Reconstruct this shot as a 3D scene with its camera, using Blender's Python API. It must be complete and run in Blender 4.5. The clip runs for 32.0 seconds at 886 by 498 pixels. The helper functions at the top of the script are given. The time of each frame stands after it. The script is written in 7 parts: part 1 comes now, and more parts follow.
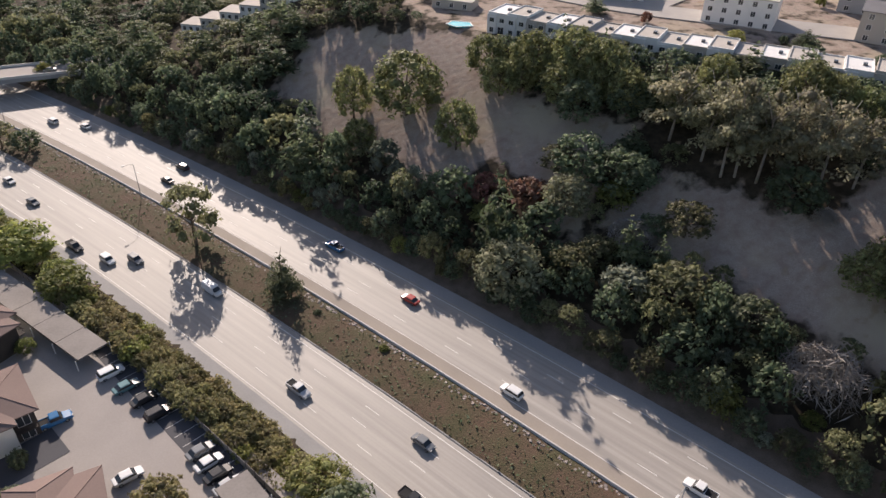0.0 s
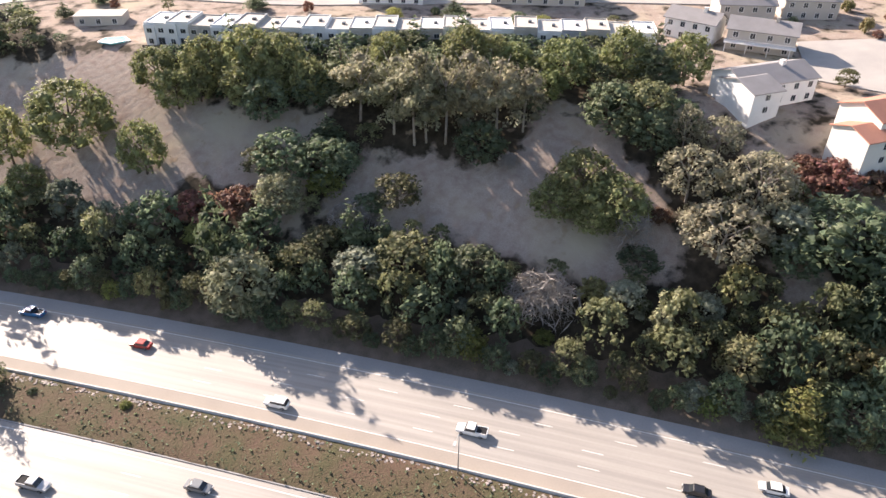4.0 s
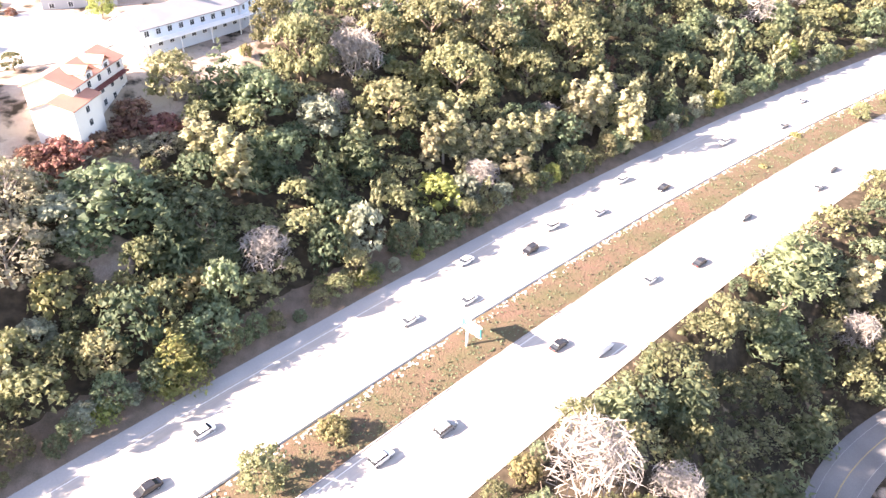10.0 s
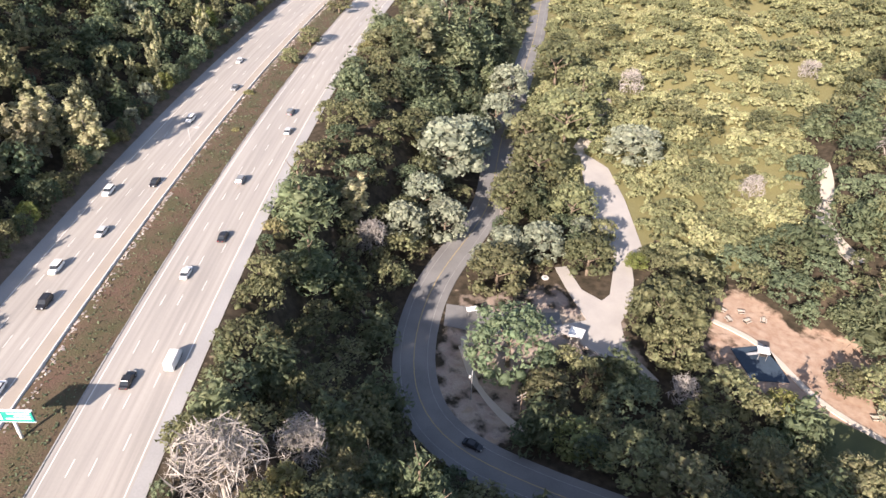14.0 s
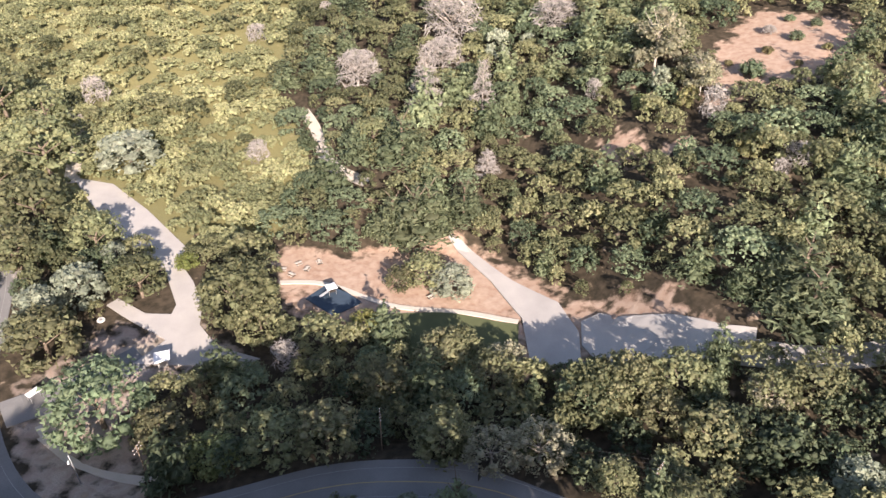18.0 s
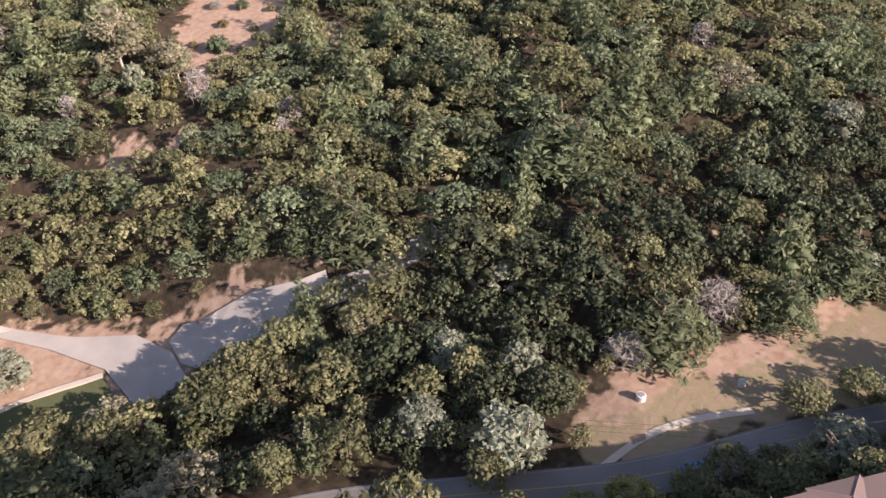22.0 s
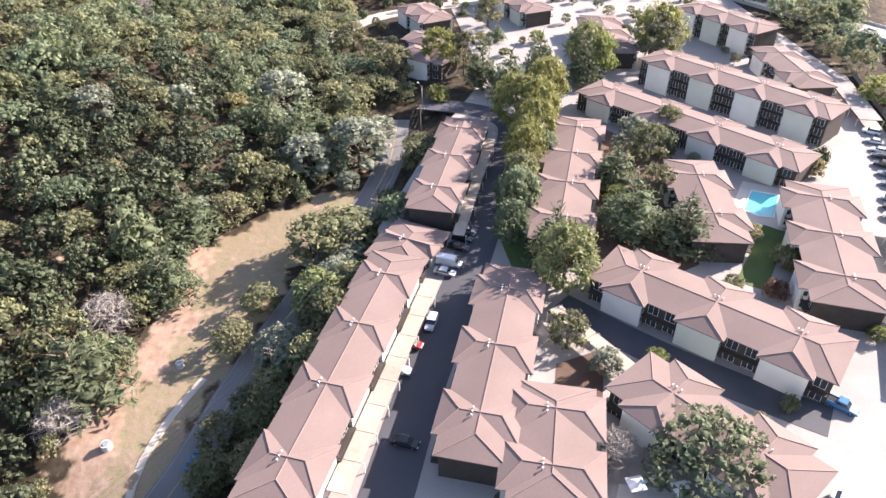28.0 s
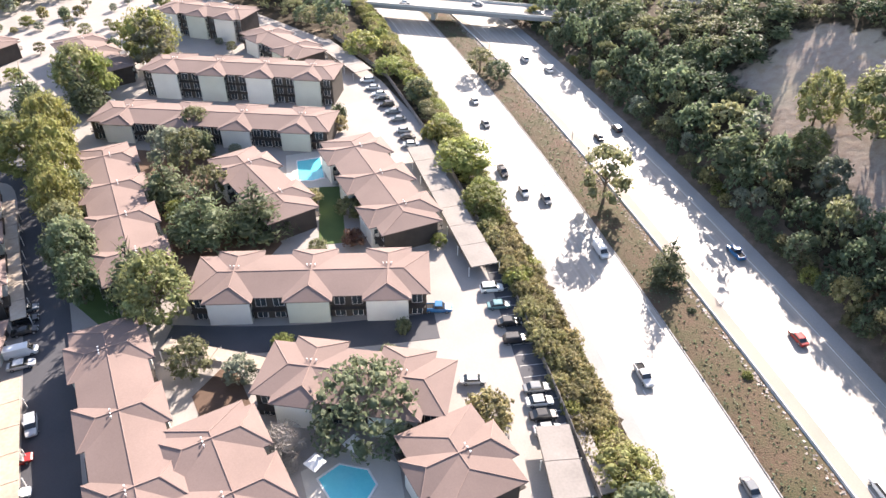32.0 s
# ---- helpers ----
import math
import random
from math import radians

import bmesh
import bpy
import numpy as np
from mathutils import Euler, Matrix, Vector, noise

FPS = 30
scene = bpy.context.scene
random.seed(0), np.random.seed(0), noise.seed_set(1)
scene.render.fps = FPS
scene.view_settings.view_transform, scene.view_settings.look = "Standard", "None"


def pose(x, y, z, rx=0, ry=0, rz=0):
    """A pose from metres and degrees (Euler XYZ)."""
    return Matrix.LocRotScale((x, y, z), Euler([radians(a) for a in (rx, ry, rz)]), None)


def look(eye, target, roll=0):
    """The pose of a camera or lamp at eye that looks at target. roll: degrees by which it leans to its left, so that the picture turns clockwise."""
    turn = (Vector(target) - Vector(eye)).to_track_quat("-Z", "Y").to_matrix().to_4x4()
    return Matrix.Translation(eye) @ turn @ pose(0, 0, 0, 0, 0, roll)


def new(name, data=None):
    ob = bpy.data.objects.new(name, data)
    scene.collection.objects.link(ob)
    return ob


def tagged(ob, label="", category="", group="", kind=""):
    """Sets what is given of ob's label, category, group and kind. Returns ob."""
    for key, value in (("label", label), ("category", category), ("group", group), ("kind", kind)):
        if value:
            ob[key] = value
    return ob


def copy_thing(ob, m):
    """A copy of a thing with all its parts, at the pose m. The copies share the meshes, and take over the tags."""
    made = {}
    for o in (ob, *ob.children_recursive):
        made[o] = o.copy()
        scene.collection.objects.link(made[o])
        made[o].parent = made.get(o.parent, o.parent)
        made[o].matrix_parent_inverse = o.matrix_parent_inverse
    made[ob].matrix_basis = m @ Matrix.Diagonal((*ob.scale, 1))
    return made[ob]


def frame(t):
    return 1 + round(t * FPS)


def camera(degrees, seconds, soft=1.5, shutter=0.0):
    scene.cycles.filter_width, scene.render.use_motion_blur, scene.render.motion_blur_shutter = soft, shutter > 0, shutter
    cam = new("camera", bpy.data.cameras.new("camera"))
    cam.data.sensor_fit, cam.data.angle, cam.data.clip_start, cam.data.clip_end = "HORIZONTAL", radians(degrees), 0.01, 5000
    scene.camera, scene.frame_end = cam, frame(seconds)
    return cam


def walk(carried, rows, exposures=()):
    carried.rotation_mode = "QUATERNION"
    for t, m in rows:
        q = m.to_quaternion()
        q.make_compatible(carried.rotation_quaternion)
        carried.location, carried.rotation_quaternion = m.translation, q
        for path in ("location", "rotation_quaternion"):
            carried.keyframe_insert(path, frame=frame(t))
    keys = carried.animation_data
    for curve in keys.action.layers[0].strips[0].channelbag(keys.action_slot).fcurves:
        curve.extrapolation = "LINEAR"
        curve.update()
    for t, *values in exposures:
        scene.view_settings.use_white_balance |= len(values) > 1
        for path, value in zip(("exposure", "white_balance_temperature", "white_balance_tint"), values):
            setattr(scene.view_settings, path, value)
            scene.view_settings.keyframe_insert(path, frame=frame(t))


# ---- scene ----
cam = camera(64.8, 32.0)
EYE = Vector((0.0, 0.0, 96.4))
# seconds, turn to the left from +y, pitch, roll (degrees)
ROWS = [
    (0, -0.34, -33.78, 1.16),
    (0.5, -3.42, -33.82, 1.12),
    (1, -6.68, -33.86, 1.05),
    (1.5, -9.99, -33.90, 1.01),
    (2, -13.82, -33.91, 1.00),
    (2.5, -17.75, -33.92, 0.97),
    (4.5, -31.01, -33.89, 0.71),
    (5, -36.37, -33.99, 0.75),
    (5.5, -41.74, -34.07, 0.76),
    (6, -47.10, -34.15, 0.74),
    (6.5, -52.51, -34.20, 0.75),
    (7, -57.86, -34.24, 0.82),
    (7.5, -63.11, -34.25, 0.90),
    (8, -68.40, -34.23, 1.04),
    (8.5, -73.74, -34.25, 1.04),
    (9, -79.20, -34.26, 1.23),
    (9.5, -84.78, -34.32, 1.33),
    (10, -90.36, -34.40, 1.31),
    (10.5, -96.12, -34.50, 1.05),
    (11, -101.69, -34.60, 1.09),
    (11.5, -107.36, -34.71, 1.15),
    (12, -113.28, -34.77, 1.18),
    (12.5, -119.06, -34.87, 1.23),
    (13, -124.73, -34.92, 1.23),
    (13.5, -130.18, -34.98, 1.21),
    (15.5, -151.19, -35.13, 0.71),
    (16, -156.61, -35.21, 0.76),
    (16.5, -162.17, -35.29, 0.73),
    (17, -167.80, -35.35, 0.75),
    (17.5, -173.42, -35.44, 0.75),
    (18, -178.97, -35.49, 0.78),
    (18.5, -184.47, -35.56, 0.74),
    (19, -190.04, -35.65, 0.73),
    (19.5, -195.84, -35.69, 0.79),
    (20, -201.66, -35.75, 0.87),
    (20.5, -207.17, -35.79, 0.98),
    (21, -212.13, -35.86, 1.05),
    (21.5, -217.03, -35.94, 1.00),
    (22, -221.95, -35.98, 0.98),
    (22.5, -226.91, -36.05, 1.00),
    (23, -231.94, -36.15, 0.98),
    (23.5, -236.88, -36.18, 0.99),
    (24, -241.84, -36.23, 0.97),
    (24.5, -246.84, -36.26, 0.96),
    (25, -251.83, -36.28, 0.96),
    (25.5, -256.77, -36.30, 0.87),
    (27.5, -276.44, -35.96, -0.25),
    (28, -281.53, -36.05, -0.19),
    (28.5, -286.58, -36.11, -0.21),
    (29, -291.68, -36.23, -0.27),
    (29.5, -296.77, -36.31, -0.31),
    (30, -301.93, -36.36, -0.29),
    (30.5, -307.08, -36.38, -0.23),
    (31, -312.24, -36.36, -0.16),
    (31.5, -317.41, -36.31, -0.07),
    (32, -322.19, -36.26, 0.01),
]


def facing(yaw, pitch):
    y, p = radians(yaw), radians(pitch)
    return Vector((-math.sin(y) * math.cos(p), math.cos(y) * math.cos(p), math.sin(p)))


walk(cam, [(t, look(EYE, EYE + facing(yaw, pitch) * 50, roll)) for t, yaw, pitch, roll in ROWS],
     [(0, 0.38, 7000, 20), (2.5, 0.63, 7000, 20), (4.5, 1.65, 7200, 20), (6, 2.0, 7300, 23), (9, 2.95, 7500, 26), (10.5, 3.05, 7500, 28), (11, 2.95, 7400, 28), (12, 2.05, 7200, 30), (13, 1.4, 7000, 20), (16, 1.56, 6900, 20), (19, 1.31, 6900, 21), (22, 1.06, 7100, 28), (23, 1.11, 7100, 32), (25, 1.53, 6500, 30), (27.5, 1.83, 6600, 22), (28.5, 1.68, 6650, 22), (29, 1.58, 6700, 22), (30, 1.63, 6800, 20), (32, 1.83, 6900, 18)])

# ---- world, sun ----
SUN_AZ, SUN_EL = -17.0, 26.5
world = bpy.data.worlds.new("sky")
scene.world = world
world.use_nodes = True
wn = world.node_tree.nodes
sky = wn.new("ShaderNodeTexSky")
sky.sky_type = "NISHITA"
sky.sun_disc = False
sky.sun_elevation = radians(SUN_EL)
sky.sun_rotation = radians(SUN_AZ)
wn["Background"].inputs["Strength"].default_value = 0.10
world.node_tree.links.new(sky.outputs["Color"], wn["Background"].inputs["Color"])
to_sun = Vector((math.sin(radians(SUN_AZ)) * math.cos(radians(SUN_EL)), math.cos(radians(SUN_AZ)) * math.cos(radians(SUN_EL)), math.sin(radians(SUN_EL))))
sun = new("sun", bpy.data.lights.new("sun", "SUN"))
sun.data.energy = 5.0
sun.data.angle = radians(0.6)
sun.data.color = (1.0, 0.94, 0.85)
sun.matrix_world = look(to_sun * 300, (0, 0, 0))


# ---- materials ----
def material(name, base, rough=0.8, dark=None, scale=1.0, fine=12.0, bump=0.15, metal=0.0, per_object=0.0, island=0.0, spread=0.35, translucent=0.0, bump_size=0.05, spec=0.3):
    """Procedural surface: two scales of noise between two colours, optional shifts per object or per island, and fine relief."""
    m = bpy.data.materials.new(name)
    m.use_nodes = True
    nt = m.node_tree
    n, link = nt.nodes, nt.links.new
    bsdf = n["Principled BSDF"]
    bsdf.inputs["Roughness"].default_value = rough
    bsdf.inputs["Metallic"].default_value = metal
    bsdf.inputs["Specular IOR Level"].default_value = spec
    dark = dark or tuple(c * 0.7 for c in base)
    pos = n.new("ShaderNodeTexCoord").outputs["Object"] if per_object else n.new("ShaderNodeNewGeometry").outputs["Position"]
    big, small = n.new("ShaderNodeTexNoise"), n.new("ShaderNodeTexNoise")
    big.inputs["Scale"].default_value, small.inputs["Scale"].default_value = scale, fine
    big.inputs["Detail"].default_value, small.inputs["Detail"].default_value = 4.0, 3.0
    link(pos, big.inputs["Vector"]), link(pos, small.inputs["Vector"])
    mixed = n.new("ShaderNodeMath")
    mixed.operation = "MULTIPLY_ADD"
    link(small.outputs["Fac"], mixed.inputs[0])
    mixed.inputs[1].default_value = 0.6
    link(big.outputs["Fac"], mixed.inputs[2])
    ramp = n.new("ShaderNodeMapRange")
    ramp.inputs["From Min"].default_value, ramp.inputs["From Max"].default_value = 0.8 - spread, 0.8 + spread
    link(mixed.outputs[0], ramp.inputs["Value"])
    mix = n.new("ShaderNodeMix")
    mix.data_type = "RGBA"
    mix.inputs["A"].default_value, mix.inputs["B"].default_value = (*dark, 1), (*base, 1)
    link(ramp.outputs["Result"], mix.inputs["Factor"])
    colour = mix.outputs["Result"]
    for amount, source in ((per_object, "object"), (island, "island")):
        if amount:
            rnd = n.new("ShaderNodeObjectInfo").outputs["Random"] if source == "object" else n.new("ShaderNodeNewGeometry").outputs["Random Per Island"]
            value = n.new("ShaderNodeMapRange")
            value.inputs["To Min"].default_value, value.inputs["To Max"].default_value = 1 - amount, 1 + amount
            link(rnd, value.inputs["Value"])
            hsv = n.new("ShaderNodeHueSaturation")
            link(value.outputs["Result"], hsv.inputs["Value"])
            hue = n.new("ShaderNodeMapRange")
            hue.inputs["To Min"].default_value, hue.inputs["To Max"].default_value = 0.5 - amount * 0.06, 0.5 + amount * 0.06
            turn = n.new("ShaderNodeMath")
            turn.operation = "FRACT"
            times = n.new("ShaderNodeMath")
            times.operation = "MULTIPLY"
            times.inputs[1].default_value = 7.31
            link(rnd, times.inputs[0]), link(times.outputs[0], turn.inputs[0]), link(turn.outputs[0], hue.inputs["Value"])
            link(hue.outputs["Result"], hsv.inputs["Hue"])
            link(colour, hsv.inputs["Color"])
            colour = hsv.outputs["Color"]
    if island:
        at = n.new("ShaderNodeAttribute")
        at.attribute_name = "tint"
        hsv = n.new("ShaderNodeHueSaturation")
        add, hue = n.new("ShaderNodeMath"), n.new("ShaderNodeMath")
        add.operation, hue.operation = "ADD", "MULTIPLY_ADD"
        add.inputs[1].default_value = 1.0
        hue.inputs[1].default_value, hue.inputs[2].default_value = -0.035, 0.5
        link(at.outputs["Fac"], add.inputs[0]), link(at.outputs["Fac"], hue.inputs[0])
        link(add.outputs[0], hsv.inputs["Value"]), link(hue.outputs[0], hsv.inputs["Hue"])
        link(colour, hsv.inputs["Color"])
        colour = hsv.outputs["Color"]
    link(colour, bsdf.inputs["Base Color"])
    if bump:
        relief = n.new("ShaderNodeBump")
        relief.inputs["Strength"].default_value, relief.inputs["Distance"].default_value = bump, bump_size
        link(mixed.outputs[0], relief.inputs["Height"])
        link(relief.outputs["Normal"], bsdf.inputs["Normal"])
    if translucent:
        glow, both = n.new("ShaderNodeBsdfTranslucent"), n.new("ShaderNodeMixShader")
        link(colour, glow.inputs["Color"])
        both.inputs[0].default_value = translucent
        link(bsdf.outputs[0], both.inputs[1]), link(glow.outputs[0], both.inputs[2])
        link(both.outputs[0], n["Material Output"].inputs["Surface"])
    return m


def leaf(name, base, dark, translucent=0.46, per=0.3):
    return material(name, base, 0.6, tuple(c * 0.75 for c in dark), 0.45, 4.2, 1.0, per_object=per, island=0.3, spread=0.24, translucent=translucent, bump_size=0.3, spec=0.25)


LEAF = {
    "oak": leaf("oak_leaves", (0.263, 0.262, 0.137), (0.178, 0.188, 0.099)),
    "laurel": leaf("laurel_leaves", (0.204, 0.246, 0.143), (0.136, 0.177, 0.107)),
    "pine": leaf("pine_needles", (0.221, 0.254, 0.143), (0.144, 0.177, 0.099)),
    "euc": leaf("eucalyptus_leaves", (0.356, 0.336, 0.220), (0.247, 0.237, 0.153)),
    "silver": leaf("silver_leaves", (0.315, 0.340, 0.250), (0.240, 0.265, 0.190), 0.4, 0.15),
    "lime": leaf("lime_leaves", (0.310, 0.330, 0.110), (0.225, 0.245, 0.080)),
    "fresh": leaf("fresh_green_leaves", (0.255, 0.295, 0.125), (0.180, 0.215, 0.090), 0.36, 0.12),
    "stone": leaf("round_pine_needles", (0.315, 0.325, 0.145), (0.205, 0.220, 0.102), 0.4, 0.18),
    "sage": leaf("sage_needles", (0.330, 0.330, 0.205), (0.235, 0.240, 0.150), 0.4, 0.12),
    "cream": leaf("pale_gum_leaves", (0.430, 0.400, 0.275), (0.310, 0.290, 0.200), 0.4, 0.14),
    "gold": leaf("golden_cypress_needles", (0.330, 0.320, 0.115), (0.190, 0.200, 0.070), 0.4, 0.1),
    # bay: a dark species, darkened further in place of the valley's shade
    "bay": leaf("dark_bay_leaves", (0.110, 0.130, 0.072), (0.070, 0.090, 0.050), 0.28, 0.22),
    "olive": leaf("olive_leaves", (0.345, 0.315, 0.155), (0.235, 0.218, 0.105)),
    "poplar": leaf("poplar_leaves", (0.420, 0.400, 0.240), (0.290, 0.285, 0.170)),
    "rust": leaf("rust_leaves", (0.310, 0.165, 0.120), (0.180, 0.095, 0.075)),
    "scrub": leaf("scrub_leaves", (0.345, 0.350, 0.180), (0.265, 0.272, 0.138), 0.36, 0.2),
}
BARK = material("bark", (0.20, 0.155, 0.115), 0.9, (0.10, 0.075, 0.055), 1.5, 14, 0.3)
PALE_BARK = material("pale_bark", (0.42, 0.37, 0.32), 0.85, (0.25, 0.21, 0.18), 1.2, 10, 0.2)
TWIG = material("bare_twigs", (0.35, 0.32, 0.29), 0.9, (0.22, 0.195, 0.175), 1.2, 10, 0.1)
CONCRETE = material("freeway_concrete", (0.395, 0.362, 0.325), 0.64, (0.325, 0.30, 0.272), 0.05, 1.6, 0.05, spread=0.5, spec=0.5)


def streaks(m):
    """Tyre tracks and stains that run along the carriageway."""
    n, link = m.node_tree.nodes, m.node_tree.links.new
    bsdf = n["Principled BSDF"]
    old = bsdf.inputs["Base Color"].links[0].from_socket
    pos = n.new("ShaderNodeNewGeometry").outputs["Position"]
    far = n.new("ShaderNodeVectorMath")
    far.operation = "DISTANCE"
    far.inputs[1].default_value = (-1232.7, -1317.6, 0.0)
    link(pos, far.inputs[0])
    split, put = n.new("ShaderNodeSeparateXYZ"), n.new("ShaderNodeCombineXYZ")
    link(pos, split.inputs[0])
    along_x = n.new("ShaderNodeMath")
    along_x.operation = "MULTIPLY"
    along_x.inputs[1].default_value = 0.03
    link(split.outputs["X"], along_x.inputs[0])
    link(far.outputs["Value"], put.inputs["X"]), link(along_x.outputs[0], put.inputs["Y"])
    tex = n.new("ShaderNodeTexNoise")
    tex.inputs["Scale"].default_value, tex.inputs["Detail"].default_value = 0.9, 3.0
    link(put.outputs[0], tex.inputs["Vector"])
    amount = n.new("ShaderNodeMapRange")
    amount.inputs["From Min"].default_value, amount.inputs["From Max"].default_value = 0.35, 0.7
    amount.inputs["To Min"].default_value, amount.inputs["To Max"].default_value = 0.8, 1.06
    link(tex.outputs["Fac"], amount.inputs["Value"])
    hsv = n.new("ShaderNodeHueSaturation")
    link(amount.outputs["Result"], hsv.inputs["Value"]), link(old, hsv.inputs["Color"])
    link(hsv.outputs["Color"], bsdf.inputs["Base Color"])


streaks(CONCRETE)
SHOULDER = material("brown_shoulder", (0.355, 0.310, 0.265), 0.9, (0.28, 0.245, 0.21), 0.12, 3, 0.1)
GREY_SHOULDER = material("grey_shoulder", (0.36, 0.35, 0.34), 0.9, (0.27, 0.265, 0.26), 0.1, 2.5, 0.1)
PAINT = material("road_paint", (0.78, 0.76, 0.72), 0.7, (0.55, 0.53, 0.5), 0.8, 6, 0)
YELLOW = material("yellow_paint", (0.44, 0.33, 0.15), 0.7, (0.27, 0.22, 0.14), 0.8, 6, 0)
WORN = material("worn_white_paint", (0.34, 0.33, 0.32), 0.8, (0.22, 0.215, 0.21), 0.8, 6, 0)
ASPHALT = material("old_asphalt", (0.225, 0.218, 0.210), 0.9, (0.135, 0.131, 0.128), 0.12, 4, 0.1)
LOT = material("lot_asphalt", (0.37, 0.335, 0.31), 0.85, (0.28, 0.255, 0.235), 0.12, 4, 0.1)
FRESH = material("dark_asphalt", (0.090, 0.090, 0.099), 0.85, (0.063, 0.063, 0.071), 0.1, 5, 0.1)
PALE_ROAD = material("pale_road", (0.44, 0.405, 0.37), 0.9, (0.32, 0.30, 0.28), 0.15, 4, 0.1)
WALLC = material("white_concrete", (0.66, 0.64, 0.60), 0.8, (0.50, 0.48, 0.45), 0.3, 4, 0.1)
PATHC = material("path_concrete", (0.52, 0.46, 0.39), 0.9, (0.42, 0.37, 0.31), 0.3, 5, 0.1)
ROOF = material("brown_shingles", (0.245, 0.178, 0.158), 0.9, (0.165, 0.120, 0.106), 0.10, 3.5, 0.25, spread=0.45, per_object=0.0)
STUCCO = material("white_stucco", (0.74, 0.715, 0.66), 0.85, (0.64, 0.615, 0.57), 0.3, 8, 0.1)
GREENISH = material("pale_green_panel", (0.56, 0.575, 0.51), 0.85, (0.48, 0.50, 0.44), 0.3, 8, 0.1)
DARKWOOD = material("dark_siding", (0.075, 0.062, 0.053), 0.8, (0.045, 0.038, 0.034), 0.6, 8, 0.2)
GLASS = material("window_glass", (0.055, 0.065, 0.075), 0.12, (0.03, 0.035, 0.04), 0.4, 3, 0, spec=0.6)
WHITE = material("white_paint", (0.80, 0.79, 0.77), 0.6, (0.70, 0.69, 0.67), 0.5, 5, 0.05)
CANOPY = material("stained_flat_roof", (0.47, 0.41, 0.345), 0.9, (0.30, 0.235, 0.18), 0.16, 1.6, 0.1, spread=0.42)
GREYCANOPY = material("grey_flat_roof", (0.33, 0.30, 0.275), 0.9, (0.20, 0.18, 0.165), 0.18, 2.2, 0.1, spread=0.42)
WATER = material("pool_water", (0.13, 0.62, 0.68), 0.08, (0.10, 0.54, 0.62), 0.5, 2, 0.1, spec=0.5)
METAL = material("grey_metal", (0.45, 0.45, 0.45), 0.5, (0.32, 0.32, 0.32), 1, 8, 0.05, metal=0.5)
WOODPOLE = material("pole_wood", (0.24, 0.18, 0.13), 0.9, (0.15, 0.11, 0.08), 1, 9, 0.2)
ROCK = material("rubble", (0.40, 0.35, 0.32), 0.95, (0.25, 0.21, 0.19), 1.2, 6, 0.3, island=0.3)
LAWN = material("lawn_grass", (0.095, 0.140, 0.045), 0.95, (0.065, 0.100, 0.034), 0.3, 6, 0.3)


# ---- terrain ----
FC, FR = (-1232.7, -1317.6), 1873.5
FA = radians(49.3)
# the valley road's centre line: x, y, height
VALLEY = [(420, -570, -24), (330, -440, -26), (234, -307, -27), (160, -194, -27), (130, -154, -27), (123, -137, -27), (115, -115, -27), (107, -101, -27), (98, -89, -27),
          (87, -79, -27), (76, -74, -26.8), (64, -73.5, -26.4), (45, -79, -25.5), (22, -87, -24), (-6, -86, -21.5), (-35, -70, -17), (-60, -47, -11), (-78, -31, -7),
          (-105, -18, -5), (-144, 6, -2), (-171, 20, 0), (-198, 26, 1), (-238, 19, 3), (-300, 10, 5), (-420, 0, 8)]


def ease(v):
    v = np.clip(v, 0.0, 1.0)
    return v * v * (3 - 2 * v)


def along(x, y):
    """Distance from the freeway's centre line (uphill side positive) and metres along it."""
    dx, dy = x - FC[0], y - FC[1]
    return np.hypot(dx, dy) - FR, (FA - np.arctan2(dy, dx)) * FR


def fw(u, s, z=0.0):
    a = FA - s / FR
    return (FC[0] + (FR + u) * math.cos(a), FC[1] + (FR + u) * math.sin(a), z)


def from_line(line, x, y):
    """Distance from a polyline (positive on its left), and its height there."""
    best, side, high = np.full(np.shape(x), 1e9), np.ones(np.shape(x)), np.zeros(np.shape(x))
    for (ax, ay, az), (bx, by, bz) in zip(line[:-1], line[1:]):
        ex, ey = bx - ax, by - ay
        k = np.clip(((x - ax) * ex + (y - ay) * ey) / (ex * ex + ey * ey), 0, 1)
        px, py = ax + k * ex - x, ay + k * ey - y
        d = np.hypot(px, py)
        near = d < best
        best = np.where(near, d, best)
        side = np.where(near, np.sign(ey * px - ex * py), side)
        high = np.where(near, az + k * (bz - az), high)
    return best * side, high


def terrain(x, y):
    x, y = np.asarray(x, float), np.asarray(y, float)
    u, s = along(x, y)
    west = ease((40 - s) / 60)
    rise = np.clip((u - 29) / 68, 0, 1)
    north = (34 * (0.7 * rise + 0.3 * ease(rise)) + 0.05 * np.maximum(u - 97, 0)) * (0.3 + 0.7 * ease((s + 210) / 110))
    n, road = from_line(VALLEY, x, y)
    inner = np.maximum(-n - 7, 0)
    outer = np.maximum(n - 7, 0)
    width = 12 + 26 * ease((x + 70) / 90)
    plateau = 5 * west * ease((-u - 26) / 7)
    up = road + (plateau - road) * ease(inner / width)
    edge = ease((-u - 25) / 10)
    up = plateau + (up - plateau) * edge
    flat = 24 + 58 * ease((x + 75) / 60) - 40 * ease((x - 90) / 90)
    floor = road + (-29 - road) * ease((x + 60) / 50) * ease(outer / 12)
    hill = 62 * (1 - np.exp(-0.40 * np.maximum(outer - flat, 0) / 62))
    south = np.where(n > 0, floor + hill, up)
    return np.where(u > 0, north, south) + 0.0


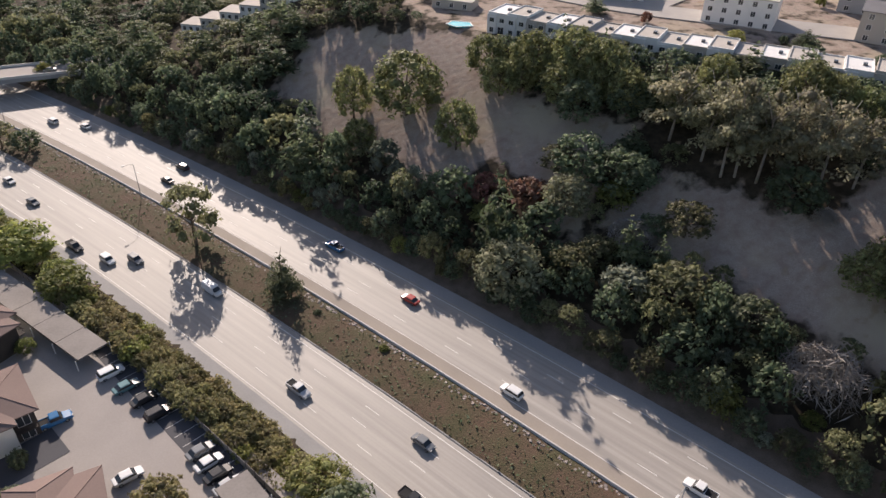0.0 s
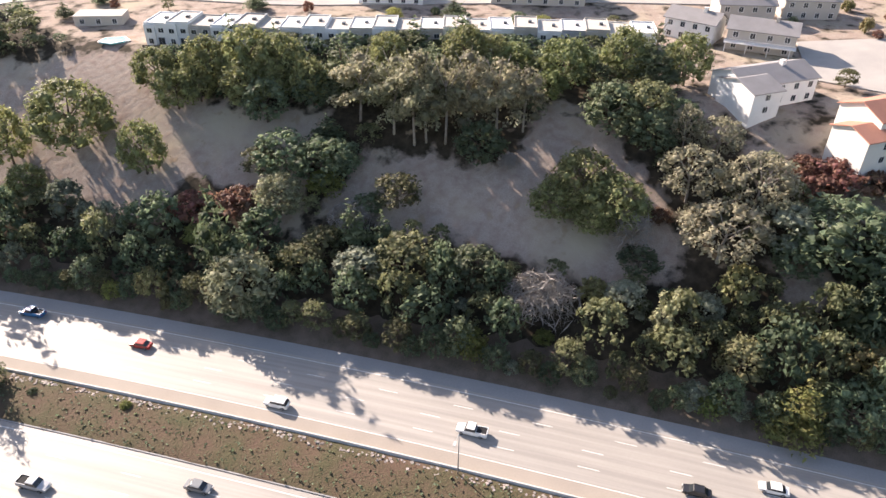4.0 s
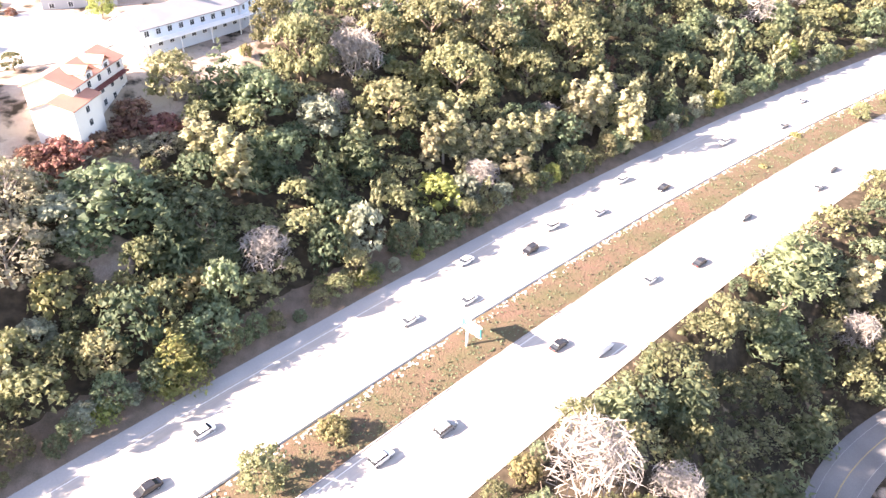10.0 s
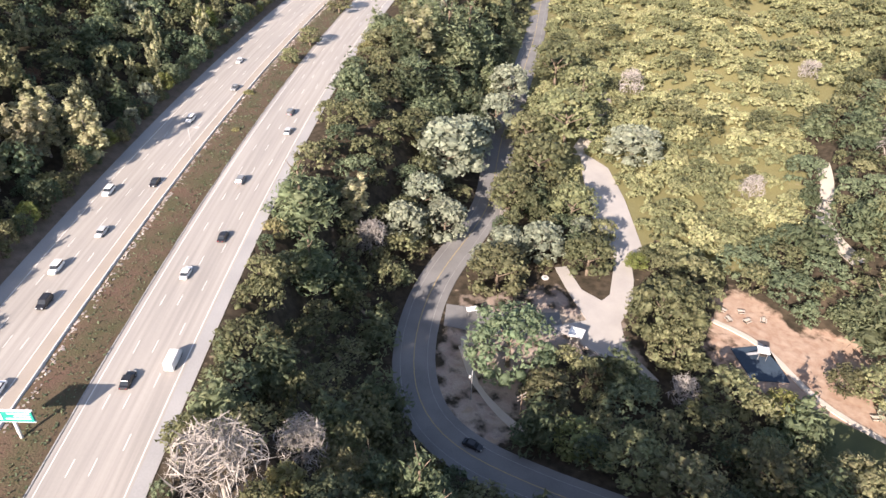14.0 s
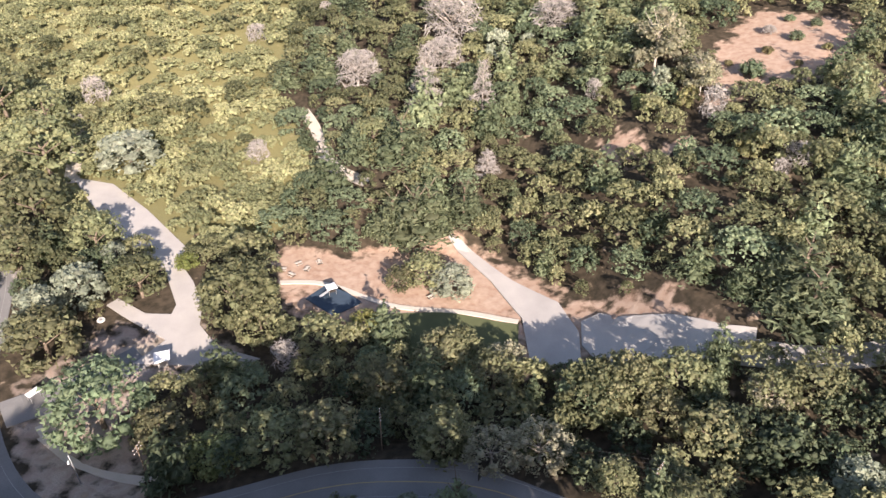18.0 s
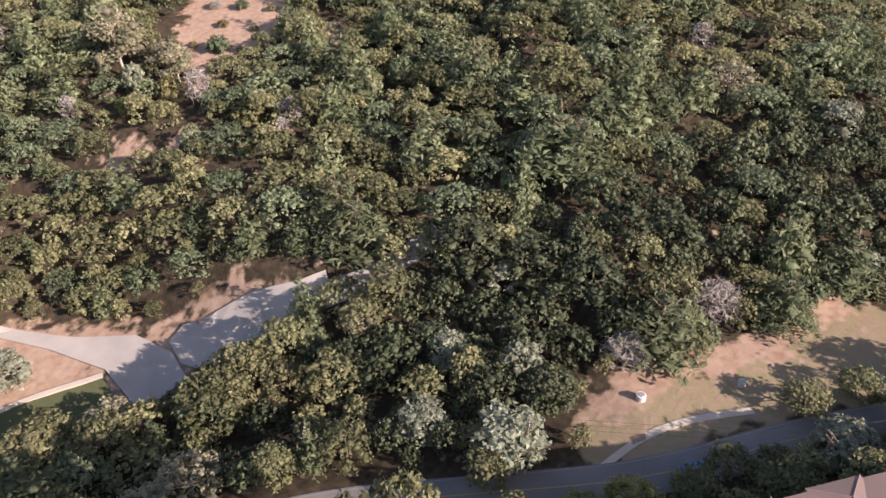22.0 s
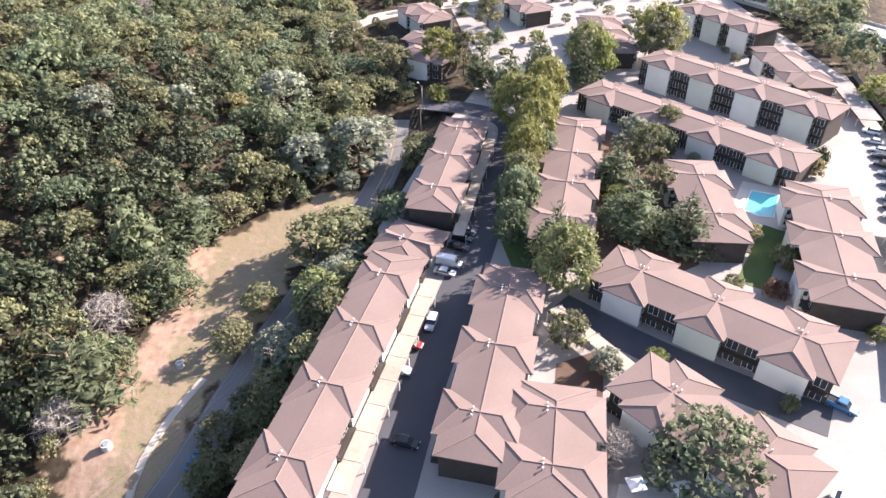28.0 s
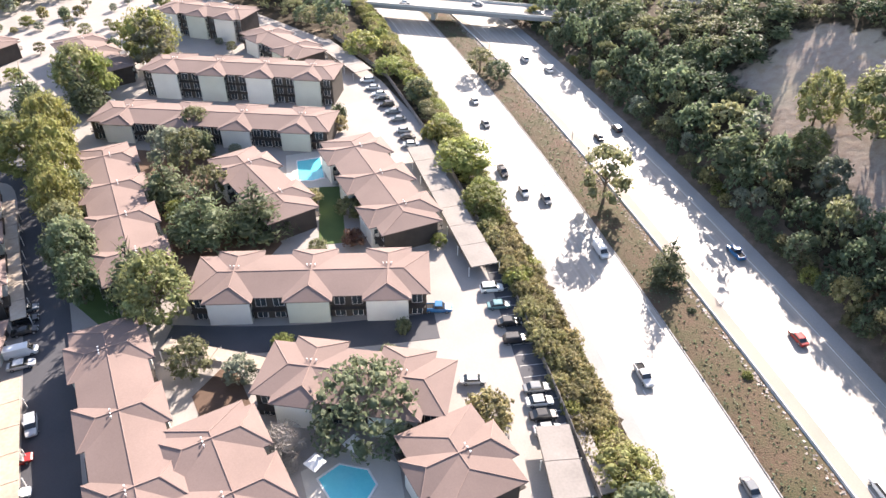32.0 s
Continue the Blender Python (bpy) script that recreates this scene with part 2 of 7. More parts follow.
def ground_z(x, y):
    return float(terrain(np.array([x]), np.array([y]))[0])


# ---- mesh helpers ----
def mesh(name, verts, faces, mats, smooth=False, index=None):
    me = bpy.data.meshes.new(name)
    me.from_pydata([tuple(v) for v in verts], [], [tuple(f) for f in faces])
    for m in mats if isinstance(mats, (list, tuple)) else [mats]:
        me.materials.append(m)
    if index is not None:
        me.polygons.foreach_set("material_index", list(index))
    if smooth:
        me.polygons.foreach_set("use_smooth", [True] * len(me.polygons))
    me.update()
    return me


def piece(name, verts, faces, mats, parent=None, label="", at=None, smooth=False, index=None):
    ob = new(name, mesh(name, verts, faces, mats, smooth, index))
    if parent:
        ob.parent = parent
    if at is not None:
        ob.matrix_basis = at
    return tagged(ob, label)


BOX_F = [(0, 3, 2, 1), (4, 5, 6, 7), (0, 1, 5, 4), (1, 2, 6, 5), (2, 3, 7, 6), (3, 0, 4, 7)]


class Shape:
    """Gathers boxes, prisms and tubes into one mesh."""

    def __init__(self):
        self.v, self.f, self.i = [], [], []

    def add(self, verts, faces, slot=0):
        k = len(self.v)
        self.v += [tuple(p) for p in verts]
        self.f += [tuple(j + k for j in f) for f in faces]
        self.i += [slot] * len(faces)
        return self

    def box(self, x0, y0, z0, x1, y1, z1, slot=0):
        return self.add([(x0, y0, z0), (x1, y0, z0), (x1, y1, z0), (x0, y1, z0), (x0, y0, z1), (x1, y0, z1), (x1, y1, z1), (x0, y1, z1)], BOX_F, slot)

    def prism(self, ring, z0, z1, slot=0):
        n = len(ring)
        return self.add([(x, y, z0) for x, y in ring] + [(x, y, z1) for x, y in ring],
                        [tuple(range(n))[::-1], tuple(range(n, 2 * n))] + [(j, (j + 1) % n, n + (j + 1) % n, n + j) for j in range(n)], slot)

    def tube(self, a, b, r0, r1, sides=6, slot=0):
        a, b = Vector(a), Vector(b)
        d = (b - a).normalized()
        p = d.orthogonal().normalized()
        q = d.cross(p)
        ring = [math.cos(2 * math.pi * j / sides) * p + math.sin(2 * math.pi * j / sides) * q for j in range(sides)]
        return self.add([a + w * r0 for w in ring] + [b + w * r1 for w in ring],
                        [(j, (j + 1) % sides, sides + (j + 1) % sides, sides + j) for j in range(sides)] + [tuple(range(sides))[::-1], tuple(range(sides, 2 * sides))], slot)

    def cable(self, points, r, sides=3):
        """One unbroken thin tube through the points."""
        k, n = len(self.v), len(points)
        for j, p in enumerate(points):
            d = (points[min(j + 1, n - 1)] - points[max(j - 1, 0)]).normalized()
            a = d.cross(Vector((0, 0, 1))).normalized()
            b = d.cross(a)
            self.v += [tuple(p + (a * math.cos(2 * math.pi * i / sides) + b * math.sin(2 * math.pi * i / sides)) * r) for i in range(sides)]
        for j in range(n - 1):
            for i in range(sides):
                q = (i + 1) % sides
                self.f.append((k + j * sides + i, k + j * sides + q, k + (j + 1) * sides + q, k + (j + 1) * sides + i))
                self.i.append(0)
        return self

    def out(self, name, mats, parent=None, label="", at=None, smooth=False):
        return piece(name, self.v, self.f, mats, parent, label, at, smooth, self.i)


def thing(name, label, category, at=None, group=""):
    ob = new(name)
    ob.empty_display_size = 0.5
    if at is not None:
        ob.matrix_basis = at
    return tagged(ob, label, category, group)


def ribbon(name, line, half, mat, lift=0.12, label="", off=0.0, step=4.0, fixed_z=None, skirt=0.3, kind="structure"):
    """A road or path along a polyline x, y (z from the terrain), with edges that go down into the ground."""
    pts = []
    for (ax, ay), (bx, by) in zip(line[:-1], line[1:]):
        k = max(1, int(math.hypot(bx - ax, by - ay) / step))
        pts += [Vector((ax + (bx - ax) * j / k, ay + (by - ay) * j / k)) for j in range(k)]
    pts.append(Vector(line[-1]))
    for _ in range(6):
        pts = [pts[0]] + [(pts[j - 1] + 2 * pts[j] + pts[j + 1]) / 4 for j in range(1, len(pts) - 1)] + [pts[-1]]
    verts, faces = [], []
    for j, p in enumerate(pts):
        d = (pts[min(j + 1, len(pts) - 1)] - pts[max(j - 1, 0)]).normalized()
        side = Vector((-d.y, d.x))
        cols = [-half, -half * 0.5, 0, half * 0.5, half]
        row = []
        for c in cols:
            q = p + side * (c + off)
            row.append((q.x, q.y, (ground_z(q.x, q.y) if fixed_z is None else fixed_z) + lift))
        row = [(row[0][0], row[0][1], row[0][2] - skirt)] + row + [(row[-1][0], row[-1][1], row[-1][2] - skirt)]
        verts += row
    w = 7
    for j in range(len(pts) - 1):
        for c in range(w - 1):
            faces.append((j * w + c, j * w + c + 1, (j + 1) * w + c + 1, (j + 1) * w + c))
    faces = [f[::-1] for f in faces]
    ob = piece(name, verts, faces, mat)
    return tagged(ob, label, "", "", kind)


def patch(name, ring, mat, lift=0.10, label="", kind="structure", z=None, step=5.0):
    """A flat or draped area with the given outline."""
    bm = bmesh.new()
    bm.faces.new([bm.verts.new((x, y, 0)) for x, y in ring])
    bmesh.ops.triangulate(bm, faces=bm.faces[:])
    for _ in range(4):
        long = [e for e in bm.edges if e.calc_length() > step]
        if not long:
            break
        bmesh.ops.subdivide_edges(bm, edges=long, cuts=1)
        bmesh.ops.triangulate(bm, faces=bm.faces[:])
    for v in bm.verts:
        v.co.z = (ground_z(v.co.x, v.co.y) if z is None else z) + lift
    bmesh.ops.recalc_face_normals(bm, faces=bm.faces[:])
    if sum(f.normal.z for f in bm.faces) < 0:
        bmesh.ops.reverse_faces(bm, faces=bm.faces[:])
    edge = [e for e in bm.edges if e.is_boundary]
    low = bmesh.ops.extrude_edge_only(bm, edges=edge)
    for g in low["geom"]:
        if isinstance(g, bmesh.types.BMVert):
            g.co.z -= 0.4
    me = bpy.data.meshes.new(name)
    bm.to_mesh(me)
    bm.free()
    me.materials.append(mat)
    return tagged(new(name, me), label, "", "", kind)


# ---- ground sheet ----
def inside(ring, x, y):
    hit = np.zeros(np.shape(x), bool)
    for (ax, ay), (bx, by) in zip(ring, ring[1:] + ring[:1]):
        hit ^= ((ay > y) != (by > y)) & (x < (bx - ax) * (y - ay) / (by - ay + 1e-12) + ax)
    return hit
CLEAR_A = [(-46, 232), (-32, 229), (-1, 213), (13, 201), (14, 190), (23, 179), (36, 168), (50, 159), (43, 156), (38, 144), (31, 134), (25, 140), (18, 160), (7, 163), (6, 154), (-6, 165), (-21, 180), (-35, 190), (-42, 201), (-53, 212), (-44, 222)]
CLEAR_B = [(46, 145), (54, 141), (67, 132), (77, 123), (85, 125), (96, 130), (103, 119), (104, 106), (102, 95), (98, 83), (91, 82), (79, 92), (68, 105), (57, 116), (46, 126), (40, 136), (47, 138)]
CLEAR_E = [(111, 74), (116, 68), (118, 60), (111, 63), (109, 69)]
TAN_TOP = [(247, 25), (270, -18), (272, -46), (244, -32), (227, 5), (223, 25)]
MEADOW = [(-72, -39), (-82, -52), (-93, -48), (-111, -38), (-144, -30), (-156, -15), (-163, 10), (-152, 7), (-139, -6), (-120, -16), (-103, -24), (-81, -33)]
CLAY_A = [(54, -172), (42, -172), (33, -167), (18, -180), (3, -181), (-5, -171), (-19, -146), (-12, -142), (4, -148), (23, -147), (33, -157), (49, -155)]
CLAY_B = [(-2, -180), (-17, -165), (-29, -152), (-52, -136), (-55, -128), (-39, -141), (-29, -148), (-16, -159)]
CLAY_C = [(-86, -233), (-111, -260), (-132, -240), (-118, -212), (-106, -206), (-94, -203), (-88, -209), (-81, -197), (-74, -198), (-84, -215)]
CLAY_D = [(-119, -194), (-130, -205), (-133, -200), (-124, -190)]
CLAY_E = [(-42, -198), (-52, -196), (-59, -185), (-68, -187), (-68, -183), (-60, -183), (-46, -191)]
PATH_T = [(60, -253), (51, -237), (48, -220), (36, -207), (29, -201)]
LOT_A = [(136, -214), (120, -210), (102, -194), (82, -173), (82, -166), (75, -157), (69, -147), (67, -138), (60, -130), (48, -126), (53, -122), (64, -123), (79, -123), (74, -132), (86, -139), (95, -145), (93, -148), (83, -142), (76, -142), (76, -146), (85, -162), (90, -167), (104, -177), (123, -198)]
LOT_ROAD = [(3, -182), (-3, -178), (-17, -160), (-29, -148), (-33, -135), (-32, -124), (-20, -125), (-19, -143), (-11, -160), (-1, -175)]
LOT_B = [(-34, -139), (-39, -141), (-53, -130), (-62, -121), (-68, -118), (-67, -115), (-59, -117), (-36, -123), (-33, -130)]
GATE = [(104, -114), (97, -121), (94, -135), (88, -139), (80, -137), (69, -137), (48, -126), (69, -116), (70, -100), (61, -87), (60, -76), (77, -78), (94, -92)]
APARTMENTS = [(-52, -18), (-112, 8), (-134, 8), (-180, 32), (-215, 34), (-300, 20), (-320, 190), (-195, 178), (-150, 160), (-20, 62), (-14, 30), (-30, 0)]
FAR_ROW = [(-106, 262), (-24, 246), (-22, 274), (-108, 290)]
TOWN = [(-34, 300), (-6, 222), (13, 204), (70, 180), (105, 166), (125, 151), (118, 104), (132, 66), (160, 62), (178, 46), (215, 44), (400, 40), (500, 600), (-20, 700)]
PARK = [(54, -173), (33, -168), (18, -181), (1, -182), (-29, -153), (-53, -135), (-68, -118), (-67, -114), (-31, -123), (-18, -123), (17, -136), (43, -139), (49, -155)]
DARK_WOOD = [(-30, -122), (-62, -109), (-88, -104), (-116, -92), (-134, -85), (-116, -98), (-137, -78), (-171, -71), (-208, -50), (-239, -28), (-181, -24), (-149, -22), (-132, -45), (-118, -53), (-88, -55), (-64, -43), (-72, -48), (-20, -81)]
SCRUB = [(130, -190), (95, -172), (58, -172), (50, -215), (75, -270), (60, -420), (300, -560), (330, -420), (200, -240)]


def grid_axis():
    near = list(np.arange(-300, 301, 4.0))
    far = [310, 325, 345, 375, 420, 490, 600, 800, 1200, 2000, 3200]
    return np.array([-v for v in far[::-1]] + near + far)


ax = grid_axis()
gx, gy = np.meshgrid(ax, ax, indexing="ij")
gz = terrain(gx, gy)
near_road = (along(gx, gy)[0] > -27.5) & (along(gx, gy)[0] < 33.6)
gz = np.where(near_road, -0.15, gz)
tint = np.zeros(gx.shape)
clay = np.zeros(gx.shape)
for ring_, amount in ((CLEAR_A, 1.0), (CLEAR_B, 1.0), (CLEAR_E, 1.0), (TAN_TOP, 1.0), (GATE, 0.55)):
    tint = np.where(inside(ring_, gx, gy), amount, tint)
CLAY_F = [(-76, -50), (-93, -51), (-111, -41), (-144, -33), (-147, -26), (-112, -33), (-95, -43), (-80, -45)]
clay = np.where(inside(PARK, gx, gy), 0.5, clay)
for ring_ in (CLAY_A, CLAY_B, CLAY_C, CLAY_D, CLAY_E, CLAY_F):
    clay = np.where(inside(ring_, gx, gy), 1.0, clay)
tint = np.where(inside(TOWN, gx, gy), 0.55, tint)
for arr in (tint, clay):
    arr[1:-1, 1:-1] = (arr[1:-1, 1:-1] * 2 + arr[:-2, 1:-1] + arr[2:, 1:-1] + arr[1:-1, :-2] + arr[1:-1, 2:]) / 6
N = len(ax)
gme = bpy.data.meshes.new("ground")
ids = np.arange(N * N).reshape(N, N)
quads = np.stack([ids[:-1, :-1], ids[1:, :-1], ids[1:, 1:], ids[:-1, 1:]], -1).reshape(-1, 4)
gme.from_pydata(np.stack([gx, gy, gz], -1).reshape(-1, 3).tolist(), [], quads.tolist())
scrub = np.where(inside(SCRUB, gx, gy), 1.0, 0.0)
meadow = np.where(inside(MEADOW, gx, gy), 0.9, 0.0)
for nm, arr in (("dry", tint), ("clay", clay), ("scrub", scrub), ("meadow", meadow)):
    gme.attributes.new(nm, "FLOAT", "POINT").data.foreach_set("value", arr.ravel())
gme.polygons.foreach_set("use_smooth", [True] * len(gme.polygons))


def ground_material():
    m = bpy.data.materials.new("hillside_ground")
    m.use_nodes = True
    n, link = m.node_tree.nodes, m.node_tree.links.new
    bsdf = n["Principled BSDF"]
    bsdf.inputs["Roughness"].default_value = 0.95
    bsdf.inputs["Specular IOR Level"].default_value = 0.1
    pos = n.new("ShaderNodeNewGeometry").outputs["Position"]

    def noise_at(scale, detail=4.0):
        t = n.new("ShaderNodeTexNoise")
        t.inputs["Scale"].default_value, t.inputs["Detail"].default_value = scale, detail
        link(pos, t.inputs["Vector"])
        return t.outputs["Fac"]

    def blend(fac, a, b):
        mx = n.new("ShaderNodeMix")
        mx.data_type = "RGBA"
        for sock, v in (("A", a), ("B", b)):
            if isinstance(v, tuple):
                mx.inputs[sock].default_value = (*v, 1)
            else:
                link(v, mx.inputs[sock])
        link(fac, mx.inputs["Factor"])
        return mx.outputs["Result"]

    def ramp(src, lo, hi):
        r = n.new("ShaderNodeMapRange")
        r.inputs["From Min"].default_value, r.inputs["From Max"].default_value = lo, hi
        link(src, r.inputs["Value"])
        return r.outputs["Result"]

    def zone(name):
        at = n.new("ShaderNodeAttribute")
        at.attribute_name = name
        add = n.new("ShaderNodeMath")
        add.operation = "ADD"
        link(at.outputs["Fac"], add.inputs[0])
        link(ramp(noise_at(0.25), 0.2, 0.8), add.inputs[1])
        return ramp(add.outputs[0], 0.75, 1.05)

    big, mid, fine = noise_at(0.05), noise_at(0.5, 6), noise_at(5.0, 6)
    # leaf litter, its colour darkened further for the shade between the trees
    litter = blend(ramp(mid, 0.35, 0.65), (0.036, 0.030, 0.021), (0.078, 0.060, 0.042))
    dry = blend(ramp(fine, 0.3, 0.7), (0.270, 0.215, 0.180), (0.450, 0.375, 0.310))
    dry = blend(ramp(mid, 0.42, 0.72), dry, (0.290, 0.215, 0.178))
    dry = blend(ramp(big, 0.5, 0.7), dry, (0.400, 0.340, 0.250))
    soil = blend(ramp(mid, 0.3, 0.7), (0.295, 0.190, 0.135), (0.410, 0.305, 0.232))
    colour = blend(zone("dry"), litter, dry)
    colour = blend(zone("scrub"), colour, blend(ramp(fine, 0.3, 0.7), (0.130, 0.120, 0.052), (0.235, 0.215, 0.105)))
    colour = blend(zone("meadow"), colour, blend(ramp(mid, 0.35, 0.7), blend(ramp(fine, 0.3, 0.7), (0.190, 0.165, 0.085), (0.300, 0.260, 0.160)), (0.290, 0.210, 0.155)))
    colour = blend(zone("clay"), colour, soil)
    link(colour, bsdf.inputs["Base Color"])
    b = n.new("ShaderNodeBump")
    b.inputs["Strength"].default_value, b.inputs["Distance"].default_value = 0.6, 0.3
    link(mid, b.inputs["Height"]), link(b.outputs["Normal"], bsdf.inputs["Normal"])
    return m


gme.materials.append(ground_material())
tagged(new("ground", gme), "brown hillside ground with dry grass and shade-darkened leaf litter", "ground", kind="structure")


# ---- freeway ----
S0, S1 = -620, 900


def strip(name, u0, u1, mat, z=0.0, label="", step=10.0, skirt=0.0, s0=S0, s1=S1, cols=2):
    verts, faces = [], []
    k = int((s1 - s0) / step)
    us = [u0 + (u1 - u0) * j / (cols - 1) for j in range(cols)]
    for j in range(k + 1):
        s = s0 + (s1 - s0) * j / k
        verts += [fw(u, s, z) for u in us]
    for j in range(k):
        for c in range(cols - 1):
            a = j * cols + c
            faces.append((a, a + 1, a + cols + 1, a + cols)[::-1])
    return tagged(piece(name, verts, faces, mat), label, "", "", "structure")


strip("road_north", 5.6, 27.4, CONCRETE, 0.0, "sunlit pale concrete freeway carriageway with four lanes")
strip("road_south", -24.4, -5.4, CONCRETE, 0.0, "sunlit pale concrete freeway carriageway with four lanes")
strip("shoulder_inner", 5.95, 9.3, SHOULDER, 0.008, "brown stained inner shoulder beside the barrier")
strip("shoulder_north", 24.0, 27.3, GREY_SHOULDER, 0.008, "grey paved outer shoulder")
strip("shoulder_south", -24.3, -21.6, GREY_SHOULDER, 0.008, "grey paved outer shoulder")


def verge():
    """The bare earth bank between the outer shoulder and the trees."""
    cols = [27.2, 27.9, 28.8, 30.0, 32.0, 35.0, 39.5]
    verts, faces, k = [], [], 380
    for j in range(k + 1):
        s = S0 + (S1 - S0) * j / k
        for c, u in enumerate(cols):
            p = fw(u + (0.35 * noise.noise((s * 0.11, u, 1.0)) if 0 < c < 6 else 0), s)
            top = ground_z(p[0], p[1])
            z = (0.004, 0.06, 0.3, max(0.55, top + 0.12), top + 0.15, top + 0.2, top - 0.4)[c]
            verts.append((p[0], p[1], z + (0.10 * noise.noise((p[0] * 0.7, p[1] * 0.7, 5.0)) if 1 < c < 6 else 0)))
    w = len(cols)
    for j in range(k):
        for c in range(w - 1):
            a = j * w + c
            faces.append((a, a + w, a + w + 1, a + 1))
    m = material("verge_earth", (0.215, 0.155, 0.125), 0.95, (0.095, 0.080, 0.055), 0.35, 4.0, 0.5, spread=0.3, bump_size=0.15)
    return tagged(piece("verge", verts, faces, m, smooth=True), "brown earth bank between freeway shoulder and trees", "", "", "structure")


verge()


def markings():
    for name, lines, dashed in (("marking_north", (23.3, 9.1), (19.65, 16.0, 12.35)), ("marking_south", (-21.0, -6.6), (-17.35, -13.7, -10.05))):
        shape = Shape()
        for u in lines:
            for j in range(int((S1 - S0) / 10)):
                a, b = S0 + j * 10, S0 + j * 10 + 10
                shape.add([fw(u - 0.09, a, 0.014), fw(u + 0.09, a, 0.014), fw(u + 0.09, b, 0.014), fw(u - 0.09, b, 0.014)], [(3, 2, 1, 0)])
        for i, u in enumerate(dashed):
            for j in range(int((S1 - S0) / 14.63)):
                a = S0 + j * 14.63 + (2.2, -3.1, -3.4)[i]
                b = a + 3.66
                shape.add([fw(u - 0.08, a, 0.014), fw(u + 0.08, a, 0.014), fw(u + 0.08, b, 0.014), fw(u - 0.08, b, 0.014)], [(3, 2, 1, 0)])
        tagged(shape.out(name, PAINT), "white lane lines painted on the concrete", "", "", "structure")


markings()


def barrier():
    prof = [(5.95, 0.0), (5.75, 0.25), (5.62, 0.85), (5.38, 0.85), (5.25, 0.25), (5.05, 0.0)]
    verts, faces = [], []
    k = 160
    for j in range(k + 1):
        s = S0 + (S1 - S0) * j / k
        verts += [fw(u, s, z) for u, z in prof]
    for j in range(k):
        for c in range(5):
            faces.append((j * 6 + c, j * 6 + c + 1, j * 6 + c + 7, j * 6 + c + 6))
    return tagged(piece("barrier", verts, faces, WALLC), "long white concrete median barrier", "", "", "structure")


barrier()
strip("kerb", -5.45, -5.2, GREY_SHOULDER, 0.14, "low kerb along the planted median", s0=S0, s1=S1)


def median_bed():
    cols = [-5.3, -4.5, -2.5, 0.0, 2.5, 4.2, 5.1]
    high = [0.08, 0.22, 0.4, 0.55, 0.6, 0.55, 0.4]
    k = 380
    verts, faces = [], []
    for j in range(k + 1):
        s = S0 + (S1 - S0) * j / k
        for u, z in zip(cols, high):
            p = fw(u, s)
            verts.append((p[0], p[1], z + 0.22 * noise.noise((p[0] * 0.5, p[1] * 0.5, 3.0))))
    w = len(cols)
    for j in range(k):
        for c in range(w - 1):
            a = j * w + c
            faces.append((a, a + w, a + w + 1, a + 1))
    m = material("median_ivy", (0.066, 0.070, 0.032), 0.95, (0.120, 0.070, 0.052), 0.16, 3.0, 0.8, spread=0.3, bump_size=0.3)
    return tagged(piece("median", verts, faces, m, smooth=True), "planted freeway median of ivy, mulch and dry brush", "", "", "structure")


median_bed()

# ---- roads, lots ----
ribbon("valley_road", [(x, y) for x, y, z in VALLEY[:15]], 5.4, ASPHALT, 0.16, "worn grey two-lane road curving through the valley")
DRIVEN = VALLEY[:-3]
ribbon("valley_road", [(x, y) for x, y, z in DRIVEN[14:]], 3.9, ASPHALT, 0.158, "worn grey two-lane road climbing beside the meadow")
ribbon("centre_line", [(x, y) for x, y, z in DRIVEN], 0.12, YELLOW, 0.20, "yellow centre line of the valley road", skirt=0.02)
for side in (-3.4, 3.4):
    ribbon("edge_line", [(x, y) for x, y, z in DRIVEN], 0.06, WORN, 0.20, "worn white edge line of the valley road", off=side, skirt=0.02)
patch("parking_lot", LOT_A, PALE_ROAD, 0.3, "pale paved park car park and turning loop")
patch("park_drive", LOT_ROAD, PALE_ROAD, 0.55, "pale concrete drive into the park")
patch("parking_lot", LOT_B, PALE_ROAD, 0.6, "pale park car park with accessible bays")
ribbon("park_road", [(-55, -119), (-69, -111), (-81, -106), (-94, -106)], 3.0, PALE_ROAD, 0.3, "narrow pale service road under the trees")
ribbon("connector_road", [(78, -126), (90, -113), (101, -104)], 4.5, ASPHALT, 0.2, "asphalt entrance road between the valley road and the car park")
ribbon("foot_path", [(-72, -39), (-83, -39), (-92, -36), (-104, -27)], 0.75, PATHC, 0.15, "curved pale concrete footpath across the meadow")
ribbon("foot_path", [(50, -157), (43, -159), (35, -159), (23, -149), (14, -146), (1, -147), (-8, -146), (-18, -142)], 0.8, PATHC, 0.3, "curved concrete park footpath")
ribbon("foot_path", [(92, -102), (84, -93), (74, -90), (60, -89)], 0.8, PATHC, 0.2, "concrete footpath beside the road bend")
ribbon("dirt_track", [(189, -296), (168, -276), (150, -254), (142, -228), (135, -210)], 2.6, PATHC, 0.22, "pale dirt track down to the car park")
ribbon("dirt_trail", PATH_T, 2.0, PATHC, 0.2, "pale dirt trail climbing the scrub hillside")
patch("playground_surface", [(41, -150), (35, -158), (25, -149), (32, -143)], material("blue_rubber", (0.045, 0.07, 0.10), 0.9), 0.3, "dark blue rubber playground surface")
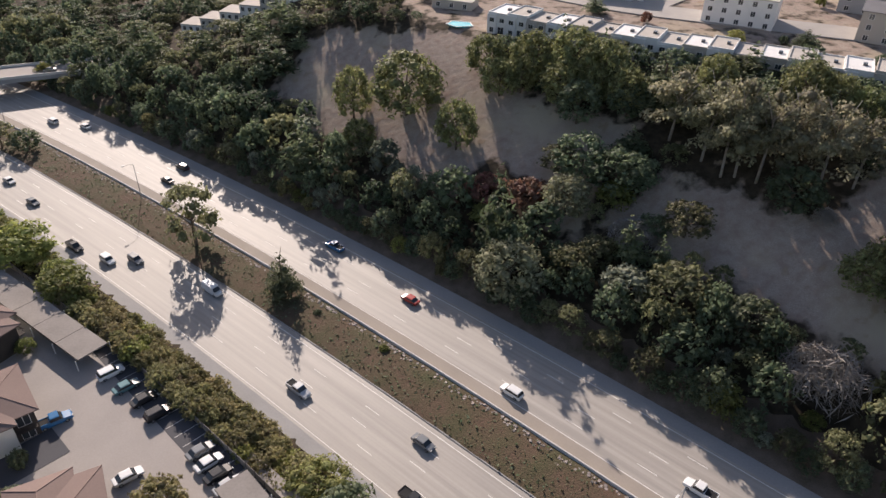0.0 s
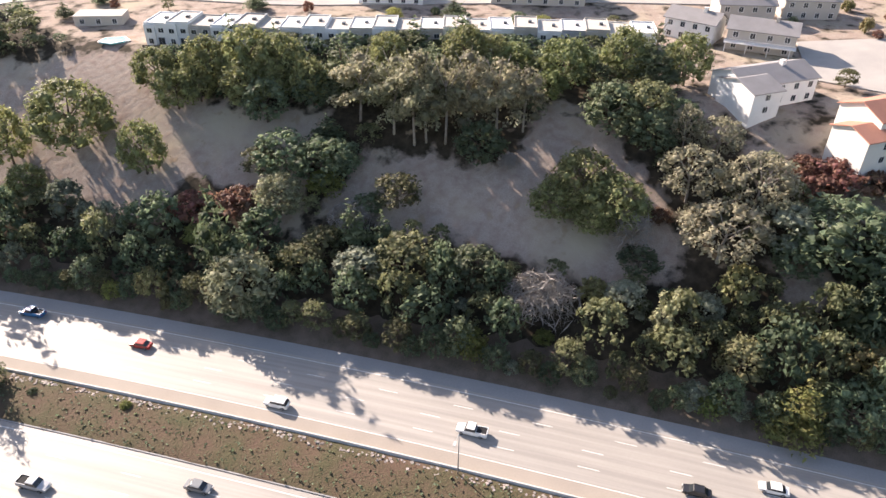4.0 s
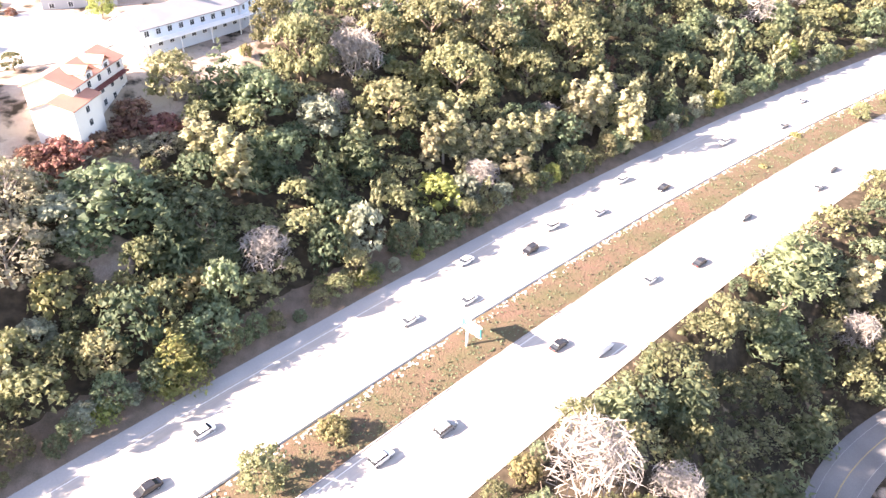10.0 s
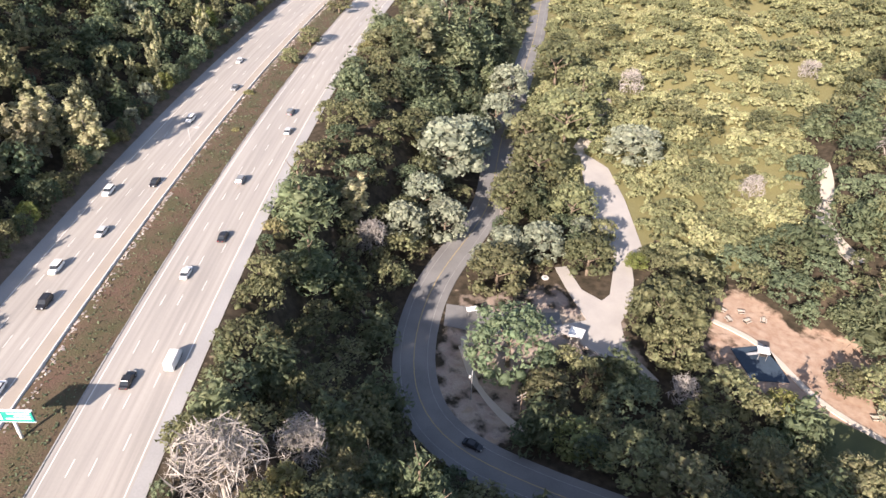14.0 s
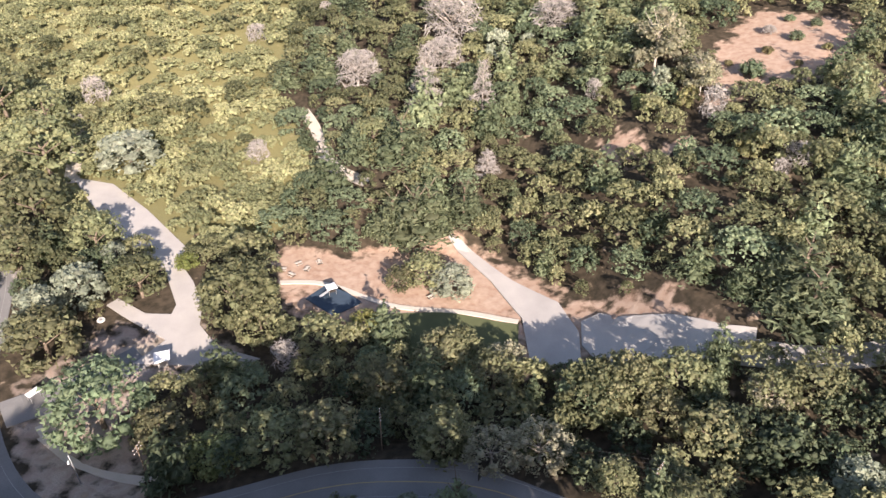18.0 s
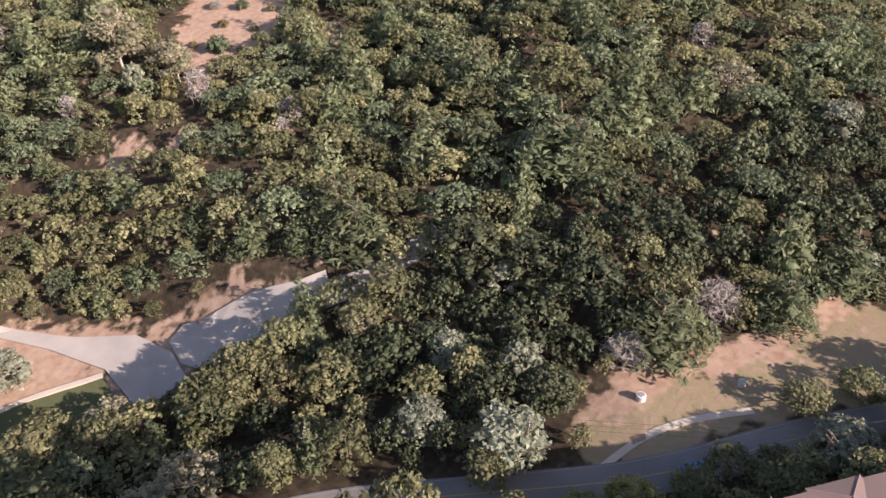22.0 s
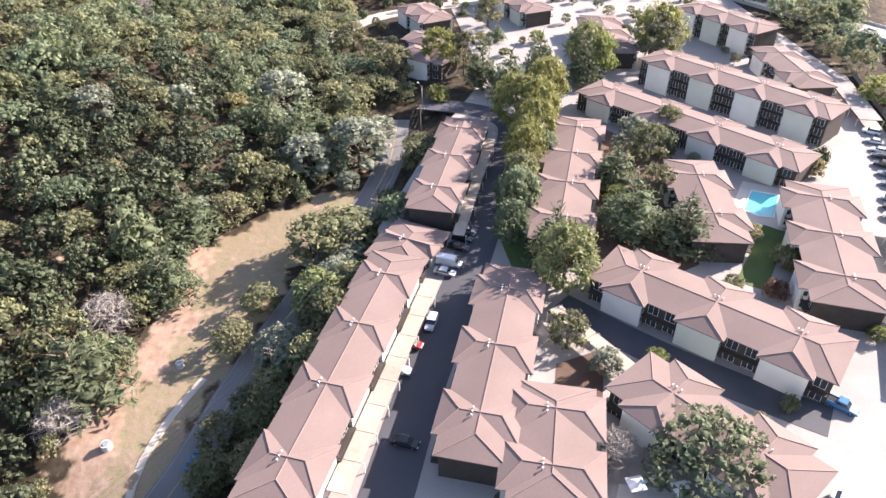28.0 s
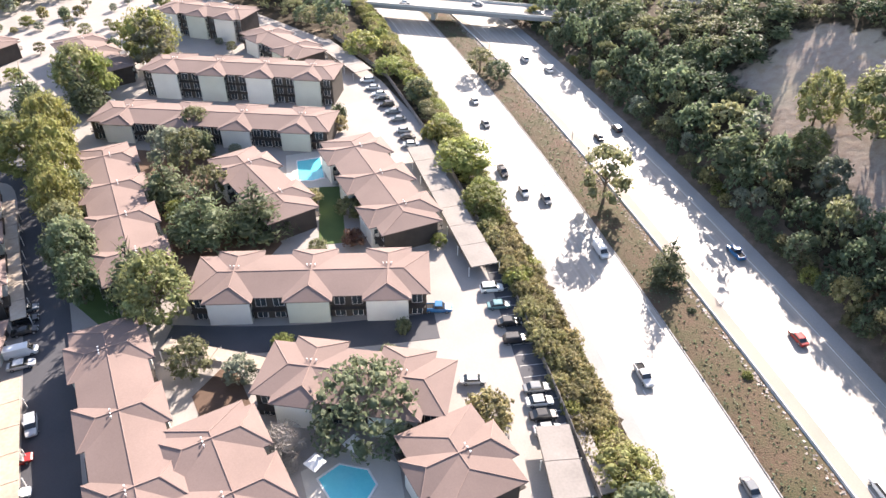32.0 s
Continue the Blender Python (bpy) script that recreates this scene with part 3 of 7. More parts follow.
# duller, darker grass than LAWN: the park's shade is in this colour
patch("park_lawn", [(18, -144.5), (1, -146), (-18, -141), (-17, -128), (10, -126)], material("park_grass", (0.105, 0.115, 0.052), 0.95, (0.070, 0.080, 0.038), 0.25, 5, 0.3), 0.2, "mown green park lawn with shade put into its colour")
patch("apartment_lot", [(-24, 58), (-18, 66), (-60, 101), (-120, 144), (-150, 160), (-192, 176), (-330, 190), (-330, 66), (-215, 58), (-180, 36), (-134, 12), (-112, 9), (-56, -16), (-34, 0), (-18, 28)], LOT, 0.10, "pale asphalt ground of the apartment complex", z=5.0)
ribbon("park_path", [(90, -99), (83, -94), (75, -90), (68, -88), (63, -88)], 0.8, PATHC, 0.15, "narrow pale footpath beside the road bend")
LANE_A = [(-52, -1), (-66, 5.5), (-81, 11.5), (-102, 22.5), (-121, 32), (-155, 48), (-182, 60), (-194, 48), (-200, 34)]
ribbon("apartment_lane", LANE_A, 4.2, FRESH, 0.0, "dark fresh asphalt lane between apartment rows", fixed_z=5.14)
ribbon("apartment_lane", [(-100, 44), (-86, 54), (-72, 67), (-62, 78)], 3.6, FRESH, 0.0, "dark fresh asphalt drive below the apartment block", fixed_z=5.15)
patch("cul_de_sac", [(158, 110), (176, 130), (204, 119), (203, 100), (188, 84), (170, 92)], PALE_ROAD, 0.3, "wide sunlit pale cul-de-sac between the hillside houses")
ribbon("town_street", [(150, 190), (60, 232), (20, 262), (-40, 285)], 6.0, PALE_ROAD, 0.35, "pale street behind the townhouses")
ribbon("town_street", [(64, 232), (95, 262), (130, 300)], 6.0, PALE_ROAD, 0.36, "pale street climbing behind the townhouses")
ribbon("town_street", [(150, 190), (200, 160), (260, 150)], 6.0, PALE_ROAD, 0.36, "pale street behind the houses")
ribbon("hill_road", [(-262, 5), (-278, 17), (-289, 37), (-295, 62), (-299, 87)], 4.0, PATHC, 0.4, "pale road beyond the trees")


# ---- apartments ----
def flat_frame(a, b):
    """Pose at a with x towards b."""
    d = Vector((b[0] - a[0], b[1] - a[1]))
    return pose(a[0], a[1], a[2] if len(a) > 2 else 0.0, 0, 0, math.degrees(math.atan2(d.y, d.x))), d.length


def hip_roof(x0, x1, y0, y1, z, rise, hip=0.7, over=0.5, thick=0.18):
    """Hipped roof over a rectangle, ridge along x."""
    x0, x1, y0, y1 = x0 - over, x1 + over, y0 - over, y1 + over
    half = (y1 - y0) / 2
    h = min(half * hip, (x1 - x0) / 2 - 0.05)
    ym = (y0 + y1) / 2
    v = [(x0, y0, z), (x1, y0, z), (x1, y1, z), (x0, y1, z), (x0 + h, ym, z + rise), (x1 - h, ym, z + rise),
         (x0, y0, z - thick), (x1, y0, z - thick), (x1, y1, z - thick), (x0, y1, z - thick)]
    f = [(0, 1, 5, 4), (2, 3, 4, 5), (1, 2, 5), (3, 0, 4), (6, 7, 1, 0), (7, 8, 2, 1), (8, 9, 3, 2), (9, 6, 0, 3), (9, 8, 7, 6)]
    return v, f


def ridge_caps(lines, r=0.08):
    s = Shape()
    for a, b in lines:
        s.tube(Vector(a) + Vector((0, 0, 0.03)), Vector(b) + Vector((0, 0, 0.03)), r, r, 4)
    return s


CAP = material("pale_ridge_cap", (0.315, 0.225, 0.198), 0.9, (0.25, 0.178, 0.155), 0.3, 5, 0.1)


def glazing(parent, x, y, z, w, h, face, panes=2, name="window"):
    """A window in one piece: a white frame with panes set into it, proud of a wall that faces face * y."""
    f, d = 0.08, 0.06 * face
    xs = [x - w / 2 - f, x - w / 2 + 0.0]
    for k in range(panes):
        xs += [x - w / 2 + w * (k + 1) / panes - (f / 2 if k < panes - 1 else 0), x - w / 2 + w * (k + 1) / panes + (f / 2 if k < panes - 1 else f)]
    zs = [z - f, z, z + h, z + h + f]
    v = [(a, y + d, c) for c in zs for a in xs] + [(xs[0], y, zs[0]), (xs[-1], y, zs[0]), (xs[-1], y, zs[3]), (xs[0], y, zs[3])]
    n = len(xs)
    q, idx = [], []
    for r in range(3):
        for c in range(n - 1):
            q.append((r * n + c, r * n + c + 1, r * n + n + c + 1, r * n + n + c))
            idx.append(1 if r == 1 and c % 2 == 1 else 0)
    k = 4 * n
    for face4 in ((0, n - 1, k + 1, k), (n - 1, 4 * n - 1, k + 2, k + 1), (4 * n - 1, 3 * n, k + 3, k + 2), (3 * n, 0, k, k + 3)):
        q.append(face4)
        idx.append(0)
    return piece(name, v, q if face < 0 else [t[::-1] for t in q], [WHITE, GLASS], parent, index=idx)


BLOCKS = []


def apartment(a, b, width=13.0, base=5.0, storeys=2, bays=3, bay_depth=1.6, bay_w=8.0, side=(1, -1), name="apartment_building", rise=1.2, ends=True, slope=0.0):
    """An apartment block from a to b along its axis: walls, hipped roof with crossing bays, windows, balconies."""
    m, length = flat_frame((a[0], a[1], base), (b[0], b[1]))
    ob = thing(name, "apartment block with brown hipped roof, white bays and dark balconies", "apartment building", m, "apartment blocks")
    h = 2.85 * storeys
    w = width / 2
    BLOCKS.append((a, b, w + bay_depth))
    Shape().box(0, -w, -1.5, length, w, h).out("wall", [DARKWOOD], ob, "dark brown timber walls")
    v, f = hip_roof(0, length, -w, w, h + 0.18, rise, 0.75, 0.8)
    roof = piece("roof", v, f, ROOF, ob, "weathered reddish-brown shingle roof")
    caps = [(v[4], v[5]), (v[0], v[4]), (v[3], v[4]), (v[1], v[5]), (v[2], v[5])]
    gap = length / bays
    for i in range(bays):
        cx = gap * (i + 0.5)
        half = min(bay_w, gap * 0.72) / 2
        # crossing roof: ridge across the block, hipped at both ends
        over = 0.7
        y0, y1 = (-w - bay_depth if -1 in side else -w * 0.2) - over, (w + bay_depth if 1 in side else w * 0.2) + over
        z, top = h + 0.22, h + 0.2 + rise * 1.06
        hh = half + over
        cut0, cut1 = y0 + hh * 0.75, y1 - hh * 0.75
        vv = [(cx - hh, y0, z), (cx + hh, y0, z), (cx + hh, y1, z), (cx - hh, y1, z), (cx, cut0, top), (cx, cut1, top),
              (cx - hh, y0, z - 0.2), (cx + hh, y0, z - 0.2), (cx + hh, y1, z - 0.2), (cx - hh, y1, z - 0.2)]
        ff = [(0, 1, 4), (1, 2, 5, 4), (2, 3, 5), (3, 0, 4, 5), (6, 7, 1, 0), (7, 8, 2, 1), (8, 9, 3, 2), (9, 6, 0, 3), (9, 8, 7, 6)]
        piece("cross_roof", vv, ff, ROOF, ob, "hipped cross roof over a bay")
        caps += [(vv[4], vv[5])] + [(vv[j], vv[4]) for j in (0, 1)] + [(vv[j], vv[5]) for j in (2, 3)]
        for sd in side:
            s = Shape()
            s.box(cx - half, min(sd * w, sd * (w + bay_depth)), -1.0, cx + half, max(sd * w, sd * (w + bay_depth)), h + 0.1)
            s.out("bay", [STUCCO if (i + (sd > 0)) % 2 == 0 else GREENISH], ob, "plain pale stucco bay")
            y = sd * (w + bay_depth)
            for k in range(storeys):
                for off in (-1,):
                    Shape().box(cx + half - 0.02, min(sd * (w + 0.3), sd * (w + 1.1)), 2.85 * k + 0.9, cx + half + 0.05, max(sd * (w + 0.3), sd * (w + 1.1)), 2.85 * k + 2.0).out("bay_window", [GLASS], ob)
        vent = Shape()
        for dx in (-0.9, -0.2, 0.7):
            vent.tube((cx + dx, w * 0.25, h + rise * 0.75), (cx + dx, w * 0.25, h + rise * 0.75 + 0.75), 0.08, 0.08, 6)
            vent.box(cx + dx - 0.12, w * 0.25 - 0.12, h + rise * 0.75 + 0.72, cx + dx + 0.12, w * 0.25 + 0.12, h + rise * 0.75 + 0.82)
        vent.out("roof_vent", [WHITE], ob, "small white roof vents")
    ridge_caps(caps).out("ridge_cap", [CAP], ob, "pale ridge and hip caps")
    # balconies and windows between the bays
    for sd in side:
        for i in range(bays + 1):
            x0 = gap * (i - 0.5) + min(bay_w, gap * 0.72) / 2 + 0.1 if i else 0.2
            x1 = gap * (i + 0.5) - min(bay_w, gap * 0.72) / 2 - 0.1 if i < bays else length - 0.2
            if x1 - x0 < 1.5:
                continue
            for k in range(storeys):
                z = 2.85 * k
                n = max(1, int((x1 - x0) / 2.6))
                for j in range(n):
                    glazing(ob, x0 + (x1 - x0) * (j + 0.5) / n, sd * w, z + 0.35, 1.9, 1.9, sd)
                if k:
                    b = Shape()
                    b.box(x0, min(sd * w, sd * (w + 1.3)), z - 0.15, x1, max(sd * w, sd * (w + 1.3)), z)
                    b.out("balcony", [DARKWOOD], ob, "dark timber balcony deck")
                    r = Shape()
                    y = sd * (w + 1.25)
                    r.box(x0, y - 0.04, z + 0.95, x1, y + 0.04, z + 1.05)
                    for j in range(int((x1 - x0) / 0.45)):
                        r.box(x0 + j * 0.45, y - 0.025, z, x0 + j * 0.45 + 0.06, y + 0.025, z + 0.96)
                    r.out("railing", [DARKWOOD], ob, "dark slatted balcony railing")
    return ob


def blocks():
    apartment((-61, -12.7), (-114.5, 13.8), 10.0, bays=4, side=(1, -1), bay_depth=0.6)
    apartment((-117, 13.0), (-128, 21.5), 12.0, bays=1, bay_w=4, bay_depth=0.6, side=(1, -1), storeys=1)
    apartment((-131, 23.8), (-174, 42.3), 10.0, bays=3, side=(1, -1), bay_depth=1.0)
    apartment((-63, 17.0), (-105.5, 36.0), 10.0, bays=3, side=(1, -1), bay_depth=1.2)
    apartment((-53.5, 26.0), (-73.5, 34.0), 11.0, bays=2, side=(1, -1), bay_depth=1.6)
    apartment((-104, 55.0), (-69.5, 84.0), 12.0, bays=3, side=(1, -1), bay_depth=1.7, storeys=2)
    apartment((-74.5, 47.5), (-47.5, 62.5), 11.0, bays=2, side=(1, -1), bay_depth=1.7)
    apartment((-122, 115.5), (-82, 94.5), 12.5, bays=3, side=(1, -1), bay_depth=1.8)
    apartment((-139, 91.5), (-106, 82.0), 11.0, bays=2, side=(1, -1), bay_depth=1.6)
    apartment((-189, 85.0), (-132.5, 120.5), 12.0, bays=4, side=(1, -1), bay_depth=1.7)
    apartment((-203, 111.5), (-151.5, 142.0), 12.0, bays=4, side=(1, -1), bay_depth=1.7, storeys=3)
    apartment((-168, 73.0), (-113.5, 47.8), 11.0, bays=4, side=(1, -1), bay_depth=1.6)
    apartment((-250, 149.0), (-216, 161.0), 12.0, bays=3, side=(1, -1), bay_depth=1.7, storeys=3)
    apartment((-208, 157.0), (-174, 152.0), 11.0, bays=2, side=(1, -1), bay_depth=1.7)
    apartment((-252, 112.0), (-214, 104.0), 12.0, bays=3, side=(1, -1), bay_depth=1.7)
    apartment((-44.5, 55.5), (-31, 49.5), 12.0, bays=1, bay_w=6, bay_depth=1.5, side=(1, -1))
    apartment((-281, 45), (-259, 51), 11.0, bays=2, side=(1, -1))
    apartment((-232, 35), (-219, 47), 9.0, bays=1, side=(1, -1))
    apartment((-246, 38), (-238, 49), 9.0, bays=1, side=(1, -1))
    apartment((-262, 92), (-300, 84), 11.0, bays=3, side=(1, -1))


blocks()


# ---- trees ----
rng = np.random.default_rng(7)


def ball_points(n, squash=-0.35):
    p = rng.normal(size=(n * 3, 3))
    p /= np.linalg.norm(p, axis=1)[:, None]
    p = p[p[:, 2] > squash][:n]
    return p


ICO = None


def ico():
    global ICO
    if ICO is None:
        bm = bmesh.new()
        bmesh.ops.create_icosphere(bm, subdivisions=1, radius=1.0)
        ICO = (np.array([v.co[:] for v in bm.verts]), np.array([[v.index for v in f.verts] for f in bm.faces]))
        bm.free()
    return ICO


OCTA = (np.array([(1, 0, 0), (0, 1, 0), (-1, 0, 0), (0, -1, 0), (0, 0, 1), (0, 0, -1)], float), np.array([(0, 1, 4), (1, 2, 4), (2, 3, 4), (3, 0, 4), (1, 0, 5), (2, 1, 5), (3, 2, 5), (0, 3, 5)]))


def leaves(lobes, cards, size, core=0.62, up=0.25, long=1.0, thin=0.75, far=False):
    """Leafy clumps with a fringe of leaf sprays over a set of lobes (x, y, z, rx, rz): spray vertices, triangles, clump vertices and triangles."""
    V, CV, CF = [], [], []
    area = sum(l[3] * l[3] for l in lobes)
    iv, jf = OCTA if far else ico()
    base = 0
    for order, (lx, ly, lz, rx, rz) in enumerate(lobes):
        p = ball_points(max(3, int(cards * rx * rx / area)))
        c = p * rng.uniform(0.72, 1.18, (len(p), 1)) * [rx, rx, rz] + [lx, ly, lz]
        normal = p + rng.normal(scale=0.6, size=p.shape) + [0, 0, up]
        normal /= np.linalg.norm(normal, axis=1)[:, None]
        t = np.cross(normal, rng.normal(size=p.shape))
        t /= np.linalg.norm(t, axis=1)[:, None]
        b = np.cross(normal, t)
        sz = size * rng.uniform(0.6, 1.35, (len(p), 1))
        t, b = t * sz * long, b * sz * thin
        bend = normal * sz * 0.25
        V.append(np.stack([c - t - b * 0.7 - bend, c + t - b * 0.5 - bend, c + b * 1.1], 1).reshape(-1, 3))
        if core and (order % 2 == 0 or len(lobes) < 20):
            wob = 1 + rng.uniform(-0.2, 0.2, (len(iv), 1))
            a = rng.uniform(0, 6.28)
            turned = iv @ np.array([[math.cos(a), -math.sin(a), 0], [math.sin(a), math.cos(a), 0], [0, 0, 1]])
            CV.append(turned * wob * ([rx * core, rx * core, rz * core] if not far else [rx * core * 1.15, rx * core * 1.15, rz * core * 1.15]) + [lx, ly, lz])
            CF.append(jf + base)
            base += len(iv)
    V = np.concatenate(V)
    return V, np.arange(len(V)).reshape(-1, 3), (np.concatenate(CV), np.concatenate(CF)) if core else None


def lobes_round(r, h, n, spread=0.62, size=0.5, flat=0.8):
    """Lobes of a full round crown: a dome on top and a lower skirt that reaches well down."""
    out = []
    top, low = int(n * 0.62), n - int(n * 0.62)
    for j in range(top):
        a, q = j * 2.399 + rng.uniform(-0.3, 0.3), math.sqrt((j + 0.5) / top)
        rr = r * size * rng.uniform(0.75, 1.25) * (1.15 - 0.3 * q)
        z = h * (0.62 + 0.38 * math.sqrt(max(0.0, 1 - 0.85 * q * q))) - rr * flat * rng.uniform(0.7, 1.1)
        out.append((math.cos(a) * q * r * spread, math.sin(a) * q * r * spread, z, rr, rr * flat))
    for j in range(low):
        a = j * 2 * math.pi / low + rng.uniform(-0.3, 0.3)
        rr = r * size * rng.uniform(0.9, 1.3)
        out.append((math.cos(a) * r * (spread - 0.08), math.sin(a) * r * (spread - 0.08), h * rng.uniform(0.26, 0.48), rr, rr * (flat + 0.25)))
    return out


def lobes_dense(r, h, n, size=0.24, low=0.1):
    """Lobes all over an upright ellipsoid that reaches nearly to the ground."""
    out = []
    for j in range(n):
        w = 1 - 1.72 * (j + 0.5) / n
        a = j * 2.399 + rng.uniform(-0.25, 0.25)
        q = math.sqrt(max(0.05, 1 - w * w)) * rng.uniform(0.84, 1.08) * (1 - size * 0.7)
        rr = r * size * rng.uniform(0.75, 1.3)
        z = h * (low + 0.5 * (1 - low)) + w * h * 0.5 * (1 - low) * rng.uniform(0.92, 1.04) - rr * 0.4
        out.append((math.cos(a) * q * r, math.sin(a) * q * r, z, rr, rr * 0.95))
    return out


def trunk_shape(h, r, limbs, reach, lift=0.5, lean=0.0, sides=7):
    s = Shape()
    top = Vector((lean * h, 0, h * 0.62))
    mid = Vector((lean * h * 0.4, lean * 0.2 * h, h * 0.3))
    s.tube((0, 0, -1.2), mid, r, r * 0.8, sides)
    s.tube(mid, top, r * 0.8, r * 0.5, sides)
    for j in range(limbs):
        a = j * 2.399
        st = mid.lerp(top, 0.3 + 0.7 * (j + 1) / limbs)
        en = st + Vector((math.cos(a) * reach, math.sin(a) * reach, reach * lift + h * 0.12))
        s.tube(st, en, r * 0.42, r * 0.12, 5)
    return s


def crown_mesh(name, lobes, cards, size, mat, **kw):
    V, T, core = leaves(lobes, cards, size, **kw)
    faces = T.tolist()
    if core:
        faces += (core[1] + len(V)).tolist()
        V = np.concatenate([V, core[0]])
    return mesh(name, V.tolist(), faces, [mat], smooth=True)


def pine_lobes(h, r, tiers=7, start=0.25):
    out = []
    for k in range(tiers):
        f = k / (tiers - 1)
        rr = r * (1 - f) ** 0.8 + 0.5
        z = h * (start + (1 - start) * f)
        n = max(1, int(5 * (1 - f) + 1))
        for j in range(n):
            a = j * 2 * math.pi / n + k * 1.1 + rng.uniform(-0.3, 0.3)
            q = rr * (0.55 if n > 1 else 0) * rng.uniform(0.7, 1.15)
            lr = rr * 0.48 + 0.25
            out.append((math.cos(a) * q, math.sin(a) * q, z - lr * 0.4, lr, lr * 0.5))
    return out


KINDS = {}


def kind(name, label, category, height, radius, trunk, lobes, cards, size, leafy, trunk_mat=None, **kw):
    """One model of a tree: its trunk, a full crown and a lighter crown for the far woods."""
    mat = LEAF[leafy]
    crown = crown_mesh("crown", lobes, cards, size * 0.98, mat, **kw)
    far = [l for n, l in enumerate(lobes) if l[2] > height * 0.45 or n % 2 == 0 or kw]
    light = crown_mesh("crown_far", far, int(cards * 0.40), size * 1.28, mat, far=True, **kw)
    KINDS[name] = (label, category, height, radius, trunk, crown, light, trunk_mat or BARK, "crown")


def bare(name, label, category, height, radius, trunk, lobes, cards, size):
    crown = crown_mesh("bare_crown", lobes, int(cards * 0.95), size, TWIG, core=0, long=2.3, thin=0.06, up=0.1)
    light = crown_mesh("bare_far", lobes, cards // 2, size * 1.2, TWIG, core=0, long=2.0, thin=0.16, up=0.1)
    KINDS[name] = (label, category, height, radius, trunk, crown, light, PALE_BARK, "bare_crown")


def make_kinds():
    for v in range(4):
        kind(f"oak{v}", "round-crowned olive-green oak tree", "tree", 9.0, 4.6, trunk_shape(7, 0.32, 5, 2.6), lobes_round(4.6, 9.0, 40, 0.76, 0.25), 950, 0.33, "oak")
    for v in range(3):
        kind(f"broad{v}", "broad spreading olive-green oak tree", "tree", 10.0, 7.0, trunk_shape(8, 0.4, 6, 3.6), lobes_round(7.0, 10.0, 66, 0.82, 0.19), 1700, 0.35, ("oak", "laurel", "oak")[v])
    for v in range(3):
        kind(f"laurel{v}", "dense dark green bay tree on the slope", "tree", 8.0, 4.0, trunk_shape(6, 0.25, 5, 2.0), lobes_dense(4.0, 8.0, 48, 0.26), 1000, 0.32, "laurel")
    for v in range(3):
        kind(f"pine{v}", "tall green pine tree with feathery branches", "tree", 14.0, 4.2, trunk_shape(19, 0.3, 4, 1.5), pine_lobes(14.0, 4.6, 9), 1500, 0.27, "pine", core=0.6, long=1.9)
    for v in range(2):
        lobes = [(math.cos(j * 2.4) * 4.2 * math.sqrt((j + 1) / 34), math.sin(j * 2.4) * 4.2 * math.sqrt((j + 1) / 34), 14.2 - 4.2 * (j + 1) / 34 - (j * 1.37) % 6.6, 1.75, 1.35) for j in range(34)]
        kind(f"euc{v}", "tall eucalyptus with pale bare trunks and thin crown", "tree", 15.0, 5.0, trunk_shape(17, 0.28, 7, 3.2, 1.0, 0.05), lobes, 1500, 0.33, "euc", PALE_BARK, core=0.64)
    for v in range(2):
        kind(f"silver{v}", "silvery grey-green acacia tree", "tree", 8.0, 3.8, trunk_shape(6, 0.22, 5, 2.0), lobes_round(3.8, 8.0, 34, 0.76, 0.26, 0.95), 1150, 0.32, "silver", core=0.8)
    for v in range(2):
        lobes = [(math.cos(j * 2.4) * 1.1, math.sin(j * 2.4) * 1.1, 2.2 + j * 0.52, 0.8 - 0.02 * j, 1.3) for j in range(16)]
        kind(f"poplar{v}", "upright yellow-green poplar tree", "tree", 11.0, 2.2, trunk_shape(9, 0.16, 6, 0.8, 2.0), lobes, 850, 0.27, "poplar", PALE_BARK, core=0.75, up=0.8)
    for v in range(3):
        kind(f"bush{v}", ("low rounded dark green shrub", "low rounded olive-brown shrub", "low bright yellow-green shrub")[v], "shrub", 2.6, 2.2, trunk_shape(1.6, 0.08, 5, 0.8), lobes_round(2.2, 2.8, 14, 0.74, 0.38, 0.95), 380, 0.25, ("laurel", "olive", "lime")[v])
    for v in range(2):
        kind(f"stone{v}", "round-crowned grey-green pine tree on the slope", "tree", 9.0, 5.0, trunk_shape(8, 0.3, 6, 2.6), lobes_dense(5.0, 9.0, 70, 0.23), 2000, 0.24, "stone", core=0.6, long=1.7)
    kind("stone2", "pale sage-green round pine tree", "tree", 9.0, 5.0, trunk_shape(8, 0.3, 6, 2.6), lobes_dense(5.0, 9.0, 70, 0.23), 2000, 0.24, "sage", core=0.6, long=1.7)
    kind("stone3", "dense golden-olive rounded tree", "tree", 9.0, 5.0, trunk_shape(8, 0.3, 6, 2.6), lobes_dense(5.0, 9.0, 70, 0.23), 2000, 0.24, "gold", core=0.64)
    kind("euc2", "pale cream-green gum tree with thin crown", "tree", 10.0, 5.0, trunk_shape(9, 0.24, 9, 3.0, 0.9, 0.04), lobes_dense(5.0, 10.0, 50, 0.2, 0.25), 1500, 0.28, "cream", PALE_BARK, core=0.6)
    kind("cypress0", "dense golden-green conical cypress tree", "tree", 13.0, 5.0, trunk_shape(12, 0.3, 4, 1.5), pine_lobes(13.0, 4.6, 10, 0.1), 2200, 0.27, "gold", core=0.6, long=1.5)
    kind("lime1", "fresh green round leafy tree", "tree", 8.0, 4.4, trunk_shape(6, 0.22, 5, 2.0), lobes_dense(4.4, 8.0, 56, 0.24), 1500, 0.28, "fresh")
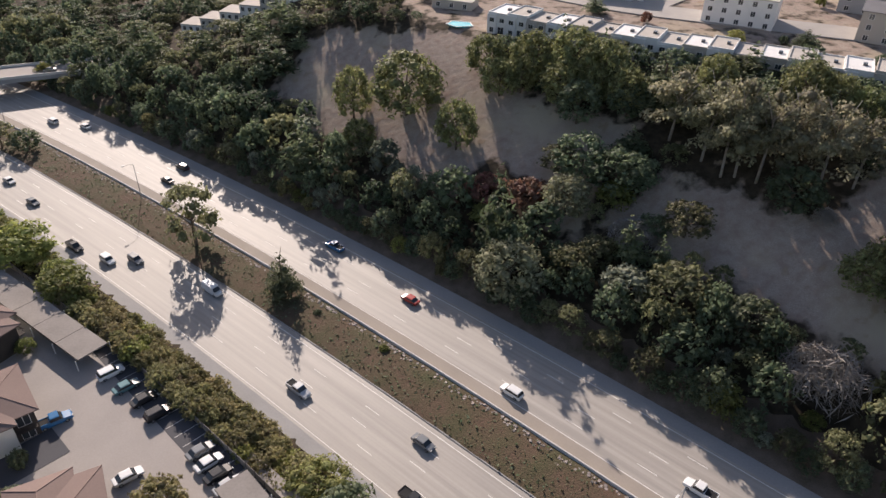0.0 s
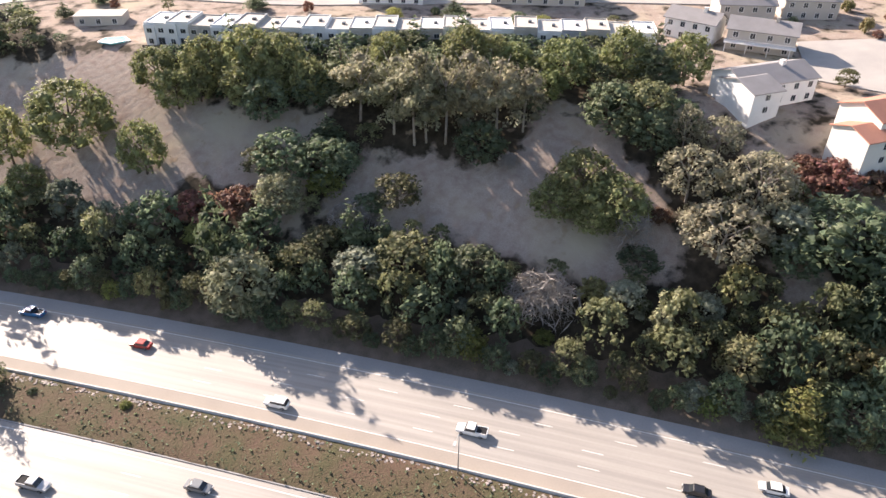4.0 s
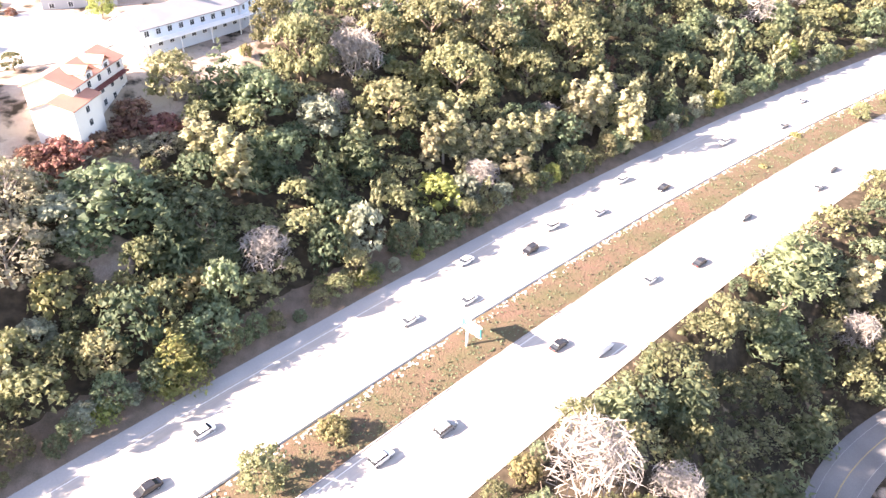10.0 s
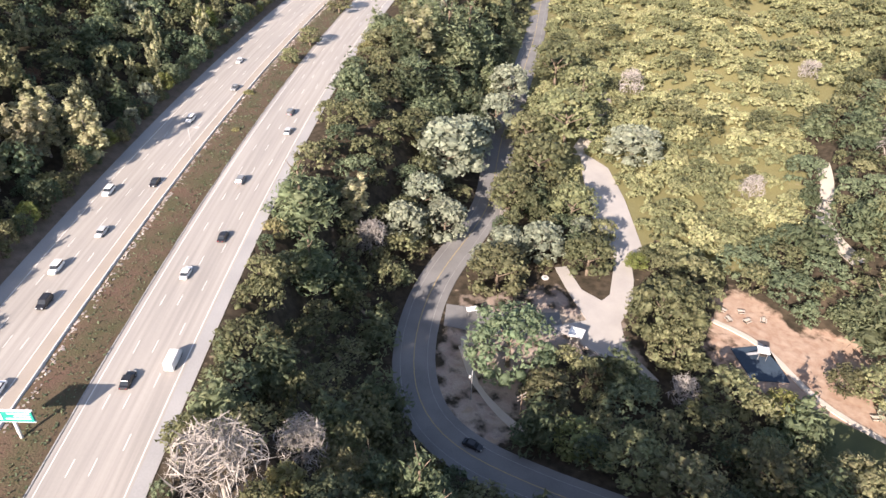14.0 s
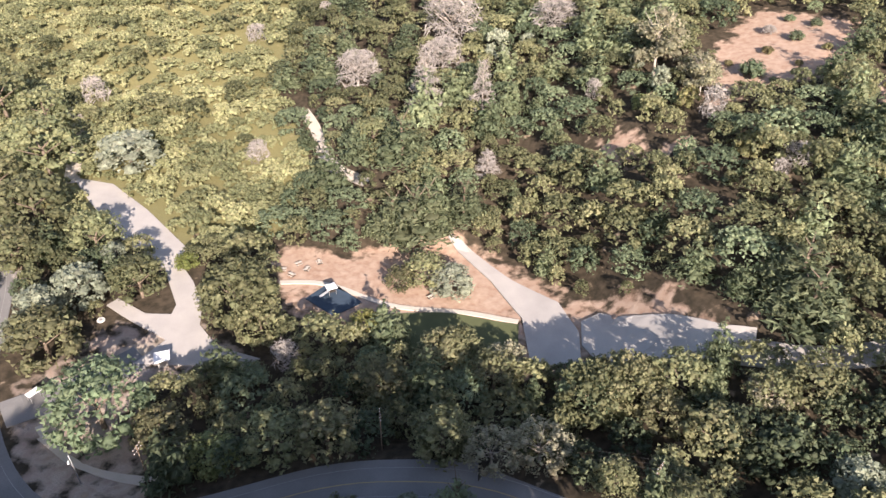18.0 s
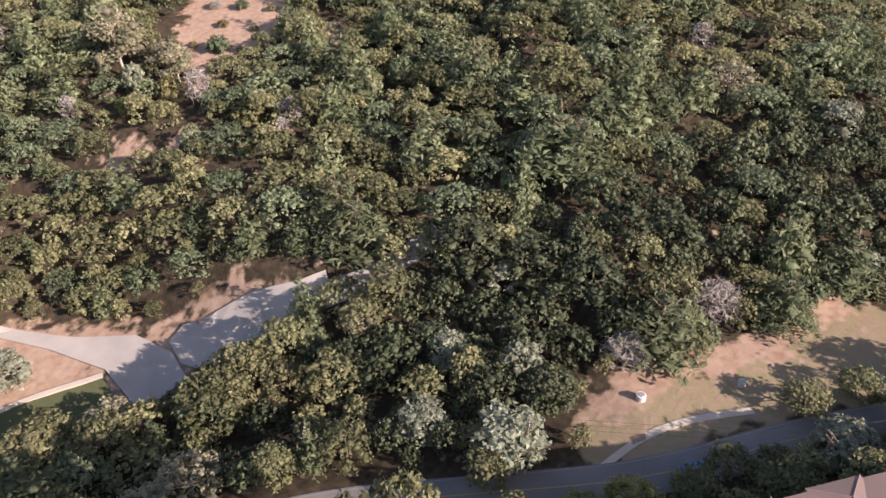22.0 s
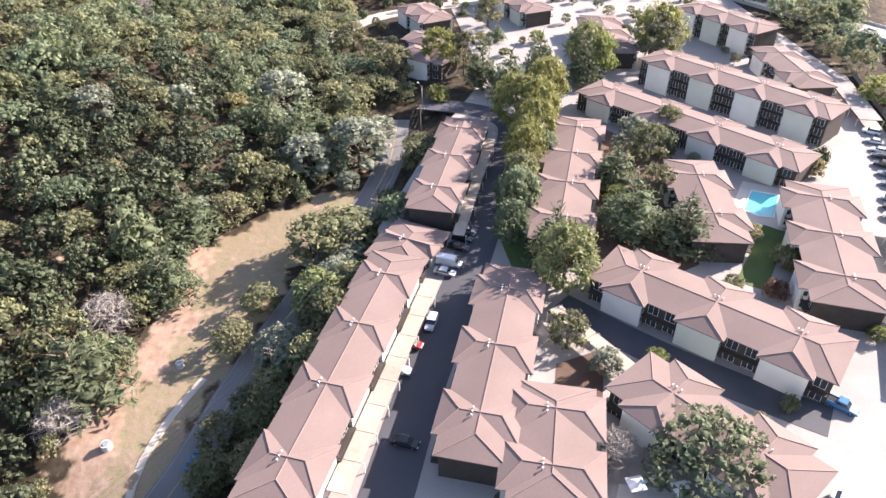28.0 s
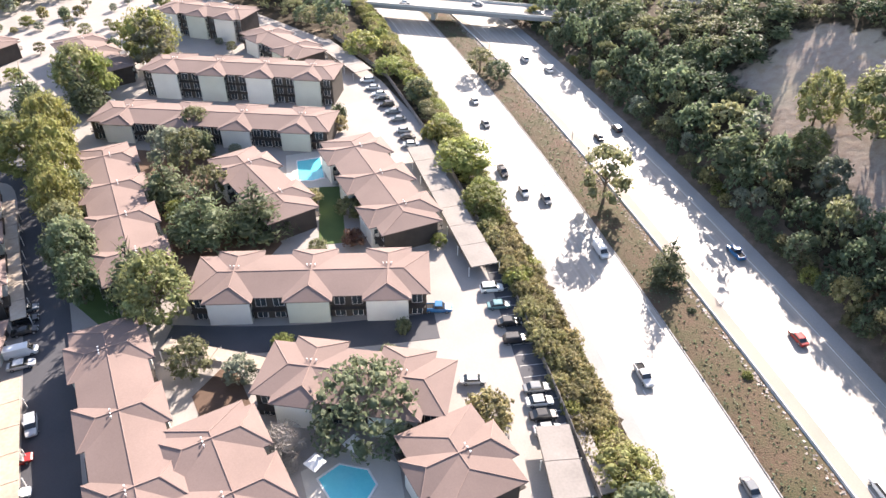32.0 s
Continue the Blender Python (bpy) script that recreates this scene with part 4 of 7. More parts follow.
    kind("silver2", "silvery yellow-green acacia tree", "tree", 8.0, 3.8, trunk_shape(6, 0.22, 5, 2.0), lobes_round(3.8, 8.0, 34, 0.76, 0.26, 0.95), 1150, 0.32, "fresh", core=0.7)
    for v in range(2):
        kind(f"bay{v}", "dense dark bay tree in the creek bottom", "tree", 9.0, 4.6, trunk_shape(7, 0.3, 5, 2.2), lobes_dense(4.6, 9.0, 54, 0.24), 1100, 0.33, "bay")
    kind("lime0", "bright yellow-green leafy tree", "tree", 7.0, 3.8, trunk_shape(5, 0.2, 5, 1.8), lobes_round(3.8, 7.0, 24, 0.78, 0.33), 1150, 0.31, "lime")
    kind("olive0", "olive-brown leafy shrub beside the trees", "shrub", 4.5, 2.9, trunk_shape(3, 0.14, 5, 1.2), lobes_round(2.9, 4.6, 18, 0.78, 0.34), 760, 0.26, "olive")
    kind("rust0", "rust-red leafy shrub on the slope", "shrub", 3.5, 2.8, trunk_shape(2, 0.12, 5, 1.0), lobes_round(2.8, 3.6, 16, 0.78, 0.34), 700, 0.25, "rust")
    kind("scrub0", "dense yellow-green hillside scrub thicket", "shrub", 3.2, 3.6, trunk_shape(2, 0.12, 5, 1.2), lobes_round(3.6, 3.4, 22, 0.85, 0.26, 0.7), 800, 0.28, "scrub")
    for v in range(2):
        bare(f"dead{v}", "bare leafless grey tree with fine twigs", "tree", 9.0, 4.0, trunk_shape(8, 0.24, 14, 3.0, 0.8), lobes_round(3.6, 9.0, 26, 0.75, 0.36, 1.0), 1000, 0.42)
    lobes = [(math.cos(j * 2.4) * (2.2 - 0.09 * j), math.sin(j * 2.4) * (2.2 - 0.09 * j), 2.5 + j * 0.55, 1.0 - 0.025 * j, 0.6) for j in range(22)]
    bare("dead2", "tall narrow dead conifer with silvery twigs", "tree", 14.0, 3.2, trunk_shape(20, 0.2, 10, 1.6, 0.3), lobes, 900, 0.4)
    bare("bare0", "low bare shrub of pale pinkish twigs", "shrub", 4.0, 3.2, trunk_shape(3, 0.12, 14, 2.0, 0.6), lobes_round(3.0, 4.0, 22, 0.78, 0.4, 0.9), 1500, 0.36)


make_kinds()
MODELS = {}


def tree(name, x, y, radius=None, height=None, z=None, turn=None, base=None):
    """A single tree of a kind at x, y with its crown radius and height; the first of a kind is built, others share its meshes."""
    label, category, h0, r0, trunk, crown, _, tmat, cpart = KINDS[base or name]
    key = name
    sx = (radius or r0) / r0 * 0.96
    sz = (height or h0 * sx) / h0 * 0.95
    at = Matrix.Translation((x, y, ground_z(x, y) if z is None else z)) @ Matrix.Rotation(turn if turn is not None else rng.uniform(0, 6.28), 4, "Z") @ Matrix.Diagonal((sx, sx, sz, 1))
    if key not in MODELS:
        nm = {"bush": "shrub", "olive0": "shrub", "rust0": "shrub", "scrub0": "shrub", "bare0": "shrub"}.get(key if key in ("olive0", "rust0", "scrub0", "bare0") else key[:-1], "tree")
        nm = {"oak": "oak_tree", "broad": "oak_tree", "pine": "pine_tree", "euc": "eucalyptus_tree", "poplar": "poplar_tree", "dead": "dead_tree", "laurel": "bay_tree", "silver": "acacia_tree", "stone": "pine_tree", "cypress": "cypress_tree", "bay": "bay_tree"}.get(key[:-1], nm)
        ob = thing(nm, label, category, at)
        ob.matrix_basis = at
        trunk.out("trunk", [tmat], ob, "", None, True)
        c = new(cpart, crown)
        c.parent = ob
        MODELS[key] = ob
        return ob
    src = MODELS[key]
    made = {}
    for o in (src, *src.children):
        made[o] = o.copy()
        scene.collection.objects.link(made[o])
        if o.parent:
            made[o].parent = made[o.parent]
    made[src].matrix_basis = at
    return made[src]


def stuff(name, label, rows):
    """Many far trees in one mesh: rows of kind, x, y, radius, height."""
    mats, mat_of = [], {}
    V, F3, M3, TI = [], [], [], []
    base = 0
    for kd, x, y, r, h in rows:
        _, _, h0, r0, trunk, _, crown, tmat, _ = KINDS[kd]
        if crown.name not in CACHE:
            co = np.zeros(len(crown.vertices) * 3)
            crown.vertices.foreach_get("co", co)
            polys = np.array([tuple(p.vertices) for p in crown.polygons])
            slot = np.zeros(len(polys), np.int32)
            crown.polygons.foreach_get("material_index", slot)
            CACHE[crown.name] = (co.reshape(-1, 3), polys, slot)
        v, tris, slot = CACHE[crown.name]
        slots = list(crown.materials)
        for mt in slots:
            if mt not in mat_of:
                mat_of[mt] = len(mats)
                mats.append(mt)
        a = rng.uniform(0, 6.28)
        c, s = math.cos(a), math.sin(a)
        k, kz = r / r0, h / h0
        kx, ky, lx, ly = k * rng.uniform(0.84, 1.2), k * rng.uniform(0.84, 1.2), rng.uniform(-0.12, 0.12), rng.uniform(-0.12, 0.12)
        TI.append(np.full(len(v), rng.uniform(-0.38, 0.38)))
        V.append(np.stack([(v[:, 0] * c - v[:, 1] * s) * kx + x + v[:, 2] * lx, (v[:, 0] * s + v[:, 1] * c) * ky + y + v[:, 2] * ly, v[:, 2] * kz + ground_z(x, y)], 1))
        F3.append(tris + base)
        M3.append(np.array([mat_of[mt] for mt in slots])[slot])
        base += len(v)
    V = np.concatenate(V)
    F3 = np.concatenate(F3)
    me = bpy.data.meshes.new(name)
    me.vertices.add(len(V))
    me.vertices.foreach_set("co", V.ravel())
    me.loops.add(F3.size)
    me.loops.foreach_set("vertex_index", F3.ravel())
    me.polygons.add(len(F3))
    me.polygons.foreach_set("loop_start", np.arange(len(F3)) * 3)
    me.polygons.foreach_set("material_index", np.concatenate(M3).astype(np.int32))
    for mt in mats:
        me.materials.append(mt)
    me.update(calc_edges=True)
    me.attributes.new("tint", "FLOAT", "POINT").data.foreach_set("value", np.concatenate(TI))
    return tagged(new(name, me), label, "woodland", kind="stuff")


CACHE = {}


# ---- trees between the blocks ----
def court_trees():
    lanes = [(x, y, 0) for x, y in LANE_A]
    kinds = ("oak1", "laurel0", "lime0", "olive0", "silver1", "bush0", "pine2", "oak3")
    made = 0
    for _ in range(1500):
        x, y = rng.uniform(-300, -30), rng.uniform(-10, 165)
        r = rng.uniform(1.4, 3.3)
        xa, ya = np.array([x]), np.array([y])
        if not inside(APARTMENTS, xa, ya)[0] or inside(KEEP_CLEAR, xa, ya)[0]:
            continue
        if abs(float(from_line(lanes, xa, ya)[0][0])) < 6.5 + r or float(along(xa, ya)[0][0]) > -58:
            continue
        if any(abs(float(from_line([(*a, 0), (*b, 0)], xa, ya)[0][0])) < w + r * 0.9 for a, b, w in BLOCKS):
            continue
        if math.hypot(x + 50.5, y - 42) < 8 + r or math.hypot(x + 125.5, y - 104.5) < 10 + r:
            continue
        if any(math.hypot(px - x, py - y) < pr + r for px, py, pr in PLACED):
            continue
        kd = kinds[int(rng.integers(8))]
        tree(kd, x, y, r, r * rng.uniform(1.4, 2.4), 5.05)
        PLACED.append((x, y, r))
        made += 1
        if made > 75:
            break


KEEP_CLEAR = [(-140, 108), (-126, 118), (-88, 92), (-92, 82), (-112, 92)]


# ---- woods ----
OPEN = [CLEAR_A, CLEAR_B, CLEAR_E, TAN_TOP, MEADOW, CLAY_A, CLAY_B, CLAY_C, CLAY_D, CLAY_E, LOT_A, LOT_ROAD, LOT_B, APARTMENTS, TOWN, FAR_ROW, PARK, GATE]
TRAIL = [(a, b, 0) for a, b in PATH_T]
PLACED = []
MEDIAN_TREES = [
    ("oak1", -59.9, 143.3, 7.5, 17.9), ("pine1", -34.5, 123.5, 3.9, 12.9), ("laurel0", -126.9, 194.6, 4.5, 7.1), ("bush2", -10.9, 106.3, 1.2, 1.4),
    ("oak2", 71.6, 27.4, 4.8, 8.2), ("olive0", 82.0, 17.6, 3.1, 4.3), ("oak3", 223.8, -142.7, 4.1, 7.0), ("oak0", 235.6, -160.3, 5.3, 8.5),
    ("oak1", 263.6, -196.8, 6.6, 10.5), ("bush2", -11.0, 106.2, 1.0, 1.3), ("bush0", -26.1, 117.6, 1.1, 1.3), ("bush1", 209.1, -115.0, 1.9, 1.9),
    ("bush1", 186.8, -96.4, 1.5, 1.3), ("oak2", -135.6, 196.1, 5.3, 9.0)]
HILL_TREES = [
    ("stone0", -10.0, 186.0, 10.4, 17.8), ("stone1", -25.7, 190.8, 6.0, 15.6), ("stone0", -23.0, 179.4, 4.8, 8.7), ("stone1", 3.9, 168.9, 5.8, 14.0),
    ("stone0", 21.2, 181.1, 4.9, 9.2), ("stone1", 31.8, 172.9, 7.2, 12.2), ("stone0", 38.9, 169.8, 5.2, 10.5), ("stone1", 45.7, 164.7, 5.3, 11.6),
    ("pine2", 53.0, 161.3, 6.5, 15.7), ("stone0", 57.4, 155.6, 5.7, 11.4), ("oak1", 28.1, 153.1, 5.0, 7.1), ("rust0", 21.7, 145.9, 5.8, 6.9),
    ("laurel1", 44.9, 142.3, 5.4, 8.1), ("laurel0", 33.5, 149.4, 7.5, 11.3), ("laurel2", 40.3, 142.7, 7.4, 11.0), ("lime0", 40.0, 139.5, 4.7, 6.1),
    ("stone2", 29.2, 140.8, 6.1, 10.4), ("rust0", 11.1, 151.3, 5.9, 6.5)]
CLEARING_TREES = [
    ("oak2", 52.8, 127.3, 6.4, 8.3), ("laurel1", 46.8, 129.9, 3.9, 4.6), ("bare0", 42.4, 129.2, 5.1, 5.6), ("stone0", 87.6, 105.6, 7.5, 12.0),
    ("stone1", 80.9, 106.1, 5.9, 8.8), ("stone0", 90.1, 97.8, 7.7, 11.5), ("stone1", 86.4, 98.8, 5.5, 7.2), ("dead1", 90.5, 91.4, 4.5, 8.6),
    ("laurel2", 89.2, 86.9, 4.8, 5.3), ("laurel0", 73.1, 126.7, 6.2, 9.9), ("bare0", 68.4, 90.2, 7.0, 9.1), ("bare0", 78.3, 121.9, 2.6, 3.1),
    ("lime1", 100.3, 133.6, 7.1, 12.8), ("lime1", 94.4, 132.3, 4.2, 7.6), ("lime1", 92.0, 76.5, 3.3, 3.9), ("olive0", 78.0, 86.9, 3.5, 5.3)]
GROVE_TREES = [
    ("euc0", 54.0, 152.6, 7.1, 18.0), ("euc1", 59.5, 144.4, 6.9, 20.0), ("euc0", 62.5, 138.9, 6.5, 23.0), ("euc1", 65.2, 138.0, 6.1, 23.0),
    ("euc0", 68.8, 135.2, 6.8, 22.0), ("euc1", 74.2, 133.7, 6.5, 21.0), ("euc0", 79.8, 130.2, 6.5, 19.0), ("euc1", 85.4, 127.7, 5.4, 16.0),
    ("stone0", 83.6, 153.8, 5.9, 11.9), ("stone1", 89.0, 149.1, 5.2, 10.3), ("lime1", 93.0, 145.0, 5.1, 9.3), ("stone1", 66.2, 162.8, 5.2, 10.5),
    ("laurel0", 101.3, 116.1, 7.4, 12.5), ("oak0", 108.5, 112.5, 6.8, 12.2), ("laurel1", 106.6, 107.1, 6.0, 9.6), ("stone0", 115.4, 130.3, 6.3, 13.8),
    ("pine1", 118.6, 123.6, 6.5, 17.0), ("stone1", 127.5, 121.6, 6.0, 13.1)]
UPPER_TREES = [
    ("stone0", 12.3, 190.4, 6.1, 12.2), ("stone1", 15.5, 182.3, 5.9, 10.6), ("stone0", 24.3, 184.4, 6.7, 13.4), ("stone1", 34.7, 179.6, 7.4, 14.8),
    ("stone0", 41.3, 173.2, 6.8, 13.7), ("laurel1", 34.2, 165.5, 6.2, 11.2), ("laurel0", 45.8, 163.2, 5.9, 8.8), ("euc2", 112.1, 103.2, 4.1, 11.0),
    ("euc2", 116.5, 97.7, 5.7, 10.0), ("euc2", 105.7, 93.2, 7.2, 13.0), ("euc2", 114.7, 83.4, 7.6, 14.5), ("euc2", 103.2, 79.6, 9.1, 13.6),
    ("euc2", 103.7, 86.4, 5.0, 7.0), ("laurel1", 120.9, 66.8, 10.4, 14.5), ("silver0", 115.6, 74.5, 6.9, 10.4), ("pine0", 119.5, 47.8, 5.2, 12.0),
    ("dead0", 122.4, 37.3, 6.2, 10.6)]
RUST_SHRUBS = [
    ("rust0", 128.6, 79.8, 4.7, 4.7), ("rust0", 133.1, 79.1, 5.5, 5.5), ("rust0", 136.7, 74.8, 4.8, 4.8), ("rust0", 143.6, 69.9, 4.9, 5.4),
    ("rust0", 147.7, 63.9, 4.6, 4.6), ("rust0", 129.8, 84.9, 3.8, 3.8), ("euc2", 138.2, 68.2, 4.1, 4.9), ("euc2", 141.7, 62.2, 4.8, 5.8),
    ("poplar0", 142.6, 54.3, 5.4, 13.0), ("rust0", 98.5, 93.0, 2.8, 3.1), ("poplar1", 140.8, 47.0, 4.7, 11.3), ("rust0", 149.3, 71.2, 4.3, 4.3)]
ROADSIDE_TREES = [
    ("stone2", 15.4, 124.0, 8.0, 13.6), ("oak1", 28.8, 123.7, 5.9, 9.4), ("oak2", 33.9, 125.9, 5.0, 8.0), ("oak3", 47.4, 111.3, 8.0, 12.0),
    ("silver1", 38.4, 115.8, 6.0, 9.1), ("laurel1", 59.0, 102.4, 6.4, 9.7), ("oak0", 92.7, 60.1, 5.7, 9.7), ("cypress0", 94.7, 48.4, 6.5, 13.0),
    ("silver0", 81.9, 81.0, 5.2, 7.8), ("silver1", 94.0, 72.2, 4.1, 6.2), ("laurel0", 102.8, 44.1, 6.4, 9.6), ("olive0", 111.8, 48.7, 4.8, 7.7),
    ("lime0", 65.7, 84.9, 2.3, 2.7), ("lime0", 10.9, 144.6, 4.1, 4.9), ("lime0", 84.3, 58.5, 3.4, 4.0)]
HILLTOP_OAKS = [
    ("broad0", 177.3, 37.2, 8.5, 18.7), ("broad2", 187.2, 45.6, 7.3, 14.6), ("bare0", 187.3, 24.1, 7.4, 12.6), ("broad0", 205.8, 3.4, 11.3, 18.1),
    ("broad2", 220.1, -5.9, 11.1, 17.7), ("broad0", 188.1, -4.3, 12.2, 19.5), ("broad2", 207.7, -15.1, 10.6, 17.0), ("broad0", 203.5, -25.5, 9.7, 15.5),
    ("broad2", 234.9, -37.0, 14.9, 22.3), ("broad0", 220.2, -41.1, 11.9, 19.0), ("broad2", 198.7, 18.4, 7.2, 12.2), ("laurel0", 149.6, 38.3, 6.2, 10.0),
    ("poplar0", 138.4, 46.0, 5.9, 17.7), ("laurel1", 161.5, 44.0, 7.3, 12.4), ("oak1", 171.4, 13.8, 9.1, 15.4), ("oak0", 158.3, 64.2, 7.3, 12.4),
    ("silver0", 162.1, 30.6, 6.9, 11.7)]
POPLARS = [
    ("poplar0", 164.0, 2.9, 3.6, 14.0), ("poplar1", 170.3, -2.6, 4.6, 17.0), ("poplar0", 169.2, -8.0, 4.3, 14.0), ("poplar1", 171.0, -13.7, 4.7, 15.0),
    ("poplar0", 177.5, -18.1, 4.9, 13.0), ("poplar1", 179.7, -24.6, 4.9, 14.0), ("poplar0", 185.6, -29.3, 4.6, 13.0), ("poplar1", 196.8, -39.2, 5.3, 14.0),
    ("poplar0", 202.1, -44.4, 5.5, 15.0), ("poplar1", 207.0, -48.9, 5.6, 16.0), ("dead0", 161.4, -10.0, 4.5, 10.0), ("poplar1", 167.5, -20.0, 5.5, 11.0),
    ("pine1", 120.5, 47.0, 5.3, 10.5), ("silver0", 120.3, 70.0, 7.0, 10.5), ("laurel0", 114.0, 69.7, 5.6, 8.4), ("laurel2", 126.1, 52.1, 7.0, 11.2),
    ("lime0", 125.5, 16.5, 3.5, 4.2)]
EAST_TREES = [
    ("dead0", 71.7, -24.7, 7.9, 15.9), ("dead1", 71.9, -39.5, 5.2, 10.4), ("poplar0", 193.1, -40.0, 5.5, 18.8), ("poplar1", 197.7, -46.0, 5.3, 18.0),
    ("poplar0", 194.0, -56.0, 6.0, 20.4), ("poplar1", 199.3, -186.8, 7.9, 25.2), ("poplar0", 137.6, -103.8, 5.1, 16.4), ("poplar1", 168.1, -0.5, 5.7, 17.1),
    ("dead1", 162.3, -10.5, 5.4, 9.7), ("pine0", 134.6, -84.1, 8.5, 21.2), ("pine1", 121.9, -76.9, 7.0, 16.7), ("dead0", 129.5, -102.3, 5.4, 11.9),
    ("silver0", 148.5, -151.8, 9.3, 17.6), ("silver1", 157.8, -173.0, 9.5, 18.0), ("silver0", 137.4, -130.1, 8.0, 15.1), ("silver1", 131.1, -116.1, 7.5, 14.3),
    ("silver0", 126.4, -129.2, 7.8, 14.8), ("silver1", 183.0, -224.9, 9.6, 18.2), ("silver0", 168.0, -199.6, 8.8, 16.6), ("pine2", 203.0, -207.5, 11.1, 28.8),
    ("pine0", 214.5, -232.8, 10.7, 27.8)]
PARK_TREES = [
    ("broad1", 77.7, -103.0, 13.0, 16.9), ("silver0", 107.9, -136.6, 6.8, 11.6), ("silver1", 100.1, -144.1, 7.7, 13.9), ("oak0", 99.6, -123.3, 10.3, 15.5),
    ("broad2", 55.5, -139.7, 11.5, 19.5), ("broad0", 49.2, -133.9, 8.3, 12.4), ("lime0", 78.3, -163.2, 4.0, 4.8), ("oak1", 86.4, -149.1, 8.5, 13.5),
    ("oak2", 106.6, -168.3, 9.4, 15.0), ("oak3", 130.6, -180.6, 12.7, 20.3), ("oak0", 151.6, -198.8, 9.5, 14.2), ("oak1", 144.8, -215.8, 14.3, 22.9),
    ("oak2", 184.4, -260.1, 13.7, 21.9), ("oak3", 162.5, -251.3, 11.7, 18.7), ("silver1", 116.7, -220.1, 12.3, 14.7), ("oak0", 125.8, -157.9, 7.6, 12.1),
    ("oak1", 126.4, -161.5, 8.6, 12.9), ("silver0", 150.1, -155.0, 14.6, 21.9)]
PARK_OAKS = [
    ("oak0", 7.8, -157.5, 7.2, 10.8), ("silver1", 0.3, -153.8, 7.1, 9.2), ("oak2", 14.6, -155.7, 5.6, 7.3), ("stone3", 21.9, -135.9, 5.2, 7.8),
    ("oak3", 32.7, -129.3, 7.6, 11.4), ("oak1", 2.0, -124.2, 8.0, 11.2), ("oak0", 17.7, -115.9, 7.1, 10.7), ("oak2", 36.2, -93.8, 8.0, 12.1),
    ("oak3", 25.4, -95.2, 8.2, 12.3), ("lime1", 49.3, -92.5, 5.8, 8.6), ("oak1", 62.7, -99.3, 7.1, 10.0), ("oak0", 1.1, -93.5, 7.4, 11.1),
    ("euc2", -8.7, -89.9, 6.4, 9.0), ("oak2", -19.2, -96.1, 6.2, 9.3), ("broad1", -31.0, -108.5, 8.5, 12.7), ("broad0", -39.8, -108.2, 9.1, 13.6),
    ("oak3", -49.3, -107.9, 7.8, 12.5), ("oak1", -10.5, -117.7, 7.5, 11.2), ("oak2", 47.4, -118.6, 3.9, 5.1)]
CREEK_TREES = [
    ("broad0", -32.5, -107.6, 9.7, 14.5), ("oak1", -44.9, -99.9, 6.3, 10.1), ("bay0", -57.5, -91.1, 7.1, 11.3), ("oak3", -65.6, -100.4, 6.1, 9.8),
    ("oak0", 14.6, -112.8, 8.0, 12.0), ("oak2", -1.7, -127.5, 7.1, 9.9), ("euc2", -13.6, -122.0, 6.3, 9.4), ("euc2", -18.9, -92.4, 6.9, 9.7),
    ("oak3", 1.3, -93.9, 6.5, 9.8), ("oak1", -31.4, -82.3, 5.2, 8.2), ("oak2", -43.8, -75.4, 6.2, 9.9), ("bay1", -71.8, -64.2, 6.3, 10.0),
    ("bay0", -78.8, -56.9, 5.7, 8.5)]
BARE_TREES = [
    ("dead0", 38.8, -259.3, 9.7, 16.4), ("dead1", 2.6, -280.4, 13.1, 22.2), ("dead2", 11.0, -233.8, 7.1, 25.7), ("dead2", -9.1, -233.0, 5.6, 20.2),
    ("dead2", -10.5, -202.4, 5.4, 10.8), ("dead0", -37.1, -270.3, 9.8, 13.7), ("dead0", 5.8, -259.3, 8.9, 15.2), ("pine0", 17.8, -207.8, 8.9, 19.7),
    ("pine1", 18.7, -180.5, 7.4, 16.2), ("pine2", 7.9, -183.4, 7.8, 17.3), ("pine0", -3.0, -185.9, 7.0, 15.5), ("euc1", -64.3, -220.9, 8.8, 22.9),
    ("oak1", 28.7, -219.2, 8.0, 11.9), ("lime1", -57.8, -204.9, 3.7, 6.0), ("euc0", -73.0, -210.3, 4.8, 13.4)]
SLOPE_TREES = [
    ("pine1", 12.0, -178.8, 11.1, 21.2), ("pine2", -77.2, -124.7, 9.1, 17.2), ("pine0", -130.9, -134.5, 8.2, 17.9), ("pine1", -124.0, -95.9, 10.6, 17.0),
    ("pine0", -77.2, -117.0, 9.9, 15.8), ("pine2", -125.7, -90.3, 8.8, 15.8), ("pine1", -132.1, -133.5, 6.5, 19.5), ("lime1", -127.5, -150.2, 5.2, 8.2),
    ("bush0", -92.2, -213.0, 4.0, 5.2), ("broad0", -112.5, -191.7, 8.5, 12.0), ("euc0", -74.7, -204.4, 5.6, 14.6), ("euc2", -178.9, -82.8, 6.8, 10.9),
    ("silver1", -186.4, -55.8, 6.8, 10.8), ("broad1", -150.9, -57.3, 7.4, 11.1)]
